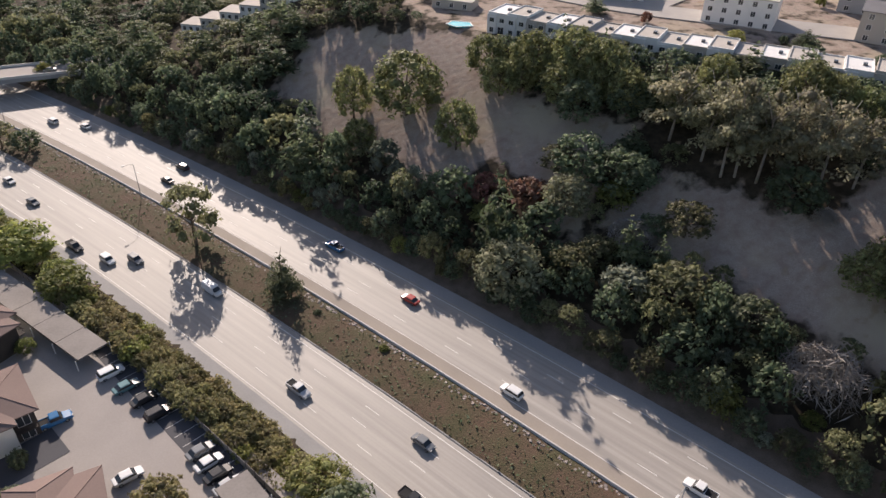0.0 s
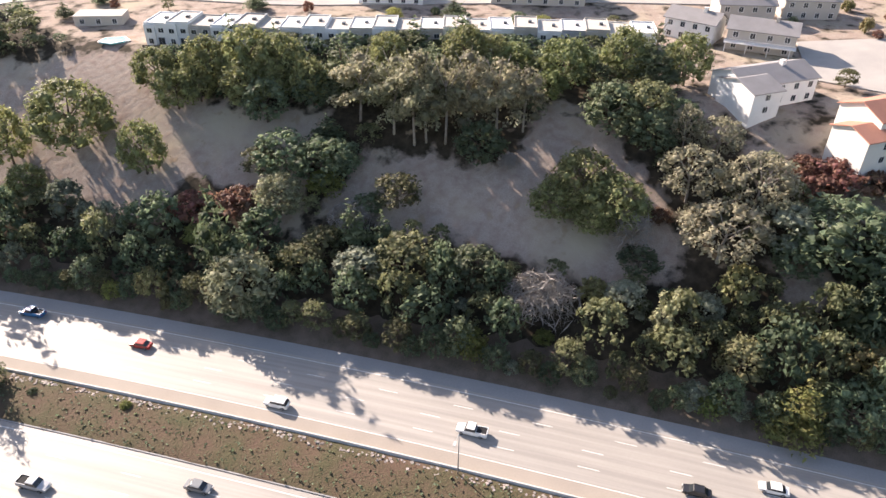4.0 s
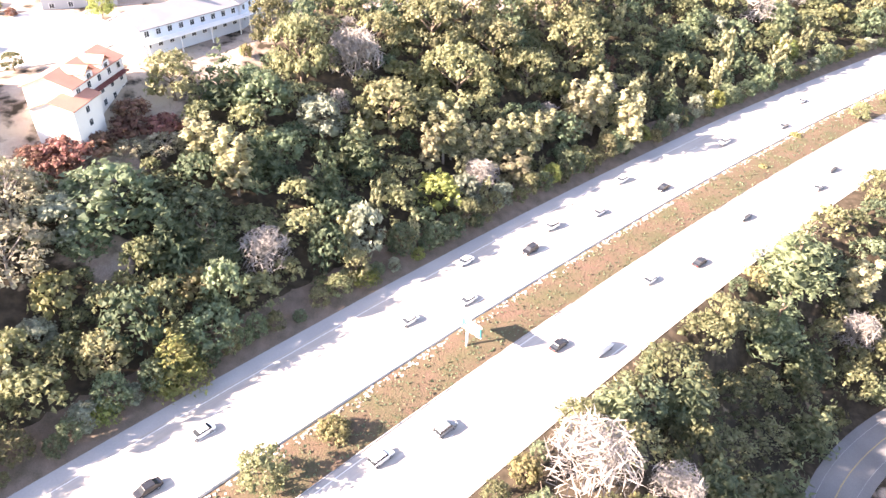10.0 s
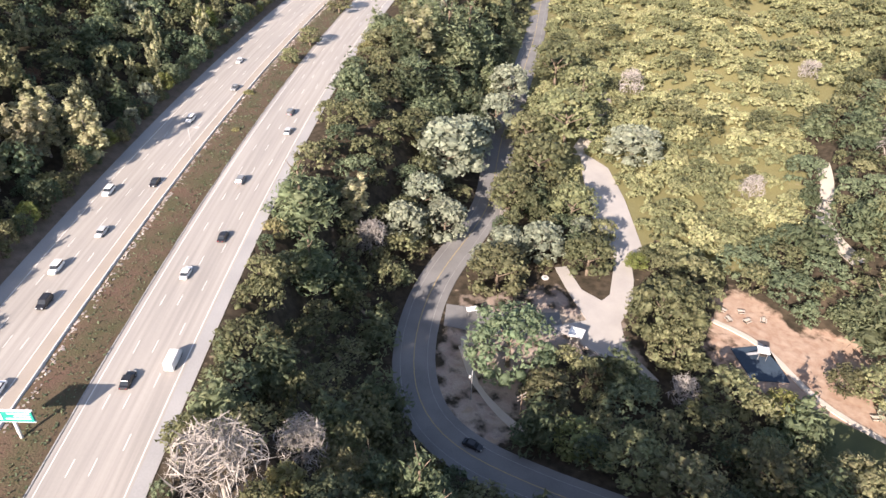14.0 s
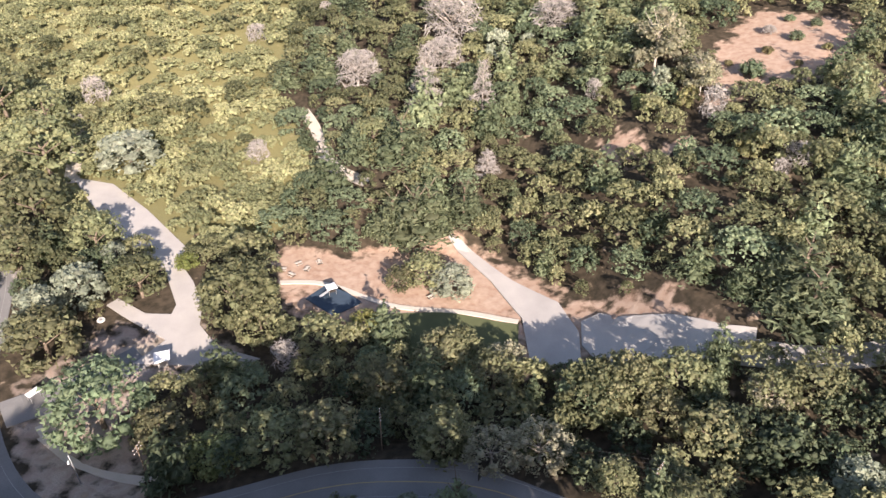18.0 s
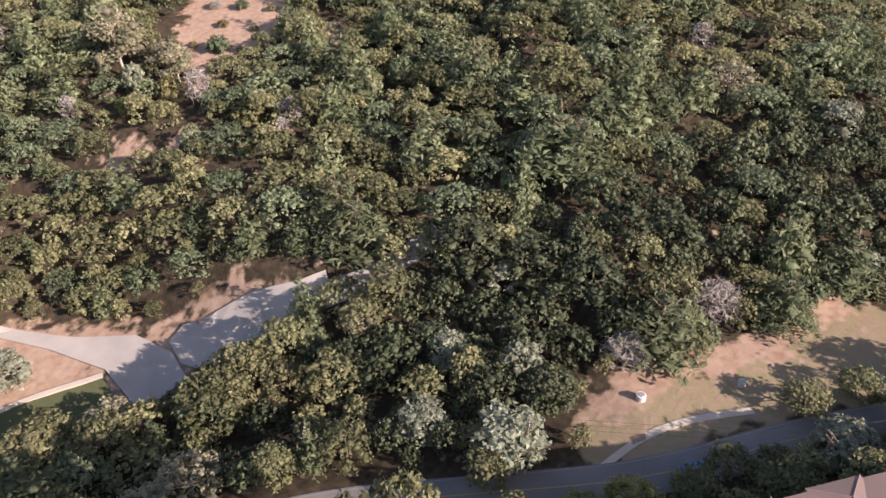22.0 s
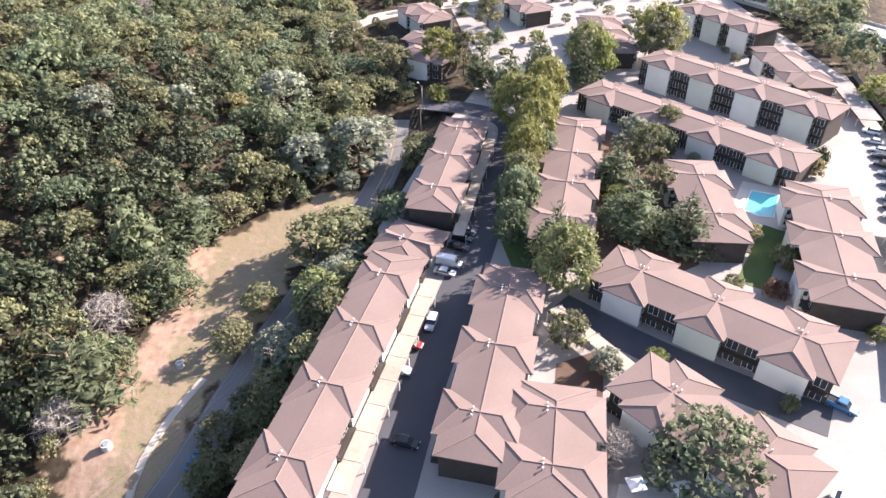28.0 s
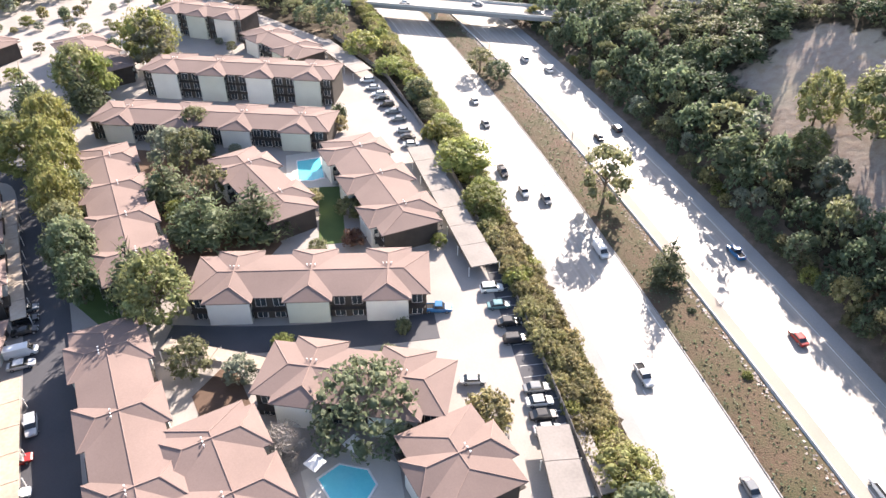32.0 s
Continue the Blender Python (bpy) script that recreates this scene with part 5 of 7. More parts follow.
MEADOW_TREES = [
    ("dead1", -120.3, -45.9, 6.0, 10.1), ("pine0", -104.3, -49.5, 9.3, 16.7), ("pine2", -129.6, -36.1, 7.0, 13.9), ("pine1", -148.7, -31.9, 7.9, 14.9),
    ("oak0", -153.7, -22.7, 5.9, 9.4), ("dead0", -96.2, -51.1, 5.4, 7.5), ("silver0", -173.4, 11.6, 9.5, 14.2), ("silver1", -171.5, -2.2, 8.2, 12.4),
    ("silver0", -205.2, -7.7, 9.5, 15.1), ("silver1", -163.2, 7.4, 3.8, 5.0), ("oak1", -135.7, -1.9, 9.3, 11.2), ("oak2", -121.1, -15.8, 4.9, 6.4),
    ("oak3", -110.7, -21.1, 5.1, 6.7), ("silver2", -118.2, -2.7, 7.1, 9.9), ("silver1", -104.7, -11.3, 5.8, 8.7), ("silver0", -128.8, 5.1, 5.2, 7.3),
    ("silver1", -186.2, 19.4, 5.1, 8.1), ("oak0", -162.7, -11.9, 6.8, 10.9)]
BANK_TREES = [
    ("stone3", -67.8, -28.5, 6.0, 9.6), ("stone3", -61.7, -33.8, 5.0, 7.5), ("silver0", -73.3, -78.9, 5.2, 8.8), ("bay1", -72.4, -84.1, 4.9, 7.9),
    ("silver1", -85.0, -76.0, 2.6, 4.4), ("silver0", -57.1, -68.9, 6.2, 9.2), ("silver1", -65.1, -53.4, 8.0, 9.6), ("oak1", -59.4, -51.9, 5.8, 8.1),
    ("bay0", -78.4, -55.8, 5.9, 9.5), ("oak3", -52.6, -91.6, 7.9, 11.9), ("bay1", -91.0, -91.8, 9.7, 13.5), ("bay0", -99.1, -79.3, 8.3, 11.6),
    ("bay1", -102.8, -66.1, 8.1, 11.3), ("bay0", -89.1, -69.7, 7.3, 10.9), ("oak2", -79.8, -23.7, 4.7, 7.1), ("oak0", -89.2, -17.0, 4.1, 6.1),
    ("olive0", -62.0, -24.8, 3.8, 4.9), ("euc2", -66.1, -100.5, 5.2, 7.8), ("oak1", -72.7, -99.2, 7.1, 10.6)]
COURT_TREES = [
    ("pine0", -112.5, 47.0, 5.3, 17.0), ("pine1", -119.8, 67.9, 7.1, 16.7), ("pine2", -112.0, 76.5, 6.6, 15.6), ("pine0", -139.7, 72.3, 5.8, 13.8),
    ("silver0", -156.1, 83.5, 5.6, 11.5), ("oak1", -148.3, 84.9, 5.8, 13.0), ("oak3", -132.0, 79.0, 5.2, 11.0), ("stone3", -147.1, 50.4, 4.6, 16.5),
    ("stone3", -160.1, 57.7, 6.0, 17.3), ("stone3", -171.9, 62.5, 6.4, 18.0), ("stone3", -182.4, 67.6, 6.6, 19.0), ("stone3", -154.0, 53.5, 4.6, 15.5),
    ("laurel1", -129.7, 44.1, 5.0, 15.1), ("laurel2", -121.3, 40.0, 4.5, 12.2), ("oak2", -138.5, 47.2, 5.0, 14.5), ("broad1", -55.7, 51.4, 9.9, 13.4),
    ("dead1", -62.3, 39.3, 4.3, 8.1), ("oak3", -88.3, 41.5, 4.4, 8.0), ("silver1", -80.3, 45.7, 3.3, 5.4), ("olive0", -41.3, 65.9, 4.2, 6.4),
    ("lime0", -151.1, 111.0, 4.0, 6.4), ("oak2", -163.7, 98.2, 4.7, 9.7), ("olive0", -113.0, 93.4, 3.1, 4.0), ("olive0", -101.9, 95.6, 3.5, 4.9),
    ("rust0", -93.2, 87.6, 2.8, 3.9), ("lime0", -77.9, 98.9, 2.0, 3.2), ("olive0", -135.5, 125.6, 3.0, 4.8),
    ("pine1", -203.6, 88.4, 5.8, 17.0), ("pine2", -199.0, 62.0, 5.6, 18.0), ("pine0", -206.8, 55.2, 5.6, 18.0), ("oak1", -219.1, 52.0, 5.6, 16.0), ("pine1", -209.2, 75.0, 5.6, 18.0)]
HEDGE_TREES = [
    ("lime0", -93.7, 129.3, 7.7, 9.3), ("lime0", -78.3, 116.6, 5.7, 6.8), ("laurel0", -130.0, 155.6, 4.9, 7.4), ("lime0", -170.4, 172.9, 7.3, 8.8),
    ("lime0", -150.9, 165.6, 5.8, 6.4), ("bush2", -110.2, 138.5, 4.8, 5.3), ("stone3", -18.3, 70.0, 6.1, 7.4), ("olive0", -22.0, 72.9, 3.9, 4.7)]
VERGE_TREES = [
    ("oak1", -171.0, 28.3, 5.9, 9.5), ("laurel1", -139.1, 17.9, 5.7, 8.6), ("laurel2", -143.5, 12.2, 4.2, 6.3), ("oak0", -137.1, 4.2, 9.4, 11.3),
    ("laurel0", -152.0, 16.6, 3.6, 5.5), ("silver0", -122.8, 2.0, 5.6, 9.0), ("silver2", -118.8, -3.1, 5.8, 9.4), ("silver0", -106.7, -8.2, 4.1, 6.6),
    ("silver1", -103.0, -12.0, 5.4, 8.7), ("oak2", -93.6, -17.9, 3.9, 6.2), ("oak3", -87.3, -22.5, 4.9, 7.3), ("oak1", -78.6, -24.8, 4.2, 6.3)]
TALL_TREES = [
    ("stone3", -178.7, 58.3, 8.3, 16.6), ("stone3", -190.6, 71.1, 7.1, 15.6), ("stone3", -153.3, 52.9, 6.3, 13.8), ("bay0", -131.9, 44.3, 5.6, 12.9),
    ("laurel0", -154.3, 57.9, 4.5, 10.8), ("stone1", -104.7, 46.5, 7.2, 15.7), ("stone0", -213.4, 93.3, 8.0, 17.6), ("stone3", -219.1, 121.7, 10.1, 20.2)]
LANE_TREES = [
    ("lime0", -207.1, 95.6, 5.6, 15.5), ("lime0", -224.8, 44.9, 6.5, 15.9), ("oak2", -222.4, 29.2, 7.1, 14.4), ("euc0", -214.2, 119.3, 7.7, 19.0),
    ("oak3", -167.1, 26.6, 5.3, 9.5), ("oak3", -265.7, 72.6, 6.5, 12.4), ("oak0", -251.7, 17.9, 6.5, 12.3), ("lime0", -186.7, 153.2, 4.2, 6.2),
    ("bush2", -202.8, 40.1, 4.4, 5.3), ("oak2", -129.3, 154.6, 4.3, 7.7)]

for rows_ in (MEDIAN_TREES, HILL_TREES, CLEARING_TREES, GROVE_TREES, UPPER_TREES, RUST_SHRUBS, ROADSIDE_TREES, HILLTOP_OAKS, POPLARS, EAST_TREES, PARK_TREES, PARK_OAKS, CREEK_TREES, BARE_TREES, SLOPE_TREES, MEADOW_TREES, BANK_TREES, COURT_TREES, LANE_TREES, HEDGE_TREES, VERGE_TREES, TALL_TREES):
    for kd, x, y, r, h in rows_:
        tree(kd, x, y, r, h)
        PLACED.append((x, y, r * 0.92))


def hedge():
    """The shrub strip between the apartment fence and the freeway."""
    for j, s in enumerate(np.arange(-232, 30, 3.4)):
        for u in (-27.4, -30.6, -33.6):
            k = rng.random()
            if -112 < s < -64:
                kd, r = "lime0", rng.uniform(3.6, 4.6)
                if j % 2 or u != -30.6:
                    continue
            elif s < -112:
                kd, r = ("lime0" if k < 0.4 else "bush2" if k < 0.7 else "oak1" if k < 0.8 else "bush1"), rng.uniform(2.2, 3.0)
            elif s < 14:
                kd, r = ("bush1" if k < 0.62 else "olive0" if k < 0.84 else "bush2"), rng.uniform(2.1, 2.8)
            else:
                kd, r = "lime0", 2.6
            x, y, _ = fw(u + rng.uniform(-0.5, 0.5), s + rng.uniform(-0.9, 0.9))
            tree(kd, x, y, r, r * rng.uniform(1.1, 1.6))


hedge()
court_trees()


def room(x, y):
    """The widest crown radius that fits at each place, keeping roads, lots and clearings open (arrays)."""
    u, s = along(x, y)
    r = np.full(x.shape, 99.0)
    r = np.minimum(r, np.where(u > 0, (u - 28.2) / 0.62, (-26 - u) / 0.8))
    r = np.minimum(r, (np.abs(from_line(DRIVEN, x, y)[0]) - 6.0) / 0.75)
    r = np.minimum(r, (np.abs(from_line(TRAIL, x, y)[0]) - 2.0) / 0.7)
    for ring_ in OPEN:
        d = np.abs(from_line([(p, q, 0) for p, q in ring_ + ring_[:1]], x, y)[0])
        r = np.minimum(r, np.where(inside(ring_, x, y), -1.0, d / 0.8))
    r = np.where((u < -20) & (u > -48) & (s > -300) & (s < 24), -1.0, r)
    for px, py, pr in PLACED:
        r = np.minimum(r, np.hypot(px - x, py - y) / 0.62 - pr)
    return r, u, s


def species(x, y, u, s):
    k = rng.random()
    v = rng.integers(0, 100)
    if u > 28:
        if u < 50 and s < 75:
            return ("laurel%d" % (v % 3) if k < 0.62 else "oak%d" % (v % 4) if k < 0.9 else "silver%d" % (v % 2)), rng.uniform(3.0, 4.6)
        if s > 150 and u < 45 and k < 0.3:
            return "poplar%d" % (v % 2), rng.uniform(1.8, 2.6)
        if s > 80:
            return (("oak%d" % (v % 4)) if k < 0.55 else ("laurel%d" % (v % 3)) if k < 0.75 else "olive0" if k < 0.86 else "silver%d" % (v % 2) if k < 0.89 else "poplar%d" % (v % 2) if k < 0.92 else "dead%d" % (v % 2) if k < 0.96 else "lime0" if k < 0.985 else "rust0"), rng.uniform(3.2, 5.4)
        return ("oak%d" % (v % 4) if k < 0.5 else "laurel%d" % (v % 3) if k < 0.8 else "pine%d" % (v % 3)), rng.uniform(3.0, 5.0)
    if bool(inside(SCRUB, np.array([x]), np.array([y]))[0]):
        return ("scrub0" if k < 0.93 else "oak%d" % (v % 4) if k < 0.994 else "dead%d" % (v % 2)), rng.uniform(3.4, 5.2)
    # mostly dark bays, whose leaf colour carries some of the valley's shade
    if bool(inside(DARK_WOOD, np.array([x]), np.array([y]))[0]):
        return ("bay%d" % (v % 2) if k < 0.72 else "oak%d" % (v % 4) if k < 0.9 else "silver%d" % (v % 2) if k < 0.94 else "pine%d" % (v % 3)), rng.uniform(3.4, 5.4)
    return ("oak%d" % (v % 4) if k < 0.66 else "laurel%d" % (v % 3) if k < 0.80 else "pine%d" % (v % 3) if k < 0.90 else "silver%d" % (v % 2) if k < 0.925 else "dead%d" % (v % 2) if k < 0.955 else "olive0"), rng.uniform(3.2, 5.2)


def height_of(kd, r):
    h0, r0 = KINDS[kd][2], KINDS[kd][3]
    return h0 * r / r0 * rng.uniform(0.85, 1.2)


HIGH = terrain(*np.meshgrid(np.arange(-400, 484, 4.0), np.arange(-510, 344, 4.0), indexing="ij"))


def tan_slope_shrubs():
    for kd, x, y, r in (("bush0", -92, -214, 2.4), ("bush1", -101, -226, 2.0), ("bush0", -112, -232, 2.6), ("bush1", -118, -222, 1.8), ("bush0", -97, -207, 1.5), ("bush1", -107, -215, 1.4),
                        ("bush0", -121, -240, 2.2), ("bush1", -88, -222, 1.6), ("bare0", -106, -240, 2.4), ("bush0", -115, -247, 2.0), ("bush1", -126, -198, 1.3)):
        tree(kd, x, y, r, r * 1.2)


tan_slope_shrubs()


def woods():
    rows, near = [], []
    cand = []
    for gx_ in np.arange(-390, 470, 5.2):
        for gy_ in np.arange(-500, 330, 5.2):
            d = math.hypot(gx_, gy_)
            # cells within 60 m grow unseen trees, added to shade the south slope
            if not 24 < d < 500 or (d < 60 and (gy_ > -8 or gx_ < -30)):
                continue
            drop = 96.4 - HIGH[int((gx_ + 400) / 4), int((gy_ + 510) / 4)]
            if drop / d < 0.218 or (d > 60 and (drop - 6) / d > 1.52):
                continue
            if d > 300 and (int(gx_ / 5.2) + int(gy_ / 5.2)) % 2:
                continue
            cand.append((d, gx_ + rng.uniform(-2.4, 2.4), gy_ + rng.uniform(-2.4, 2.4)))
    cand.sort()
    cells = {}
    s = -250.0
    while s < 440:
        s += rng.uniform(2.4, 5.8)
        k, r = rng.random(), rng.uniform(1.5, 3.9)
        u = 27.9 + r * 0.75 + rng.uniform(0.0, 1.6)
        x, y, _ = fw(u, s)
        kd = "laurel%d" % rng.integers(3) if k < 0.5 else "oak%d" % rng.integers(4) if k < 0.75 else "olive0" if k < 0.85 else "lime0" if k < 0.92 else "silver0"
        near.append((kd, x, y, r, r * rng.uniform(1.7, 2.6)))
        cells.setdefault((int(x // 10), int(y // 10)), []).append((x, y, r))
    cand = np.array(cand)
    fits, us, ss = room(cand[:, 1], cand[:, 2])
    grown = []
    for tier in ("broad", "middle", "small"):
        for (d, x, y), most, u, s in zip(cand.tolist(), fits.tolist(), us.tolist(), ss.tolist()):
            if most < 1.5:
                continue
            if tier == "broad":
                if rng.random() > (0.10 if u > 0 else 0.30):
                    continue
                k = rng.random()
                kd, r = ("broad%d" % rng.integers(3) if k < 0.72 else "pine%d" % rng.integers(3)), rng.uniform(5.0, 8.2)
                if kd[0] == "p":
                    r *= 0.8
                if u < 0 and (inside(SCRUB, np.array([x]), np.array([y]))[0] or inside(DARK_WOOD, np.array([x]), np.array([y]))[0]):
                    continue
            else:
                if tier == "small" and (d > 250 or (u < 0 and rng.random() > 0.35)):
                    continue
                kd, r = species(x, y, u, s)
                r *= rng.uniform(0.9, 1.3) if tier == "middle" else rng.uniform(0.55, 0.8)
                if kd.startswith("poplar"):
                    r = min(r, 2.5)
                if d > 270:
                    r *= 1.2
            cx, cy = int(x // 10), int(y // 10)
            close = [p for ox in (-1, 0, 1) for oy in (-1, 0, 1) for p in cells.get((cx + ox, cy + oy), ())]
            tight = 0.56 if tier == "small" else 0.6
            if any((px - x) ** 2 + (py - y) ** 2 < (tight * (pr + r)) ** 2 for px, py, pr in close):
                continue
            if r > most:
                if most < (4.5 if tier == "broad" else 2.4 if tier == "middle" else 1.6):
                    continue
                r = most
            cells.setdefault((cx, cy), []).append((x, y, r))
            h = height_of(kd, r) * (0.75 if r > 6 else 1.0) * (1.25 if 0 < u < 46 and s < 130 else 1.12 if kd[0] not in "pe" and d < 105 and -120 < u < -40 else 0.68 if u > 62 and s < 70 else 1.0)
            grown.append((d, (kd, x, y, r, h)))
    grown.sort()
    near += [row for _, row in grown[:90]]
    rows = [row for _, row in grown[90:]]
    # tall trees added below the view, unseen, to shade the valley woods
    for j in range(16):
        x, y = -34 + (j % 8) * 9.2 + rng.uniform(-2, 2), -31 - (j // 8) * 12 + rng.uniform(-2, 2)
        rows.append(("broad%d" % (j % 3), x, y, rng.uniform(5.5, 7.0), rng.uniform(19, 24)))
    for kd, x, y, r, h in near:
        tree(kd, x, y, r, h)
    for nm, lab, test in (("woodland_north", "dense evergreen woodland on the slope above the freeway", lambda x, y: along(np.array([x]), np.array([y]))[0][0] > 0),
                          ("woodland_east", "dense oak woodland and scrub on the far hillside", lambda x, y: along(np.array([x]), np.array([y]))[0][0] <= 0 and x > 20),
                          ("woodland_south", "dense oak and pine woodland on the hillside", lambda x, y: along(np.array([x]), np.array([y]))[0][0] <= 0 and x <= 20)):
        some = [r for r in rows if test(r[1], r[2])]
        if some:
            stuff(nm, lab, some)
    return len(rows), len(near)


print("woods", woods())


# ---- hillside houses ----
TERRA = material("terracotta_roof", (0.50, 0.235, 0.165), 0.85, (0.38, 0.175, 0.125), 0.3, 6, 0.2)
SLATE = material("grey_shingle_roof", (0.30, 0.285, 0.285), 0.9, (0.22, 0.21, 0.21), 0.3, 6, 0.2)
GRAVEL = material("pale_gravel_roof", (0.52, 0.48, 0.43), 0.95, (0.42, 0.385, 0.345), 0.3, 6, 0.2)
BEIGE = material("beige_stucco", (0.50, 0.46, 0.41), 0.85, (0.43, 0.395, 0.35), 0.3, 8, 0.1)
GREYWALL = material("grey_stucco", (0.38, 0.385, 0.395), 0.85, (0.32, 0.325, 0.335), 0.3, 8, 0.1)
BLUISH = material("pale_blue_siding", (0.62, 0.66, 0.71), 0.8, (0.54, 0.58, 0.63), 0.3, 8, 0.1)
MAROON = material("maroon_paint", (0.17, 0.05, 0.05), 0.7, (0.12, 0.035, 0.035), 0.6, 6, 0.1)


def window(parent, x, z, w, h, y, face=-1, panes=2):
    """A framed window on a wall that faces -y or +y."""
    y0, y1 = (y - 0.06, y + 0.02) if face < 0 else (y - 0.02, y + 0.06)
    win = Shape().box(x - w / 2 - 0.09, y0, z - 0.09, x + w / 2 + 0.09, y1, z + h + 0.09).out("window", [WHITE], parent)
    yy = (y0 - 0.02, y0 + 0.01) if face < 0 else (y1 - 0.01, y1 + 0.02)
    for k in range(panes):
        a = x - w / 2 + w * k / panes
        Shape().box(a + 0.04, yy[0], z, a + w / panes - 0.04, yy[1], z + h).out("pane", [GLASS], win)
    return win


HOMES = []


def townhouses():
    front = [(-2, 221), (14, 211), (47, 190), (76, 174.5), (104, 160), (124, 147), (138, 138)]
    walls = [WHITE, WHITE, BEIGE, WHITE, GREYWALL, BEIGE, STUCCO]
    tone = {0: "white", 2: "beige", 4: "grey", 6: "white"}
    pts, left = [], 0.0
    lengths = [math.dist(a, b) for a, b in zip(front, front[1:])]

    def at(d):
        for (a, b), L in zip(zip(front, front[1:]), lengths):
            if d <= L:
                k = d / L
                return a[0] + (b[0] - a[0]) * k, a[1] + (b[1] - a[1]) * k
            d -= L
        return front[-1]

    width = 6.4
    for i in range(int((sum(lengths) - 18) / width)):
        a, b = at(18 + i * width), at(18 + (i + 1) * width)
        base = ground_z((a[0] + b[0]) / 2, (a[1] + b[1]) / 2) - 0.4
        m, L = flat_frame((a[0], a[1], base), b)
        wall = walls[i % 7]
        word = "white" if wall in (WHITE, STUCCO) else "beige" if wall is BEIGE else "grey"
        ob = thing("townhouse", f"{word} two-storey flat-roofed townhouse in a stepped row", "townhouse", m, "row of townhouses")
        mid = m @ Vector((L / 2, 4.5, 0))
        HOMES.append((mid.x, mid.y, 9.0))
        step = (0.0, 0.45, -0.35)[i % 3]
        top = 6.1 + step
        Shape().box(0.03, 0, -3, L - 0.03, 11, top).out("wall", [wall], ob)
        Shape().box(0.03, -0.45, 0.0, L * 0.48, 0.02, top - 0.25).out("bay", [wall], ob)
        roof = Shape().box(0.25, 0.25, top - 0.1, L - 0.25, 10.8, top + 0.04).out("roof", [GRAVEL if i % 3 else WHITE], ob, "pale flat roof")
        par = Shape()
        for box in ((0.03, -0.02, L - 0.03, 0.24), (0.03, 10.8, L - 0.03, 11), (0.03, 0.24, 0.24, 10.8), (L - 0.24, 0.24, L - 0.03, 10.8)):
            par.box(box[0], box[1], top, box[2], box[3], top + 0.35)
        par.out("parapet", [wall], ob)
        Shape().box(L * 0.6, 5, top, L * 0.75, 6.2, top + 0.6).out("skylight", [GLASS], roof)
        window(ob, L * 0.25, 3.75, 1.5, 1.15, -0.45)
        window(ob, L * 0.74, 3.75, 1.5, 1.15, 0.0)
        door = window(ob, L * 0.70, 0.35, 1.9, 2.0, 0.0)
        door.name = "sliding_door"
        window(ob, L * 0.25, 0.7, 1.3, 1.4, -0.45)
        f = Shape().box(0.05, -3.12, 0.7, L - 0.05, -3.06, 0.8).out("fence_rail", [DARKWOOD], ob, "dark timber garden fence")
        for j in range(8):
            Shape().box(L * j / 8 + 0.05, -3.2, -0.6, L * (j + 1) / 8 - 0.05, -3.12, 1.1).out("fence_board", [DARKWOOD], f)


townhouses()


def gable(parent, x0, x1, y0, y1, z0, h, rise, wall, roof, over=0.5, flat=False):
    """A wing: walls and a gabled roof with its ridge along x."""
    ym = (y0 + y1) / 2
    Shape().box(x0, y0, z0, x1, y1, z0 + h).out("wall", [wall], parent)
    if flat:
        Shape().box(x0 - 0.2, y0 - 0.2, z0 + h, x1 + 0.2, y1 + 0.2, z0 + h + 0.3).out("roof", [roof], parent)
        return
    for gx0, gx1 in ((x0, x0 + 0.2), (x1 - 0.2, x1)):
        g = Shape()
        g.add([(gx0, y0, z0 + h), (gx0, y1, z0 + h), (gx0, ym, z0 + h + rise), (gx1, y0, z0 + h), (gx1, y1, z0 + h), (gx1, ym, z0 + h + rise)], [(0, 2, 1), (3, 4, 5), (0, 3, 5, 2), (1, 2, 5, 4), (0, 1, 4, 3)])
        g.out("gable", [wall], parent)
    s = Shape()
    k = rise / ((y1 - y0) / 2)
    a, b, t = y0 - over, y1 + over, 0.2
    za = z0 + h - over * k
    v = [(x0 - over, a, za + 0.05), (x1 + over, a, za + 0.05), (x1 + over, ym, z0 + h + rise + 0.05), (x0 - over, ym, z0 + h + rise + 0.05), (x1 + over, b, za + 0.05), (x0 - over, b, za + 0.05)]
    v += [(p[0], p[1], p[2] + t) for p in v]
    s.add(v, [(6, 7, 8, 9), (9, 8, 10, 11), (3, 2, 1, 0), (5, 4, 2, 3), (0, 1, 7, 6), (4, 5, 11, 10), (0, 6, 9, 3), (3, 9, 11, 5), (1, 2, 8, 7), (2, 4, 10, 8)])
    s.out("roof", [roof], parent)


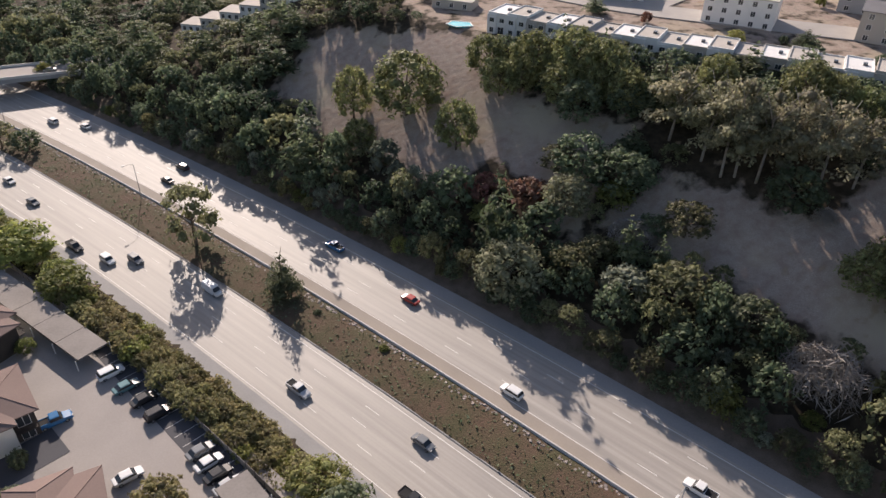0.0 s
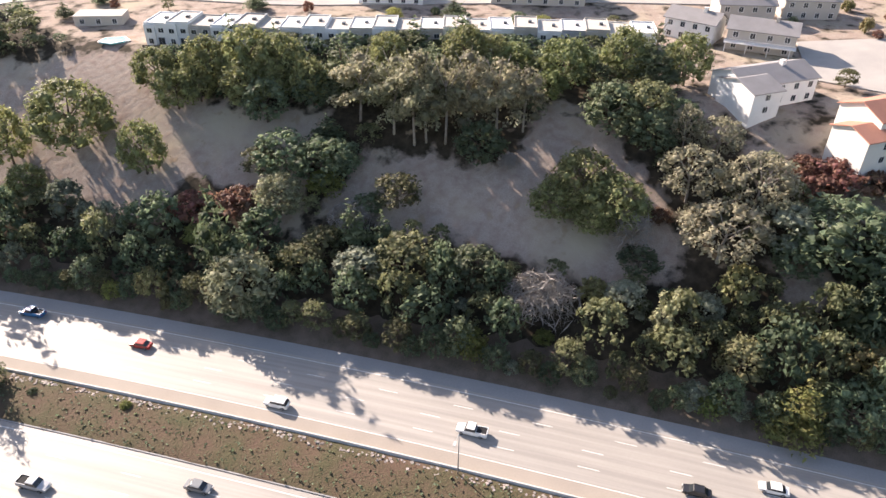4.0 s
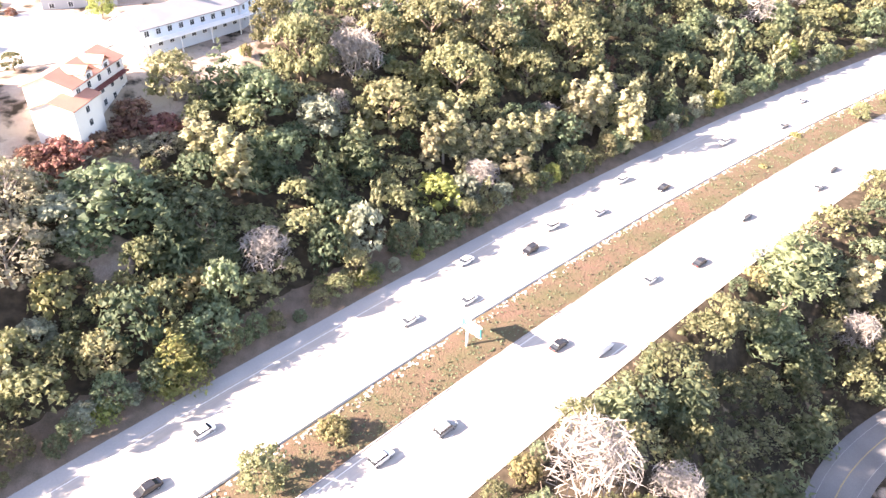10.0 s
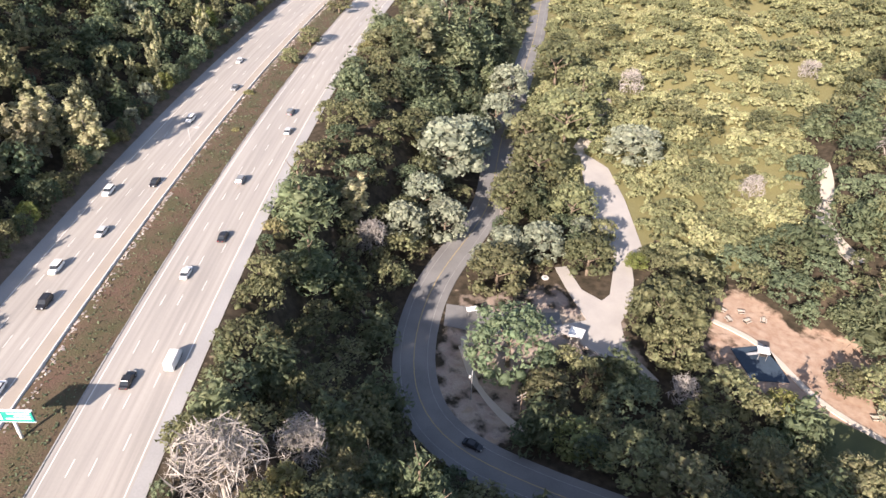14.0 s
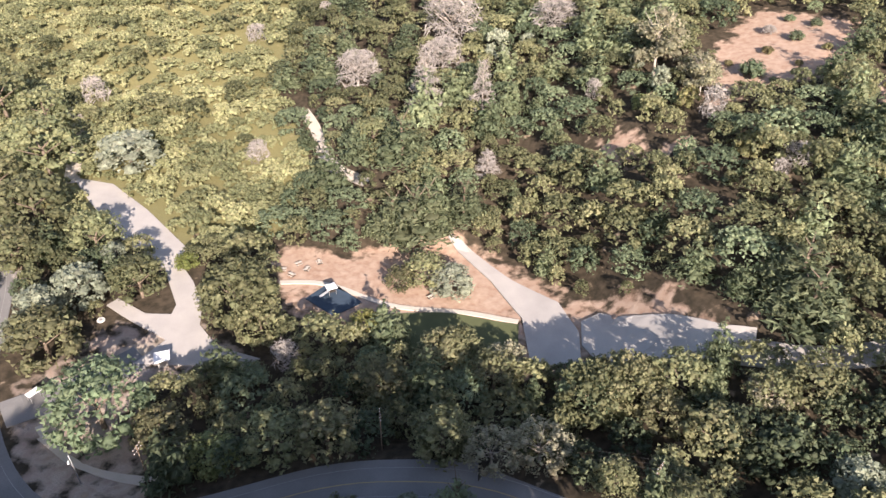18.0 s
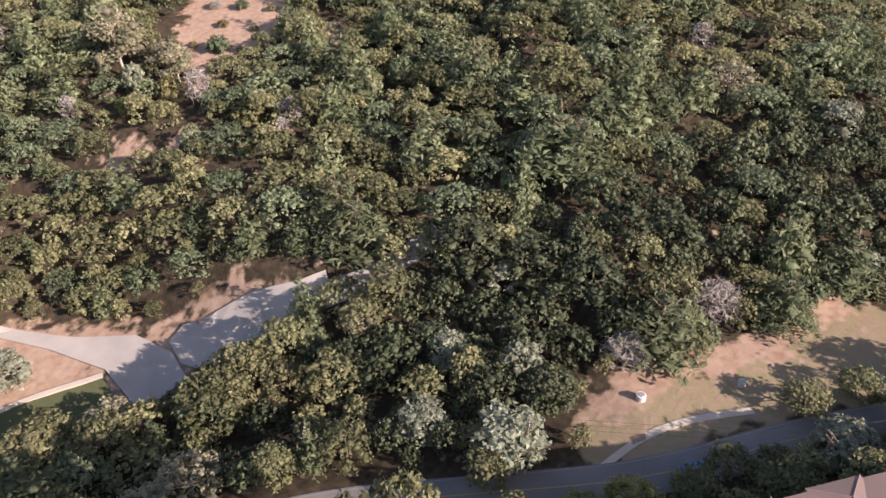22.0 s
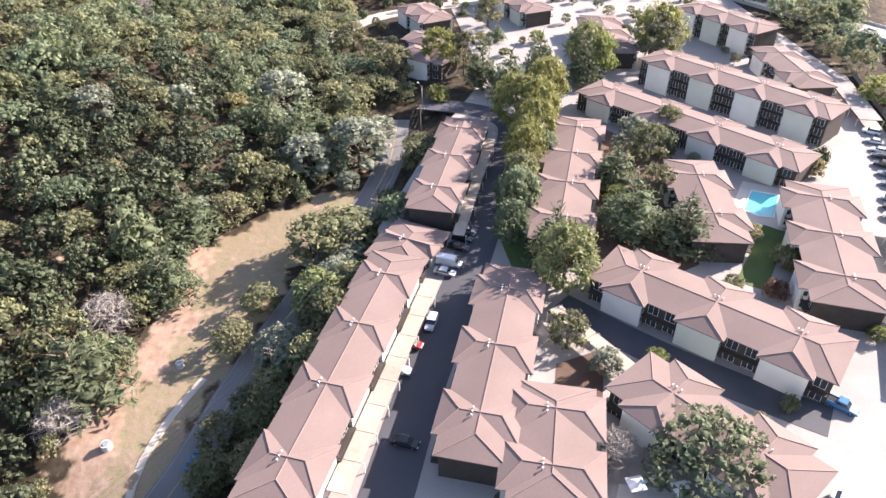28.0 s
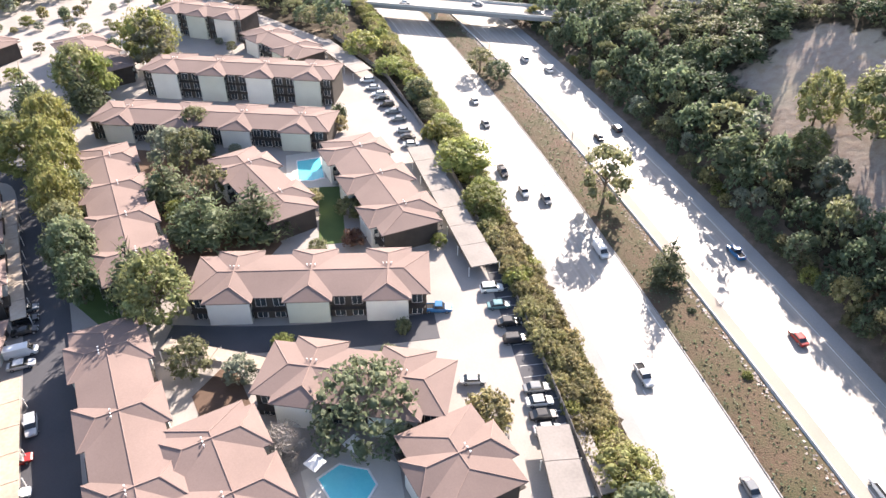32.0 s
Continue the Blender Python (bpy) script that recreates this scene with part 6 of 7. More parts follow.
def house(a, b, depth, storeys, wall, roof, label, base=None, rise=2.2, flat=False, wins=4, below=4.0, chimney=True, deck=False, wing=None, dormers=(), balcony=None):
    """A detached house whose front runs from a to b, facing the valley."""
    if base is None:
        base = min(ground_z(*a), ground_z(*b)) - 0.2
    m, L = flat_frame((a[0], a[1], base), b)
    ob = thing("house", label, "house", m)
    h = storeys * 2.9
    mid = m @ Vector((L / 2, depth / 2, 0))
    HOMES.append((mid.x, mid.y, max(L, depth) * 0.6 + 1.5))
    Shape().box(0.05, 0.05, -below, L - 0.05, depth - 0.05, 0.0).out("foundation", [wall], ob)
    gable(ob, 0, L, 0, depth, 0, h, rise, wall, roof, flat=flat)
    for k in range(storeys):
        for j in range(wins):
            window(ob, L * (j + 0.5) / wins, 2.9 * k + 0.9, 1.3, 1.35, 0.0)
            if j < 2:
                window(ob, L * (j + 0.5) / 2, 2.9 * k + 0.9, 1.3, 1.35, depth, 1)
    if deck:
        Shape().box(-0.4, -2.6, 2.6, L + 0.4, 0, 2.85).out("deck", [WHITE], ob, "white balcony deck")
        r = Shape()
        r.box(-0.4, -2.6, 3.75, L + 0.4, -2.52, 3.85)
        for j in range(int(L / 0.5)):
            r.box(-0.4 + j * 0.5, -2.58, 2.85, -0.32 + j * 0.5, -2.54, 3.76)
        r.out("railing", [WHITE], ob, "white deck railing")
        for j in range(4):
            Shape().box(L * j / 3.2, -2.5, -2.5, L * j / 3.2 + 0.25, -2.25, 2.6).out("post", [WHITE], ob)
    for x in dormers:
        z = h - 0.3
        Shape().box(x - 1.6, -0.35, z, x + 1.6, 3.0, z + 1.7).out("dormer", [wall], ob)
        Shape().add([(x - 2.0, -0.8, z + 1.6), (x, -0.8, z + 3.0), (x + 2.0, -0.8, z + 1.6), (x - 2.0, 5.2, z + 1.6), (x, 5.2, z + 3.0), (x + 2.0, 5.2, z + 1.6),
                     (x - 2.0, -0.8, z + 1.8), (x, -0.8, z + 3.2), (x + 2.0, -0.8, z + 1.8), (x - 2.0, 5.2, z + 1.8), (x, 5.2, z + 3.2), (x + 2.0, 5.2, z + 1.8)],
                    [(6, 7, 10, 9), (7, 8, 11, 10), (0, 3, 4, 1), (1, 4, 5, 2), (0, 1, 7, 6), (1, 2, 8, 7), (0, 6, 9, 3), (2, 5, 11, 8), (3, 9, 10, 4), (4, 10, 11, 5)]).out("dormer_roof", [roof], ob)
        window(ob, x, z + 0.2, 1.5, 1.2, -0.35)
    if balcony:
        x0, x1 = balcony
        Shape().box(x0, -1.6, 5.6, x1, 0, 5.8).out("balcony", [MAROON], ob, "dark red timber balcony")
        r = Shape().box(x0, -1.6, 6.7, x1, -1.52, 6.8)
        for j in range(int((x1 - x0) / 0.35)):
            r.box(x0 + j * 0.35, -1.58, 5.8, x0 + j * 0.35 + 0.07, -1.54, 6.7)
        r.out("railing", [MAROON], ob, "dark red balcony railing")
    if chimney:
        Shape().box(L * 0.65, depth * 0.4, h, L * 0.65 + 0.9, depth * 0.4 + 0.9, h + rise + 1.0).box(L * 0.65 - 0.1, depth * 0.4 - 0.1, h + rise + 0.9, L * 0.65 + 1.0, depth * 0.4 + 1.0, h + rise + 1.1).out("chimney", [wall], ob)
    if wing:
        x0, x1, y0, y1, hw = wing
        Shape().box(x0 + 0.05, y0 + 0.05, -below, x1 - 0.05, y1 - 0.05, 0.0).out("foundation", [wall], ob)
        gable(ob, x0, x1, y0, y1, 0, hw, 1.6, wall, roof)
        for k in range(int(hw / 2.8)):
            window(ob, (x0 + x1) / 2, 2.9 * k + 0.9, 1.3, 1.3, y0)
    return ob


def hillside_houses():
    house((128.5, 103.5), (149, 101.5), 12, 2, WHITE, SLATE, "white two-storey house with grey shingle roof on the slope", base=34.2, wing=(-1, 7, -3.5, 8, 5.6), wins=5)
    house((139, 77.8), (160, 75.4), 11, 3, STUCCO, TERRA, "cream three-storey house with terracotta tile roof", base=31.2, wing=(-5, 5, -2.5, 7, 6.0), wins=5, below=5, dormers=(6.5, 13.5), balcony=(7, 20.5))
    house((173, 75.5), (198, 57.5), 13, 2, BLUISH, SLATE, "long pale blue house with grey roof and white balcony", base=36, rise=3.0, wins=9, deck=True, below=5)
    house((198.6, 57), (226, 51.5), 12, 2, BLUISH, SLATE, "pale blue end wing with grey roof and white balcony", base=36, rise=3.0, wins=7, deck=True, below=5)
    house((155, 136), (166, 122.5), 10, 2, BEIGE, SLATE, "beige hillside house with grey roof and balcony", wins=4, deck=True)
    house((147, 152), (153, 139), 9, 2, WHITE, SLATE, "white hillside house with grey gabled roof", wins=4)
    house((168, 152), (182, 144), 10, 2, BEIGE, SLATE, "beige two-storey house beside the street", wins=4)
    house((188, 146), (202, 138), 10, 2, BEIGE, SLATE, "beige house beyond the cul-de-sac", wins=4)
    house((205, 116), (214, 98), 10, 2, GREYWALL, SLATE, "grey house with shingle roof beyond the cul-de-sac", wins=4)
    house((232, 112), (238, 95), 10, 2, BEIGE, SLATE, "beige house near the hilltop", wins=4)
    house((228, 86), (246, 76), 10, 2, WHITE, SLATE, "white house near the hilltop", wins=4)
    house((79, 218), (97, 208), 12, 3, WHITE, GRAVEL, "white three-storey apartment house behind the townhouses", flat=True, wins=5, chimney=False)
    house((117, 199), (142, 183), 12, 3, BEIGE, SLATE, "beige three-storey apartment house with grey roof", wins=6, chimney=False, rise=1.6)
    house((124, 226), (146, 212), 12, 3, GREYWALL, GRAVEL, "grey three-storey apartment house behind the street", flat=True, wins=5, chimney=False)
    house((48, 246), (66, 238), 11, 2, WHITE, GRAVEL, "white flat-roofed house beside the climbing street", flat=True, wins=4, chimney=False)
    house((-4, 236), (9, 231), 7, 1, BEIGE, GRAVEL, "low beige pool clubhouse with pale roof", flat=True, wins=3, chimney=False)
    for i in range(9):
        x = -100 + i * 8.2
        house((x, 268 - i * 1.6), (x + 7.9, 266.4 - i * 1.6), 10, 2, (WHITE, BEIGE, STUCCO, WHITE, BEIGE, WHITE, BEIGE, WHITE, BLUISH)[i], GRAVEL, "pale two-storey townhouse in a distant row", flat=True, wins=3, chimney=False)


hillside_houses()


def garden_trees():
    """Trees and shrubs round the houses and along the streets of the hilltop."""
    streets = [[(150, 190, 0), (60, 232, 0), (20, 262, 0), (-40, 285, 0)], [(64, 232, 0), (95, 262, 0), (130, 300, 0)], [(150, 190, 0), (200, 160, 0), (260, 150, 0)]]
    kinds = ("bush0", "oak0", "bush1", "olive0", "laurel1", "bush2", "pine1", "oak2", "lime0", "bush0", "laurel2", "rust0")
    yard = [(158, 110), (176, 130), (204, 119), (203, 100), (188, 84), (170, 92)]
    spots, made = [], 0
    for _ in range(2600):
        x, y = rng.uniform(-30, 290), rng.uniform(50, 300)
        kd = kinds[int(rng.integers(12))]
        r = rng.uniform(1.2, 2.2) if KINDS[kd][1] == "shrub" else rng.uniform(2.0, 4.0)
        xa, ya = np.array([x]), np.array([y])
        if not inside(TOWN, xa, ya)[0] or inside(yard, xa, ya)[0] or math.hypot(x, y) > 330:
            continue
        if any(math.hypot(px - x, py - y) < pr + r * 0.7 for px, py, pr in HOMES) or any(math.hypot(px - x, py - y) < (pr + r) * 0.8 for px, py, pr in spots):
            continue
        if any(abs(float(from_line(way, xa, ya)[0][0])) < 6.6 + r for way in streets):
            continue
        tree(kd, x, y, r, r * rng.uniform(1.3, 2.1))
        spots.append((x, y, r))
        made += 1
        if made >= 95:
            break


garden_trees()


def pool(ring, centre, label):
    ob = thing("swimming_pool", label, "swimming pool", Matrix.Translation(centre))
    loc = [(x - centre[0], y - centre[1]) for x, y in ring]
    Shape().prism(loc, -0.3, 0.06).out("water", [WATER], ob, "clear turquoise water")
    n = len(loc)
    for j in range(n):
        s = Shape()
        (ax_, ay_), (bx_, by_) = loc[j], loc[(j + 1) % n]
        o = lambda p: (p[0] * 1.09, p[1] * 1.09)
        s.add([(ax_, ay_, 0.02), (bx_, by_, 0.02), (*o((bx_, by_)), 0.02), (*o((ax_, ay_)), 0.02), (ax_, ay_, 0.14), (bx_, by_, 0.14), (*o((bx_, by_)), 0.14), (*o((ax_, ay_)), 0.14)], BOX_F)
        s.out("coping_stone", [WHITE], ob, "white stone coping")
    return ob


def sunshade(x, y):
    ob = thing("patio_umbrella", "white square patio umbrella on the pool deck", "umbrella", pose(x, y, 5.16))
    Shape().tube((0, 0, 0), (0, 0, 2.4), 0.03, 0.03, 6).out("pole", [METAL], ob)
    s = Shape()
    s.add([(-1.3, -1.3, 2.1), (1.3, -1.3, 2.1), (1.3, 1.3, 2.1), (-1.3, 1.3, 2.1), (0, 0, 2.65)], [(0, 1, 4), (1, 2, 4), (2, 3, 4), (3, 0, 4), (3, 2, 1, 0)])
    s.out("canopy", [WHITE], ob)
    Shape().box(-0.3, -0.3, 0, 0.3, 0.3, 0.08).out("base", [METAL], ob)


def lounger(x, y, turn):
    ob = thing("sun_lounger", "white slatted sun lounger on the pool deck", "sun lounger", pose(x, y, 5.16, 0, 0, turn))
    Shape().box(0, 0, 0.32, 1.3, 0.65, 0.38).out("seat", [WHITE], ob)
    s = Shape()
    s.add([(1.3, 0, 0.34), (1.3, 0.65, 0.34), (1.9, 0.65, 0.75), (1.9, 0, 0.75), (1.3, 0, 0.40), (1.3, 0.65, 0.40), (1.88, 0.65, 0.81), (1.88, 0, 0.81)], BOX_F)
    s.out("backrest", [WHITE], ob)
    for px, py in ((0.1, 0.05), (0.1, 0.55), (1.2, 0.05), (1.2, 0.55)):
        Shape().box(px, py, 0, px + 0.05, py + 0.05, 0.33).out("leg", [METAL], ob)


sunshade(-56.2, 40.6)
sunshade(-54.0, 46.8)
for lx_, ly_, la_ in ((-57.0, 42.6, 100), (-56.6, 44.4, 95), (-45.6, 38.6, -60), (-44.4, 40.4, -60), (-52.6, 47.2, 60), (-128.5, 113.5, 30), (-122, 94.8, -40), (-120.5, 96.2, -40)):
    lounger(lx_, ly_, la_)
DECK = material("pool_deck", (0.56, 0.52, 0.47), 0.9, (0.46, 0.43, 0.39), 0.3, 5, 0.1)
patch("pool_deck", [(-136, 106), (-129, 116), (-114, 103), (-121, 93)], DECK, 0.12, "pale concrete pool deck", z=5.03)
pool([(-131, 105.5), (-127.6, 110.7), (-119.4, 104), (-120.6, 101), (-123.5, 99)], (-125.5, 104.5, 5.18), "turquoise outdoor pool among apartment roofs")
patch("pool_deck", [(-58, 39), (-55, 48), (-47, 49.5), (-42, 45), (-43, 37), (-50, 34)], DECK, 0.12, "pale concrete pool deck", z=5.03)
pool([(-54.8, 39.7), (-54.1, 43.6), (-50.1, 45.5), (-47.3, 44.4), (-46.5, 41.2), (-49.2, 37.9)], (-50.5, 42.0, 5.18), "turquoise six-sided pool beside the apartments")
pool([(1, 218), (4, 215), (9, 216), (8, 220), (3, 221)], (5, 218, ground_z(5, 218) + 0.2), "small turquoise pool beside the clubhouse")
patch("lawn", [(-117, 100), (-113, 103.5), (-95, 87), (-99, 82.5)], LAWN, 0.13, "bright green lawn between apartment blocks", z=5.03)
patch("lawn", [(-124, 38.5), (-136, 43.5), (-152, 51), (-178, 64), (-172, 69), (-112, 42), (-108, 38)], LAWN, 0.12, "shaded green lawn under the trees", z=5.03)
patch("courtyard_beds", [(-104, 72), (-106, 78), (-140, 86), (-146, 97), (-180, 78), (-168, 80), (-128, 63), (-108, 53), (-103, 62)], material("bark_mulch", (0.16, 0.10, 0.07), 0.95, (0.09, 0.06, 0.045), 0.3, 6, 0.3), 0.12, "brown planted courtyard beds", z=5.03)
patch("courtyard_beds", [(-60, 20), (-72, 42), (-86, 48), (-84, 38), (-64, 30), (-56, 18)], bpy.data.materials["bark_mulch"], 0.12, "brown planted beds between blocks", z=5.03)


# ---- carports ----
def carport(a, b, width, z, mat, label, bays, posts=True):
    """A long flat canopy in panels on posts."""
    m, L = flat_frame((a[0], a[1], z), b)
    ob = thing("carport", label, "carport", m)
    for i in range(bays):
        Shape().box(L * i / bays + 0.06, 0, 2.45, L * (i + 1) / bays - 0.06, width, 2.62).out("canopy_panel", [mat], ob)
        Shape().box(L * i / bays + 0.2, 0.3, 0, L * i / bays + 0.34, 0.44, 2.45).out("post", [WHITE], ob)
        Shape().box(L * i / bays + 0.2, width - 0.44, 0, L * i / bays + 0.34, width - 0.3, 2.45).out("post", [WHITE], ob)
    Shape().box(0, -0.06, 2.3, L, 0, 2.66).out("fascia", [DARKWOOD], ob, "dark timber fascia")
    return ob


carport((-65.6, 94.1), (-110, 125.9), -6.0, 5.05, GREYCANOPY, "long grey stained flat-roofed carport beside the fence", 7)
carport((-24, 57), (-33.2, 66.8), -5.5, 5.05, GREYCANOPY, "grey stained flat-roofed carport beside the fence", 2)
carport((-157.1, 155), (-189, 166.5), -6.5, 5.05, GREYCANOPY, "grey flat-roofed carport at the far lot", 5)
carport((-64.2, -4.6), (-110.5, 18.6), -3.4, 5.05, CANOPY, "long cream stained flat-roofed carport along the lane", 9)
carport((-124.5, 27.4), (-168, 46.2), -2.8, 5.05, CANOPY, "brown stained flat-roofed carport along the lane", 8)
carport((-97, 43), (-78.5, 51), -3.0, 5.05, CANOPY, "pale flat-roofed carport behind the block", 4)


# ---- fence, bridge, signs, poles ----
def lot_fence():
    ob = thing("fence", "long grey timber fence along the car park", "fence", Matrix.Translation((0, 0, 5)))
    line = [(-19, 62.5), (-30, 72.5), (-59.5, 98.5), (-102, 131.5), (-150, 163), (-192, 180)]
    for a, b in zip(line, line[1:]):
        n = int(math.dist(a, b) / 2.4)
        for j in range(n):
            p = (a[0] + (b[0] - a[0]) * j / n, a[1] + (b[1] - a[1]) * j / n)
            q = (a[0] + (b[0] - a[0]) * (j + 1) / n, a[1] + (b[1] - a[1]) * (j + 1) / n)
            m, L = flat_frame((*p, 0), q)
            Shape().box(0, -0.03, 0.0, L - 0.04, 0.03, 1.75).out("panel", [GREYCANOPY], ob, "", m)
            Shape().box(-0.06, -0.06, -0.3, 0.06, 0.06, 1.9).out("post", [DARKWOOD], ob, "", m)


lot_fence()


def bridge():
    a, b = (-250, 197), (-84, 268.5)
    m, L = flat_frame((*a, 0), b)
    ob = thing("bridge", "grey concrete road bridge across the freeway", "bridge", m)
    Shape().box(-40, -1, 5.0, L + 40, 13, 6.4).out("deck", [GREY_SHOULDER], ob, "concrete box deck")
    Shape().box(-40, 0.2, 6.4, L + 40, 11.8, 6.45).out("roadway", [LOT], ob, "pale asphalt roadway")
    for y in (-1.0, 12.7):
        Shape().box(-40, y, 6.4, L + 40, y + 0.3, 7.3).out("parapet", [WALLC], ob, "pale concrete parapet")
    for x in (34, 74, 128):
        s = Shape().box(x - 0.9, 3.5, -1, x + 0.9, 8.5, 4.2)
        s.box(x - 1.0, 0, 4.1, x + 1.0, 12, 5.02)
        s.out("pier", [WALLC], ob, "concrete pier")
    for x in (L - 24,):
        Shape().add([(x, -1, -1), (L + 40, -1, -1), (L + 40, -1, 5), (x + 14, -1, 5), (x, 13, -1), (L + 40, 13, -1), (L + 40, 13, 5), (x + 14, 13, 5)], BOX_F).out("abutment", [GREY_SHOULDER], ob)
    patch("embankment_road", [(-86, 262), (-40, 286), (-38, 298), (-92, 275)], LOT, 0.2, "pale road beyond the bridge")


bridge()
TEAL = material("sign_green", (0.010, 0.27, 0.22), 0.5, (0.008, 0.22, 0.18), 0.5, 5, 0)


def road_sign():
    u0, s0 = along(np.array([105.6]), np.array([-6.0]))
    p = fw(0.5, float(s0[0]), 0.3)
    ang = math.degrees(FA - float(s0[0]) / FR)
    ob = thing("road_sign", "large teal freeway guide sign on a white post", "road sign", pose(p[0], p[1], p[2], 0, 0, ang))
    Shape().tube((0, 0, -0.5), (0, 0, 4.6), 0.28, 0.24, 10).out("post", [WHITE], ob, "", None, True)
    Shape().box(-3.8, -0.14, 4.3, 3.8, 0.14, 4.5).box(-3.8, -0.2, 6.9, 3.8, 0.2, 7.05).out("frame", [WHITE], ob)
    for y in (-0.2, 0.12):
        Shape().box(-3.7, y, 4.5, 3.7, y + 0.08, 6.9).out("panel", [TEAL if y > 0 else METAL], ob)
    bars = Shape()
    for x0, x1, z in ((-3.3, 0.4, 6.3), (-3.3, -0.6, 5.7), (-3.3, 0.9, 5.1)):
        bars.box(x0, 0.2, z, x1, 0.225, z + 0.28)
    bars.box(1.5, 0.2, 5.0, 3.3, 0.225, 6.5)
    bars.out("lettering", [WHITE], ob)


road_sign()


def lamp_post(x, y, z, h, heading, arm=2.4, label="tall grey freeway lamp post"):
    ob = thing("street_lamp", label, "street lamp", pose(x, y, z, 0, 0, heading), "lamp posts")
    Shape().tube((0, 0, -0.5), (0, 0, h), 0.12, 0.07, 8).out("pole", [METAL], ob, "", None, True)
    Shape().tube((0, 0, h - 0.1), (arm, 0, h + 0.35), 0.05, 0.04, 6).out("arm", [METAL], ob)
    Shape().box(arm - 0.1, -0.16, h + 0.28, arm + 0.75, 0.16, h + 0.45).out("lamp_head", [WHITE], ob)


for s in (-240, -170, -95, 60, 260):
    x, y, z = fw(4.4, s, 0.2)
    lamp_post(x, y, z, 10.5, math.degrees(FA - s / FR) + 180)
lamp_post(75.2, -80.8 - 6, -26.5, 9.0, 120, 2.2, "grey street lamp beside the road bend")
lamp_post(-198, 34, 3, 8.5, 200, 2.0, "grey street lamp at the junction")


def utility_pole(x, y, h=11.5, turn=0.0):
    ob = thing("utility_pole", "brown wooden utility pole with cross arms", "utility pole", pose(x, y, ground_z(x, y), 0, 0, turn), "utility poles")
    Shape().tube((0, 0, -0.6), (0, 0, h), 0.17, 0.12, 8).out("pole", [WOODPOLE], ob, "", None, True)
    for z in (h - 0.5, h - 1.6):
        Shape().box(-1.25, -0.07, z, 1.25, 0.07, z + 0.14).out("cross_arm", [WOODPOLE], ob)
        for k in (-1.1, -0.4, 0.4, 1.1):
            Shape().tube((k, 0, z + 0.14), (k, 0, z + 0.34), 0.06, 0.04, 6).out("insulator", [WHITE], ob)
    return Vector((x, y, ground_z(x, y) + h - 0.25))


WIRE = material("black_wire", (0.03, 0.03, 0.03), 0.6)


def wires():
    tops = [utility_pole(x, y, 11.5, t) for x, y, t in ((62, -88.5, 80), (14, -95, 100), (-38, -80, 50), (-66, -50, 40), (-97.5, -12.8, 62), (-140, 12.5, 62), (-184, 31, 80), (-236, 27.5, 100))]
    ob = thing("power_lines", "thin black overhead wires between the poles", "power lines")
    for a, b in zip(tops, tops[1:]):
        side = Vector((-(b - a).y, (b - a).x, 0)).normalized()
        for k in (-1.1, 0.0, 1.1):
            points = [a.lerp(b, j / 8) + side * k - Vector((0, 0, 4 * j / 8 * (1 - j / 8) * 0.9)) for j in range(9)]
            s = Shape().cable(points, 0.022)
            s.out("wire", [WIRE], ob)


wires()


# ---- park things ----
def kiosk():
    g = ground_z(71.4, -123)
    ob = thing("entrance_kiosk", "small white park entrance kiosk with flat roof", "kiosk", pose(71.4, -123.2, g + 0.25, 0, 0, 20))
    Shape().box(-1.2, -1.2, 0, 1.2, 1.2, 2.5).out("wall", [BEIGE], ob)
    Shape().box(-1.9, -1.9, 2.5, 1.9, 1.9, 2.7).out("roof", [WHITE], ob)
    for sx in (-1, 1):
        Shape().box(sx * 1.2 - 0.03, -0.8, 1.1, sx * 1.2 + 0.03, 0.8, 2.1).out("window", [GLASS], ob)
    for x, y in ((66, -118.5), (94, -139)):
        d = thing("concrete_disc", "round pale concrete manhole cover on the verge", "manhole cover", pose(x, y, ground_z(x, y) + 0.12))
        Shape().tube((0, 0, -0.3), (0, 0, 0.18), 1.1, 1.05, 18).out("slab", [WALLC], d)
        Shape().tube((0, 0, 0.15), (0, 0, 0.24), 0.45, 0.45, 12).out("lid", [METAL], d)
    for x, y, r in ((-91.3, -43.3, 1.0), (-108.2, -31.9, 0.8)):
        d = thing("water_tank", "small round pale utility box in the meadow", "utility box", pose(x, y, ground_z(x, y)))
        Shape().tube((0, 0, -0.3), (0, 0, 1.2), r, r * 0.95, 14).out("drum", [WALLC], d)
        Shape().tube((0, 0, 1.2), (0, 0, 1.35), r * 0.7, r * 0.6, 12).out("lid", [METAL], d)
    b = thing("bus_shelter", "small white roofed shelter at the road junction", "shelter", pose(96.5, -110, ground_z(96.5, -110) + 0.2, 0, 0, 60))
    Shape().box(-1.6, -0.9, 2.3, 1.6, 0.9, 2.45).out("roof", [WHITE], b)
    for x, y in ((-1.4, -0.7), (1.4, -0.7), (-1.4, 0.7), (1.4, 0.7)):
        Shape().box(x - 0.05, y - 0.05, -0.3, x + 0.05, y + 0.05, 2.3).out("post", [METAL], b)


kiosk()


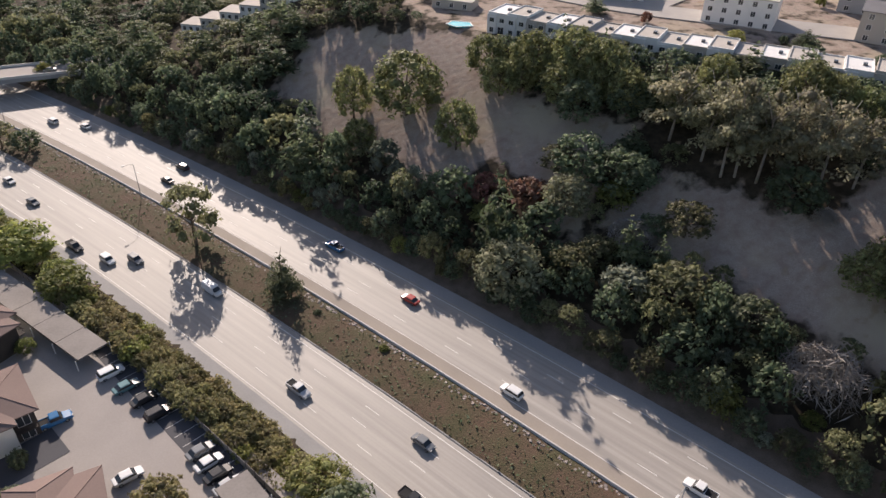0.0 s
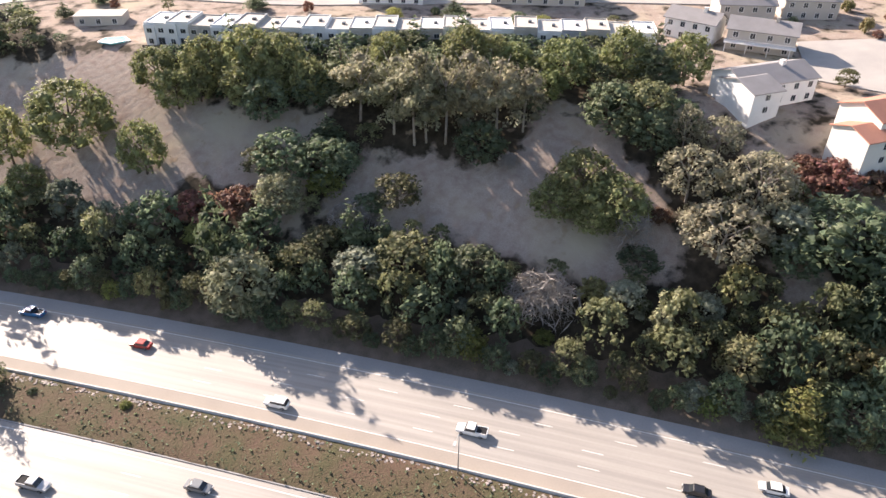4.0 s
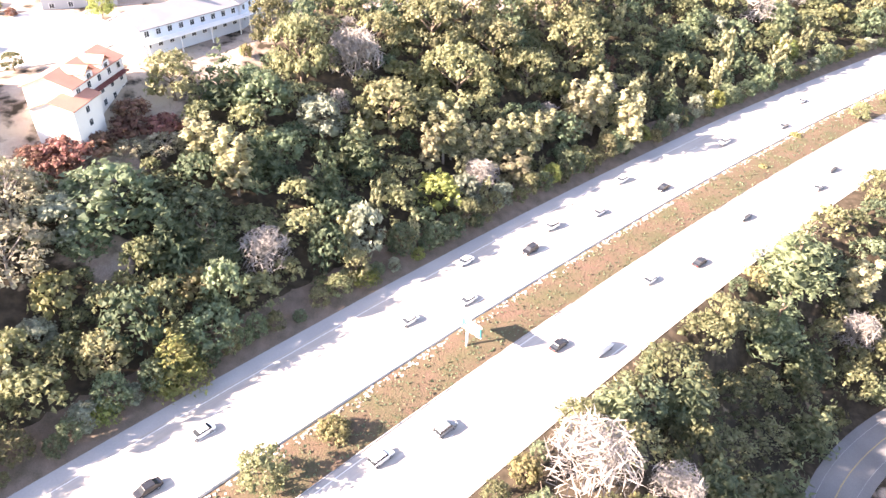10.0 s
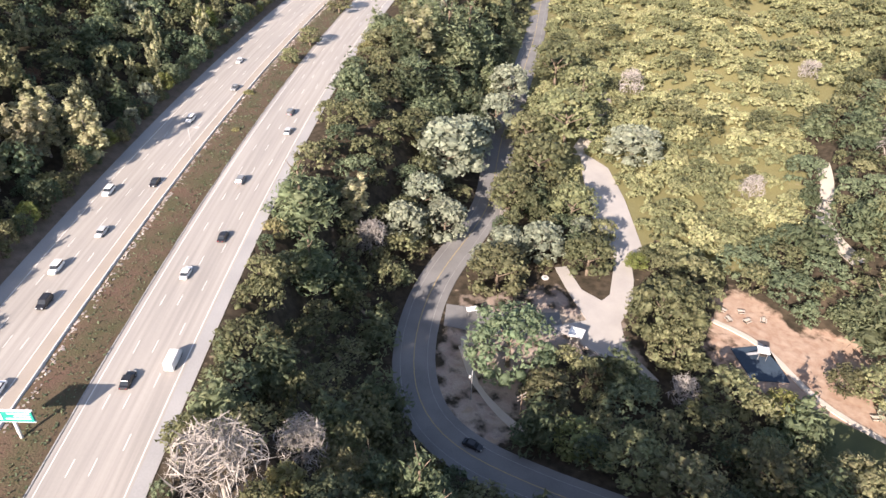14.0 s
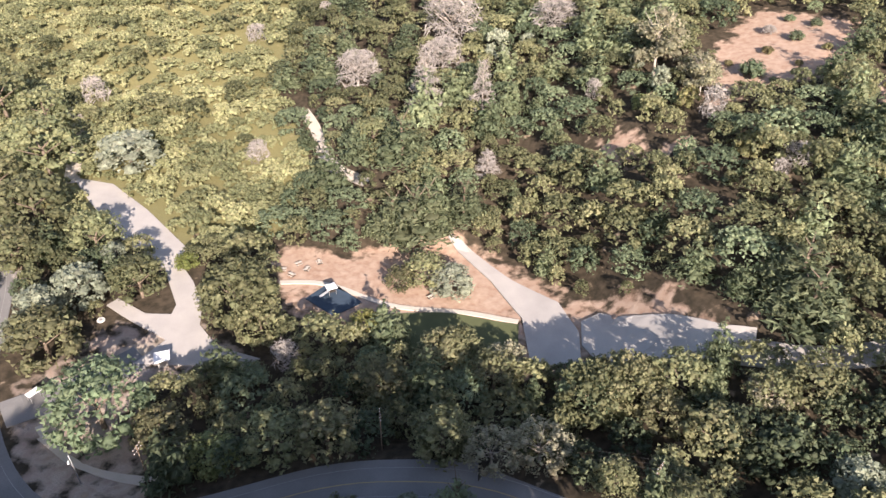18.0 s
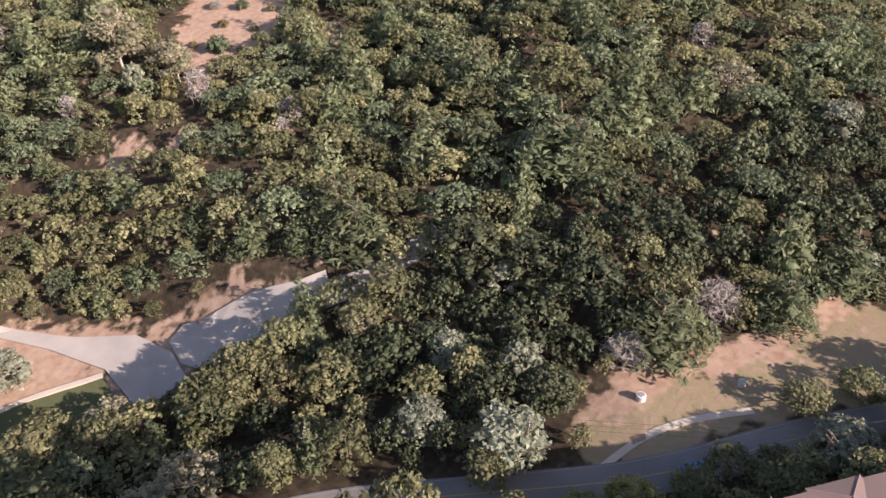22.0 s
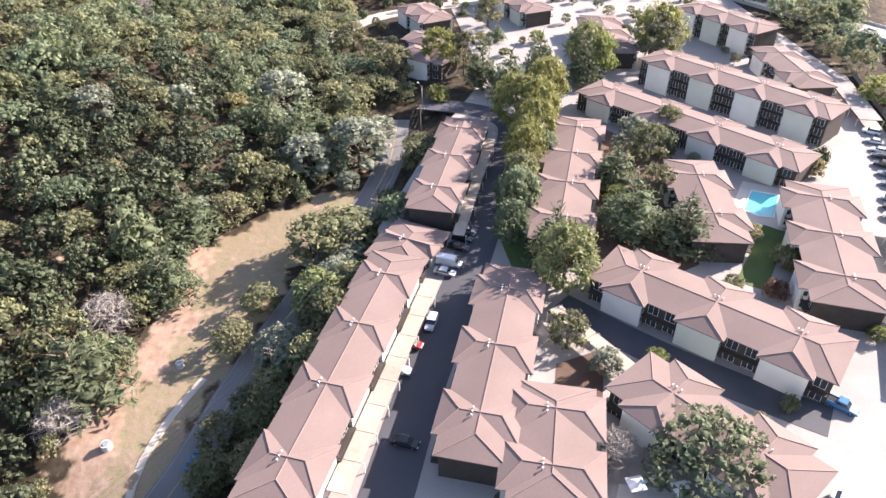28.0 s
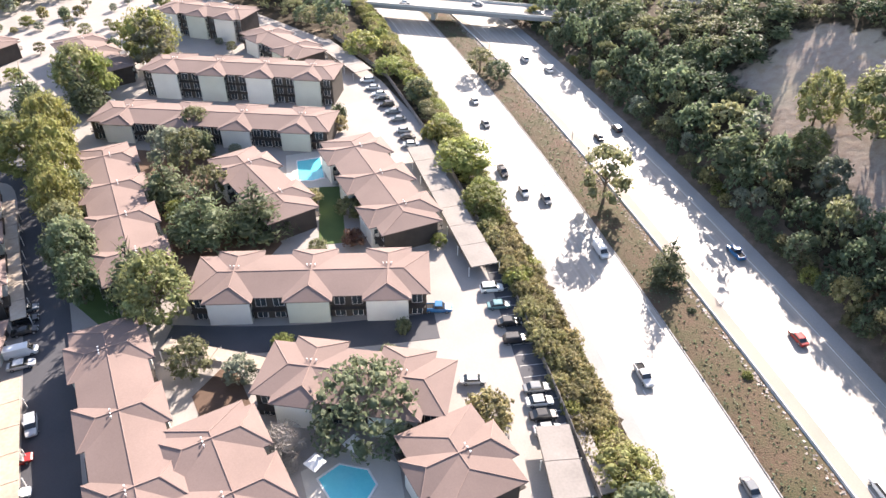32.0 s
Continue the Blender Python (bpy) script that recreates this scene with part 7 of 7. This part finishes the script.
def playground():
    g = ground_z(33, -151) + 0.3
    ob = thing("play_structure", "playground tower with white canopy and slide", "playground", pose(34, -152.5, g, 0, 0, 30))
    for x in (-1, 1):
        for y in (-1, 1):
            Shape().tube((x, y, -0.2), (x, y, 2.7), 0.07, 0.07, 6).out("post", [METAL], ob)
    Shape().box(-1.1, -1.1, 1.2, 1.1, 1.1, 1.3).out("platform", [DARKWOOD], ob)
    Shape().add([(-1.5, -1.5, 2.6), (1.5, -1.5, 2.6), (1.5, 1.5, 2.6), (-1.5, 1.5, 2.6), (0, 0, 3.5)], [(0, 1, 4), (1, 2, 4), (2, 3, 4), (3, 0, 4), (3, 2, 1, 0)]).out("canopy", [WHITE], ob)
    Shape().add([(1.0, -0.4, 1.2), (3.6, -0.4, 0.1), (3.6, 0.4, 0.1), (1.0, 0.4, 1.2), (1.0, -0.4, 1.35), (3.6, -0.4, 0.25), (3.6, 0.4, 0.25), (1.0, 0.4, 1.35)], BOX_F).out("slide", [GREYWALL], ob)
    for j, (x, y) in enumerate(((50, -163), (46, -166), (43, -163.5), (40, -167), (47, -160.5), (12, -158), (6, -152))):
        t = thing("picnic_table", "weathered wooden picnic table on bare soil", "picnic table", pose(x, y, ground_z(x, y) + 0.05, 0, 0, j * 37), "picnic tables")
        Shape().box(-1.0, -0.4, 0.72, 1.0, 0.4, 0.78).out("tabletop", [PATHC], t)
        for sd in (-1, 1):
            Shape().box(-1.0, sd * 0.75 - 0.14, 0.42, 1.0, sd * 0.75 + 0.14, 0.47).out("bench", [PATHC], t)
            Shape().box(sd * 0.7 - 0.05, -0.75, -0.1, sd * 0.7 + 0.05, 0.75, 0.42).out("leg", [DARKWOOD], t)
            Shape().box(sd * 0.7 - 0.05, -0.1, 0.4, sd * 0.7 + 0.05, 0.1, 0.72).out("leg", [DARKWOOD], t)


playground()


# ---- vehicles ----
TYRE = material("tyre_rubber", (0.025, 0.025, 0.027), 0.9)
RIM = material("alloy_rim", (0.5, 0.5, 0.52), 0.35, metal=0.8)
CARGLASS = material("car_glass", (0.03, 0.035, 0.04), 0.06, spec=0.7)
LAMPRED = material("tail_light_red", (0.35, 0.02, 0.02), 0.3)
LAMPCLEAR = material("headlight_clear", (0.7, 0.7, 0.68), 0.2)
COLOURS = {"white": (0.78, 0.78, 0.77), "silver": (0.50, 0.51, 0.52), "grey": (0.20, 0.21, 0.22), "black": (0.022, 0.022, 0.025), "blue": (0.03, 0.16, 0.35), "red": (0.38, 0.03, 0.025), "teal": (0.10, 0.22, 0.24)}
BODY = {k: material(k + "_car_paint", c, 0.25, tuple(v * 0.93 for v in c), 0.5, 3, 0, spec=0.6) for k, c in COLOURS.items()}
TYPES = {"sedan": (4.7, 1.82, 0.92, 1.45, (-1.75, -1.05, 0.55, 1.25)), "suv": (4.75, 1.92, 1.08, 1.75, (-2.2, -1.85, 0.55, 1.2)),
         "van": (5.6, 2.0, 1.15, 2.2, (-2.7, -2.65, 1.3, 2.05)), "pickup": (5.7, 1.98, 1.08, 1.85, (-0.75, -0.55, 0.75, 1.35))}
MADE = {}


def vehicle(body, colour, at, group="vehicles"):
    key = (body, colour)
    if key in MADE:
        return copy_thing(MADE[key], at)
    L, W, belt, top, (r0, r1, f1, f0) = TYPES[body]
    ob = thing({"sedan": "sedan_car", "suv": "suv_car", "van": "van", "pickup": "pickup_truck"}[body], f"{colour} {body} standing on the pavement", "car" if body in ("sedan", "suv") else body if body == "van" else "pickup truck", at, group)
    h, w = L / 2, W / 2
    s = Shape()
    secs = [(-h, w * 0.86, 0.42, belt * 0.86), (-h + 0.12, w * 0.94, 0.30, belt * 0.97), (-h * 0.55, w, 0.24, belt), (0, w, 0.24, belt), (h * 0.5, w, 0.24, belt * 0.98), (h - 0.25, w * 0.93, 0.28, belt * 0.82), (h, w * 0.80, 0.40, belt * 0.66)]
    v, f = [], []
    for x, hw, z0, z1 in secs:
        v += [(x, -hw * 0.94, z0), (x, -hw, (z0 + z1) / 2), (x, -hw * 0.92, z1), (x, hw * 0.92, z1), (x, hw, (z0 + z1) / 2), (x, hw * 0.94, z0)]
    for j in range(len(secs) - 1):
        for c in range(6):
            a, b = j * 6 + c, j * 6 + (c + 1) % 6
            f.append((a, a + 6, b + 6, b))
    f += [tuple(range(6)), tuple(range(len(v) - 6, len(v)))[::-1]]
    s.add(v, f)
    s.out("body", [BODY[colour]], ob)
    def cab(x0, x1, x2, x3, z0, z1, wi):
        return [(x0, -w * 0.9, z0), (x3, -w * 0.9, z0), (x3, w * 0.9, z0), (x0, w * 0.9, z0), (x1, -w * wi, z1), (x2, -w * wi, z1), (x2, w * wi, z1), (x1, w * wi, z1)]
    Shape().add(cab(r0, r1, f1, f0, belt - 0.02, top - 0.06, 0.74), BOX_F).out("glasshouse", [CARGLASS if body != "van" else BODY[colour]], ob, "dark tinted windows" if body != "van" else "")
    Shape().add(cab(r1 - 0.08, r1 - 0.02, f1 + 0.02, f1 + 0.10, top - 0.07, top, 0.70), BOX_F).out("roof", [BODY[colour]], ob)
    if body == "van":
        Shape().add([(f1 + 0.03, -w * 0.74, top - 0.25), (f0 + 0.03, -w * 0.86, belt + 0.1), (f0 + 0.03, w * 0.86, belt + 0.1), (f1 + 0.03, w * 0.74, top - 0.25), (f1 + 0.1, -w * 0.74, top - 0.2), (f0 + 0.08, -w * 0.86, belt + 0.14), (f0 + 0.08, w * 0.86, belt + 0.14), (f1 + 0.1, w * 0.74, top - 0.2)], BOX_F).out("windscreen", [CARGLASS], ob)
    if body == "pickup":
        Shape().box(-h + 0.15, -w * 0.78, belt - 0.05, r0 - 0.1, w * 0.78, belt + 0.02).out("cargo_bed", [TYRE], ob, "black cargo bed liner")
        for y in (-w * 0.9, w * 0.80):
            Shape().box(-h + 0.08, y, belt - 0.1, r0, y + w * 0.1, belt + 0.14).out("bed_side", [BODY[colour]], ob)
        Shape().box(-h + 0.05, -w * 0.85, belt - 0.1, -h + 0.15, w * 0.85, belt + 0.14).out("tailgate", [BODY[colour]], ob)
    for x in (-h * 0.60, h * 0.62):
        for y in (-w + 0.1, w - 0.1):
            sgn = -1 if y < 0 else 1
            wh = Shape().tube((x, y - sgn * 0.12, 0.33), (x, y + sgn * 0.12, 0.33), 0.33, 0.33, 14).out("wheel", [TYRE], ob)
            Shape().tube((x, y + sgn * 0.10, 0.33), (x, y + sgn * 0.135, 0.33), 0.2, 0.2, 10).out("rim", [RIM], wh)
    for y in (-w * 0.62, w * 0.62):
        Shape().box(h - 0.13, y - 0.2, belt * 0.62, h + 0.005, y + 0.2, belt * 0.76).out("headlight", [LAMPCLEAR], ob)
        Shape().box(-h - 0.005, y - 0.16, belt * 0.66, -h + 0.1, y + 0.16, belt * 0.82).out("tail_light", [LAMPRED], ob)
    MADE[key] = ob
    return ob


def traffic():
    lanes_n, lanes_s = (21.4, 17.8, 14.2, 10.6), (-19.2, -15.5, -11.9, -8.3)
    rows = [("suv", "black", 22.0, -101.5), ("sedan", "black", 14.5, -98), ("pickup", "blue", 21.6, -37.5), ("sedan", "grey", -15.4, -115), ("pickup", "black", -19.6, -85.5), ("suv", "white", -17.5, -74),
            ("suv", "grey", -13.2, -69), ("van", "white", -8.6, -45), ("pickup", "silver", -16.0, -6.3), ("sedan", "grey", -9.6, 20), ("pickup", "black", -19.3, 27), ("suv", "white", 10.6, 24),
            ("sedan", "white", 14.2, 156), ("suv", "white", 20.9, 241), ("sedan", "black", 10.6, 246.6), ("sedan", "silver", 14.0, 222), ("suv", "white", 17.7, 207), ("suv", "black", 14.2, 195),
            ("sedan", "white", 21.4, 180), ("sedan", "white", 10.6, 170), ("sedan", "black", -16, 222), ("suv", "grey", -12.3, 250), ("sedan", "white", -12.1, 207), ("sedan", "black", -12.2, 173.4),
            ("van", "white", -18.9, 179), ("suv", "grey", -14.5, 296), ("sedan", "silver", -17.4, 282), ("sedan", "grey", 10.4, 314), ("suv", "white", 15.8, 287), ("sedan", "white", 17.8, 340), ("sedan", "white", -13.6, -132),
            ("sedan", "red", 18.3, -9.5), ("sedan", "white", 19.9, -150), ("suv", "white", 15.6, -162), ("pickup", "white", 14.2, 60), ("sedan", "black", 12.6, 98), ("sedan", "white", 17.0, 110), ("suv", "grey", -12.0, 141), ("suv", "white", -9.0, 128.6)]
    for body, colour, u, s in rows:
        x, y, z = fw(u, s, 0.02)
        turn = math.degrees(FA - s / FR) - 90 + (180 if u > 0 else 0)
        vehicle(body, colour, pose(x, y, z, 0, 0, turn), "traffic on the freeway")
    g = lambda x, y: ground_z(x, y) + 0.2
    vehicle("sedan", "blue", pose(-84.6, -27.3, g(-84.6, -27.3), 0, 0, 153), "cars on the valley road")
    vehicle("sedan", "black", pose(65, -76.5, g(65, -76.5), 0, 0, 195), "cars on the valley road")
    stall = 45.0
    for body, colour, x, y in (("suv", "white", -59.7, 93.1), ("sedan", "teal", -55.6, 89.7), ("sedan", "black", -51.3, 86.7), ("suv", "black", -47.7, 83.5), ("sedan", "grey", -38.2, 75.6), ("sedan", "white", -36.2, 73.3),
                               ("sedan", "black", -34.1, 71.1), ("sedan", "silver", -32.0, 69.0), ("suv", "white", -152.8, 156.4), ("sedan", "silver", -147.4, 153.2), ("sedan", "white", -142.5, 150.9), ("sedan", "black", -139.5, 148.8),
                               ("suv", "black", -135.3, 146.3), ("sedan", "grey", -130.7, 143.8), ("sedan", "grey", -126.1, 141.0), ("sedan", "silver", -120.0, 136.4), ("sedan", "black", -116.4, 133.9), ("sedan", "white", -112.8, 131.1)):
        vehicle(body, colour, pose(x, y, 5.14, 0, 0, stall + (180 if x < -120 else 0)), "cars parked along the fence")
    for body, colour, x, y, turn in (("suv", "silver", -99, 17.9, 334), ("van", "white", -117, 25.2, 60), ("sedan", "black", -71.9, 8.4, 62), ("sedan", "black", -122.2, 28.4, 62), ("sedan", "black", -125.2, 30.0, 62), ("sedan", "grey", -128.3, 31.6, 62),
                                     ("sedan", "silver", -114.0, 23.6, 58), ("sedan", "white", -47.9, 70.4, 40), ("pickup", "blue", -64.5, 81.5, 38), ("sedan", "red", -94, 13.0, 62), ("sedan", "white", -88, 9.8, 62)):
        vehicle(body, colour, pose(x, y, 5.16, 0, 0, turn), "cars parked by the apartments")
    for x, y, turn in ((-205, 95, 30), (-212, 98, 30), (-226, 80, 30), (-236, 84, 30), (160, 118, 20), (170, 180, 120), (90, 250, 60)):
        vehicle("sedan", ("white", "grey", "silver")[int(abs(x)) % 3], pose(x, y, max(5.14, ground_z(x, y) + 0.36), 0, 0, turn), "far parked cars")
    for k, c in ((30, "white"), (62, "white"), (92, "silver"), (118, "grey"), (140, "white")):
        a = Vector((-250, 197, 0)) + (Vector((-84, 268.5, 0)) - Vector((-250, 197, 0))).normalized() * k + Vector((-0.396, 0.918, 0)) * (3.4 if k % 4 else 8.6)
        vehicle("sedan" if k % 3 else "suv", c, pose(a.x, a.y, 6.46, 0, 0, 23.3 + (180 if k % 4 == 0 else 0)), "cars on the bridge")


traffic()


def stalls():
    s = Shape()
    d, n = Vector((-0.725, 0.689, 0)), Vector((0.689, 0.725, 0))
    p = Vector((-28.5, 66.5, 0))
    q = p + d * 53
    # dark asphalt whose colour also holds the shade of hedge and fence
    patch("parking_bays", [tuple((v + n * k).xy) for v, k in ((p - d * 2, -1.9), (p - d * 2, 3.7), (q, 3.7), (q, -1.9))], FRESH, 0.115, "dark asphalt parking bays beside the fence", z=5.0)
    for k in range(20):
        p = Vector((-28.5, 66.5, 5.13)) + d * (k * 2.75)
        a, b = p - n * 1.5, p + n * 3.4
        s.add([a - d * 0.05, a + d * 0.05, b + d * 0.05, b - d * 0.05], [(3, 2, 1, 0)])
        s.add([b - d * 0.5, b + d * 0.5, b + d * 0.5 + n * 0.1, b - d * 0.5 + n * 0.1], [(3, 2, 1, 0)])
    tagged(s.out("bay_marking", [PAINT]), "white painted parking bay lines", "", "", "structure")
    s = Shape()
    for k in range(9):
        x, y = -36 - k * 2.6, -124.5 + k * 0.5
        z = ground_z(x, y) + 0.3
        s.add([(x, y - 0.1, z), (x + 0.12, y - 0.1, z), (x + 0.5, y + 5, z), (x + 0.38, y + 5, z)], [(0, 1, 2, 3)])
    tagged(s.out("bay_marking", [PAINT]), "white painted accessible bay lines", "", "", "structure")


stalls()


# ---- rubble along the median ----
def rubble():
    V, F = [], []
    for k in range(2600):
        s = rng.uniform(-330, 430)
        u = 4.6 - abs(rng.normal()) * 0.8
        p = fw(u, s, 0.45)
        r = rng.uniform(0.12, 0.38)
        q = rng.uniform(0.6, 1.3, (8, 3)) * [[-1, -1, -0.5], [1, -1, -0.5], [1, 1, -0.5], [-1, 1, -0.5], [-0.7, -0.7, 0.6], [0.7, -0.7, 0.6], [0.7, 0.7, 0.6], [-0.7, 0.7, 0.6]] * r
        a = rng.uniform(0, 6.28)
        c, sn = math.cos(a), math.sin(a)
        b = len(V)
        V += [(x * c - y * sn + p[0], x * sn + y * c + p[1], z + p[2]) for x, y, z in q]
        F += [tuple(j + b for j in f) for f in BOX_F]
    tagged(piece("median_rubble", V, F, ROCK), "pale broken rock along the freeway barrier", "rubble", "", "stuff")
    V, F = [], []
    for k in range(9000):
        s = rng.uniform(-330, 430)
        u = rng.uniform(-5.0, 4.2)
        p = np.array(fw(u, s, 0.25 + 0.3 * (u + 5) / 9))
        t = rng.normal(size=(2, 3)) * [1, 1, 0.5]
        t *= rng.uniform(0.12, 0.34) / np.linalg.norm(t, axis=1)[:, None]
        b = len(V)
        c = p + [0, 0, rng.uniform(0.05, 0.4)]
        V += [tuple(c - t[0]), tuple(c - t[1]), tuple(c + t[0]), tuple(c + t[1])]
        F.append((b, b + 1, b + 2, b + 3))
    tagged(piece("median_ivy_leaves", V, F, LEAF["laurel"]), "tangled ivy and dry brush on the median", "ground cover", "", "stuff")


rubble()
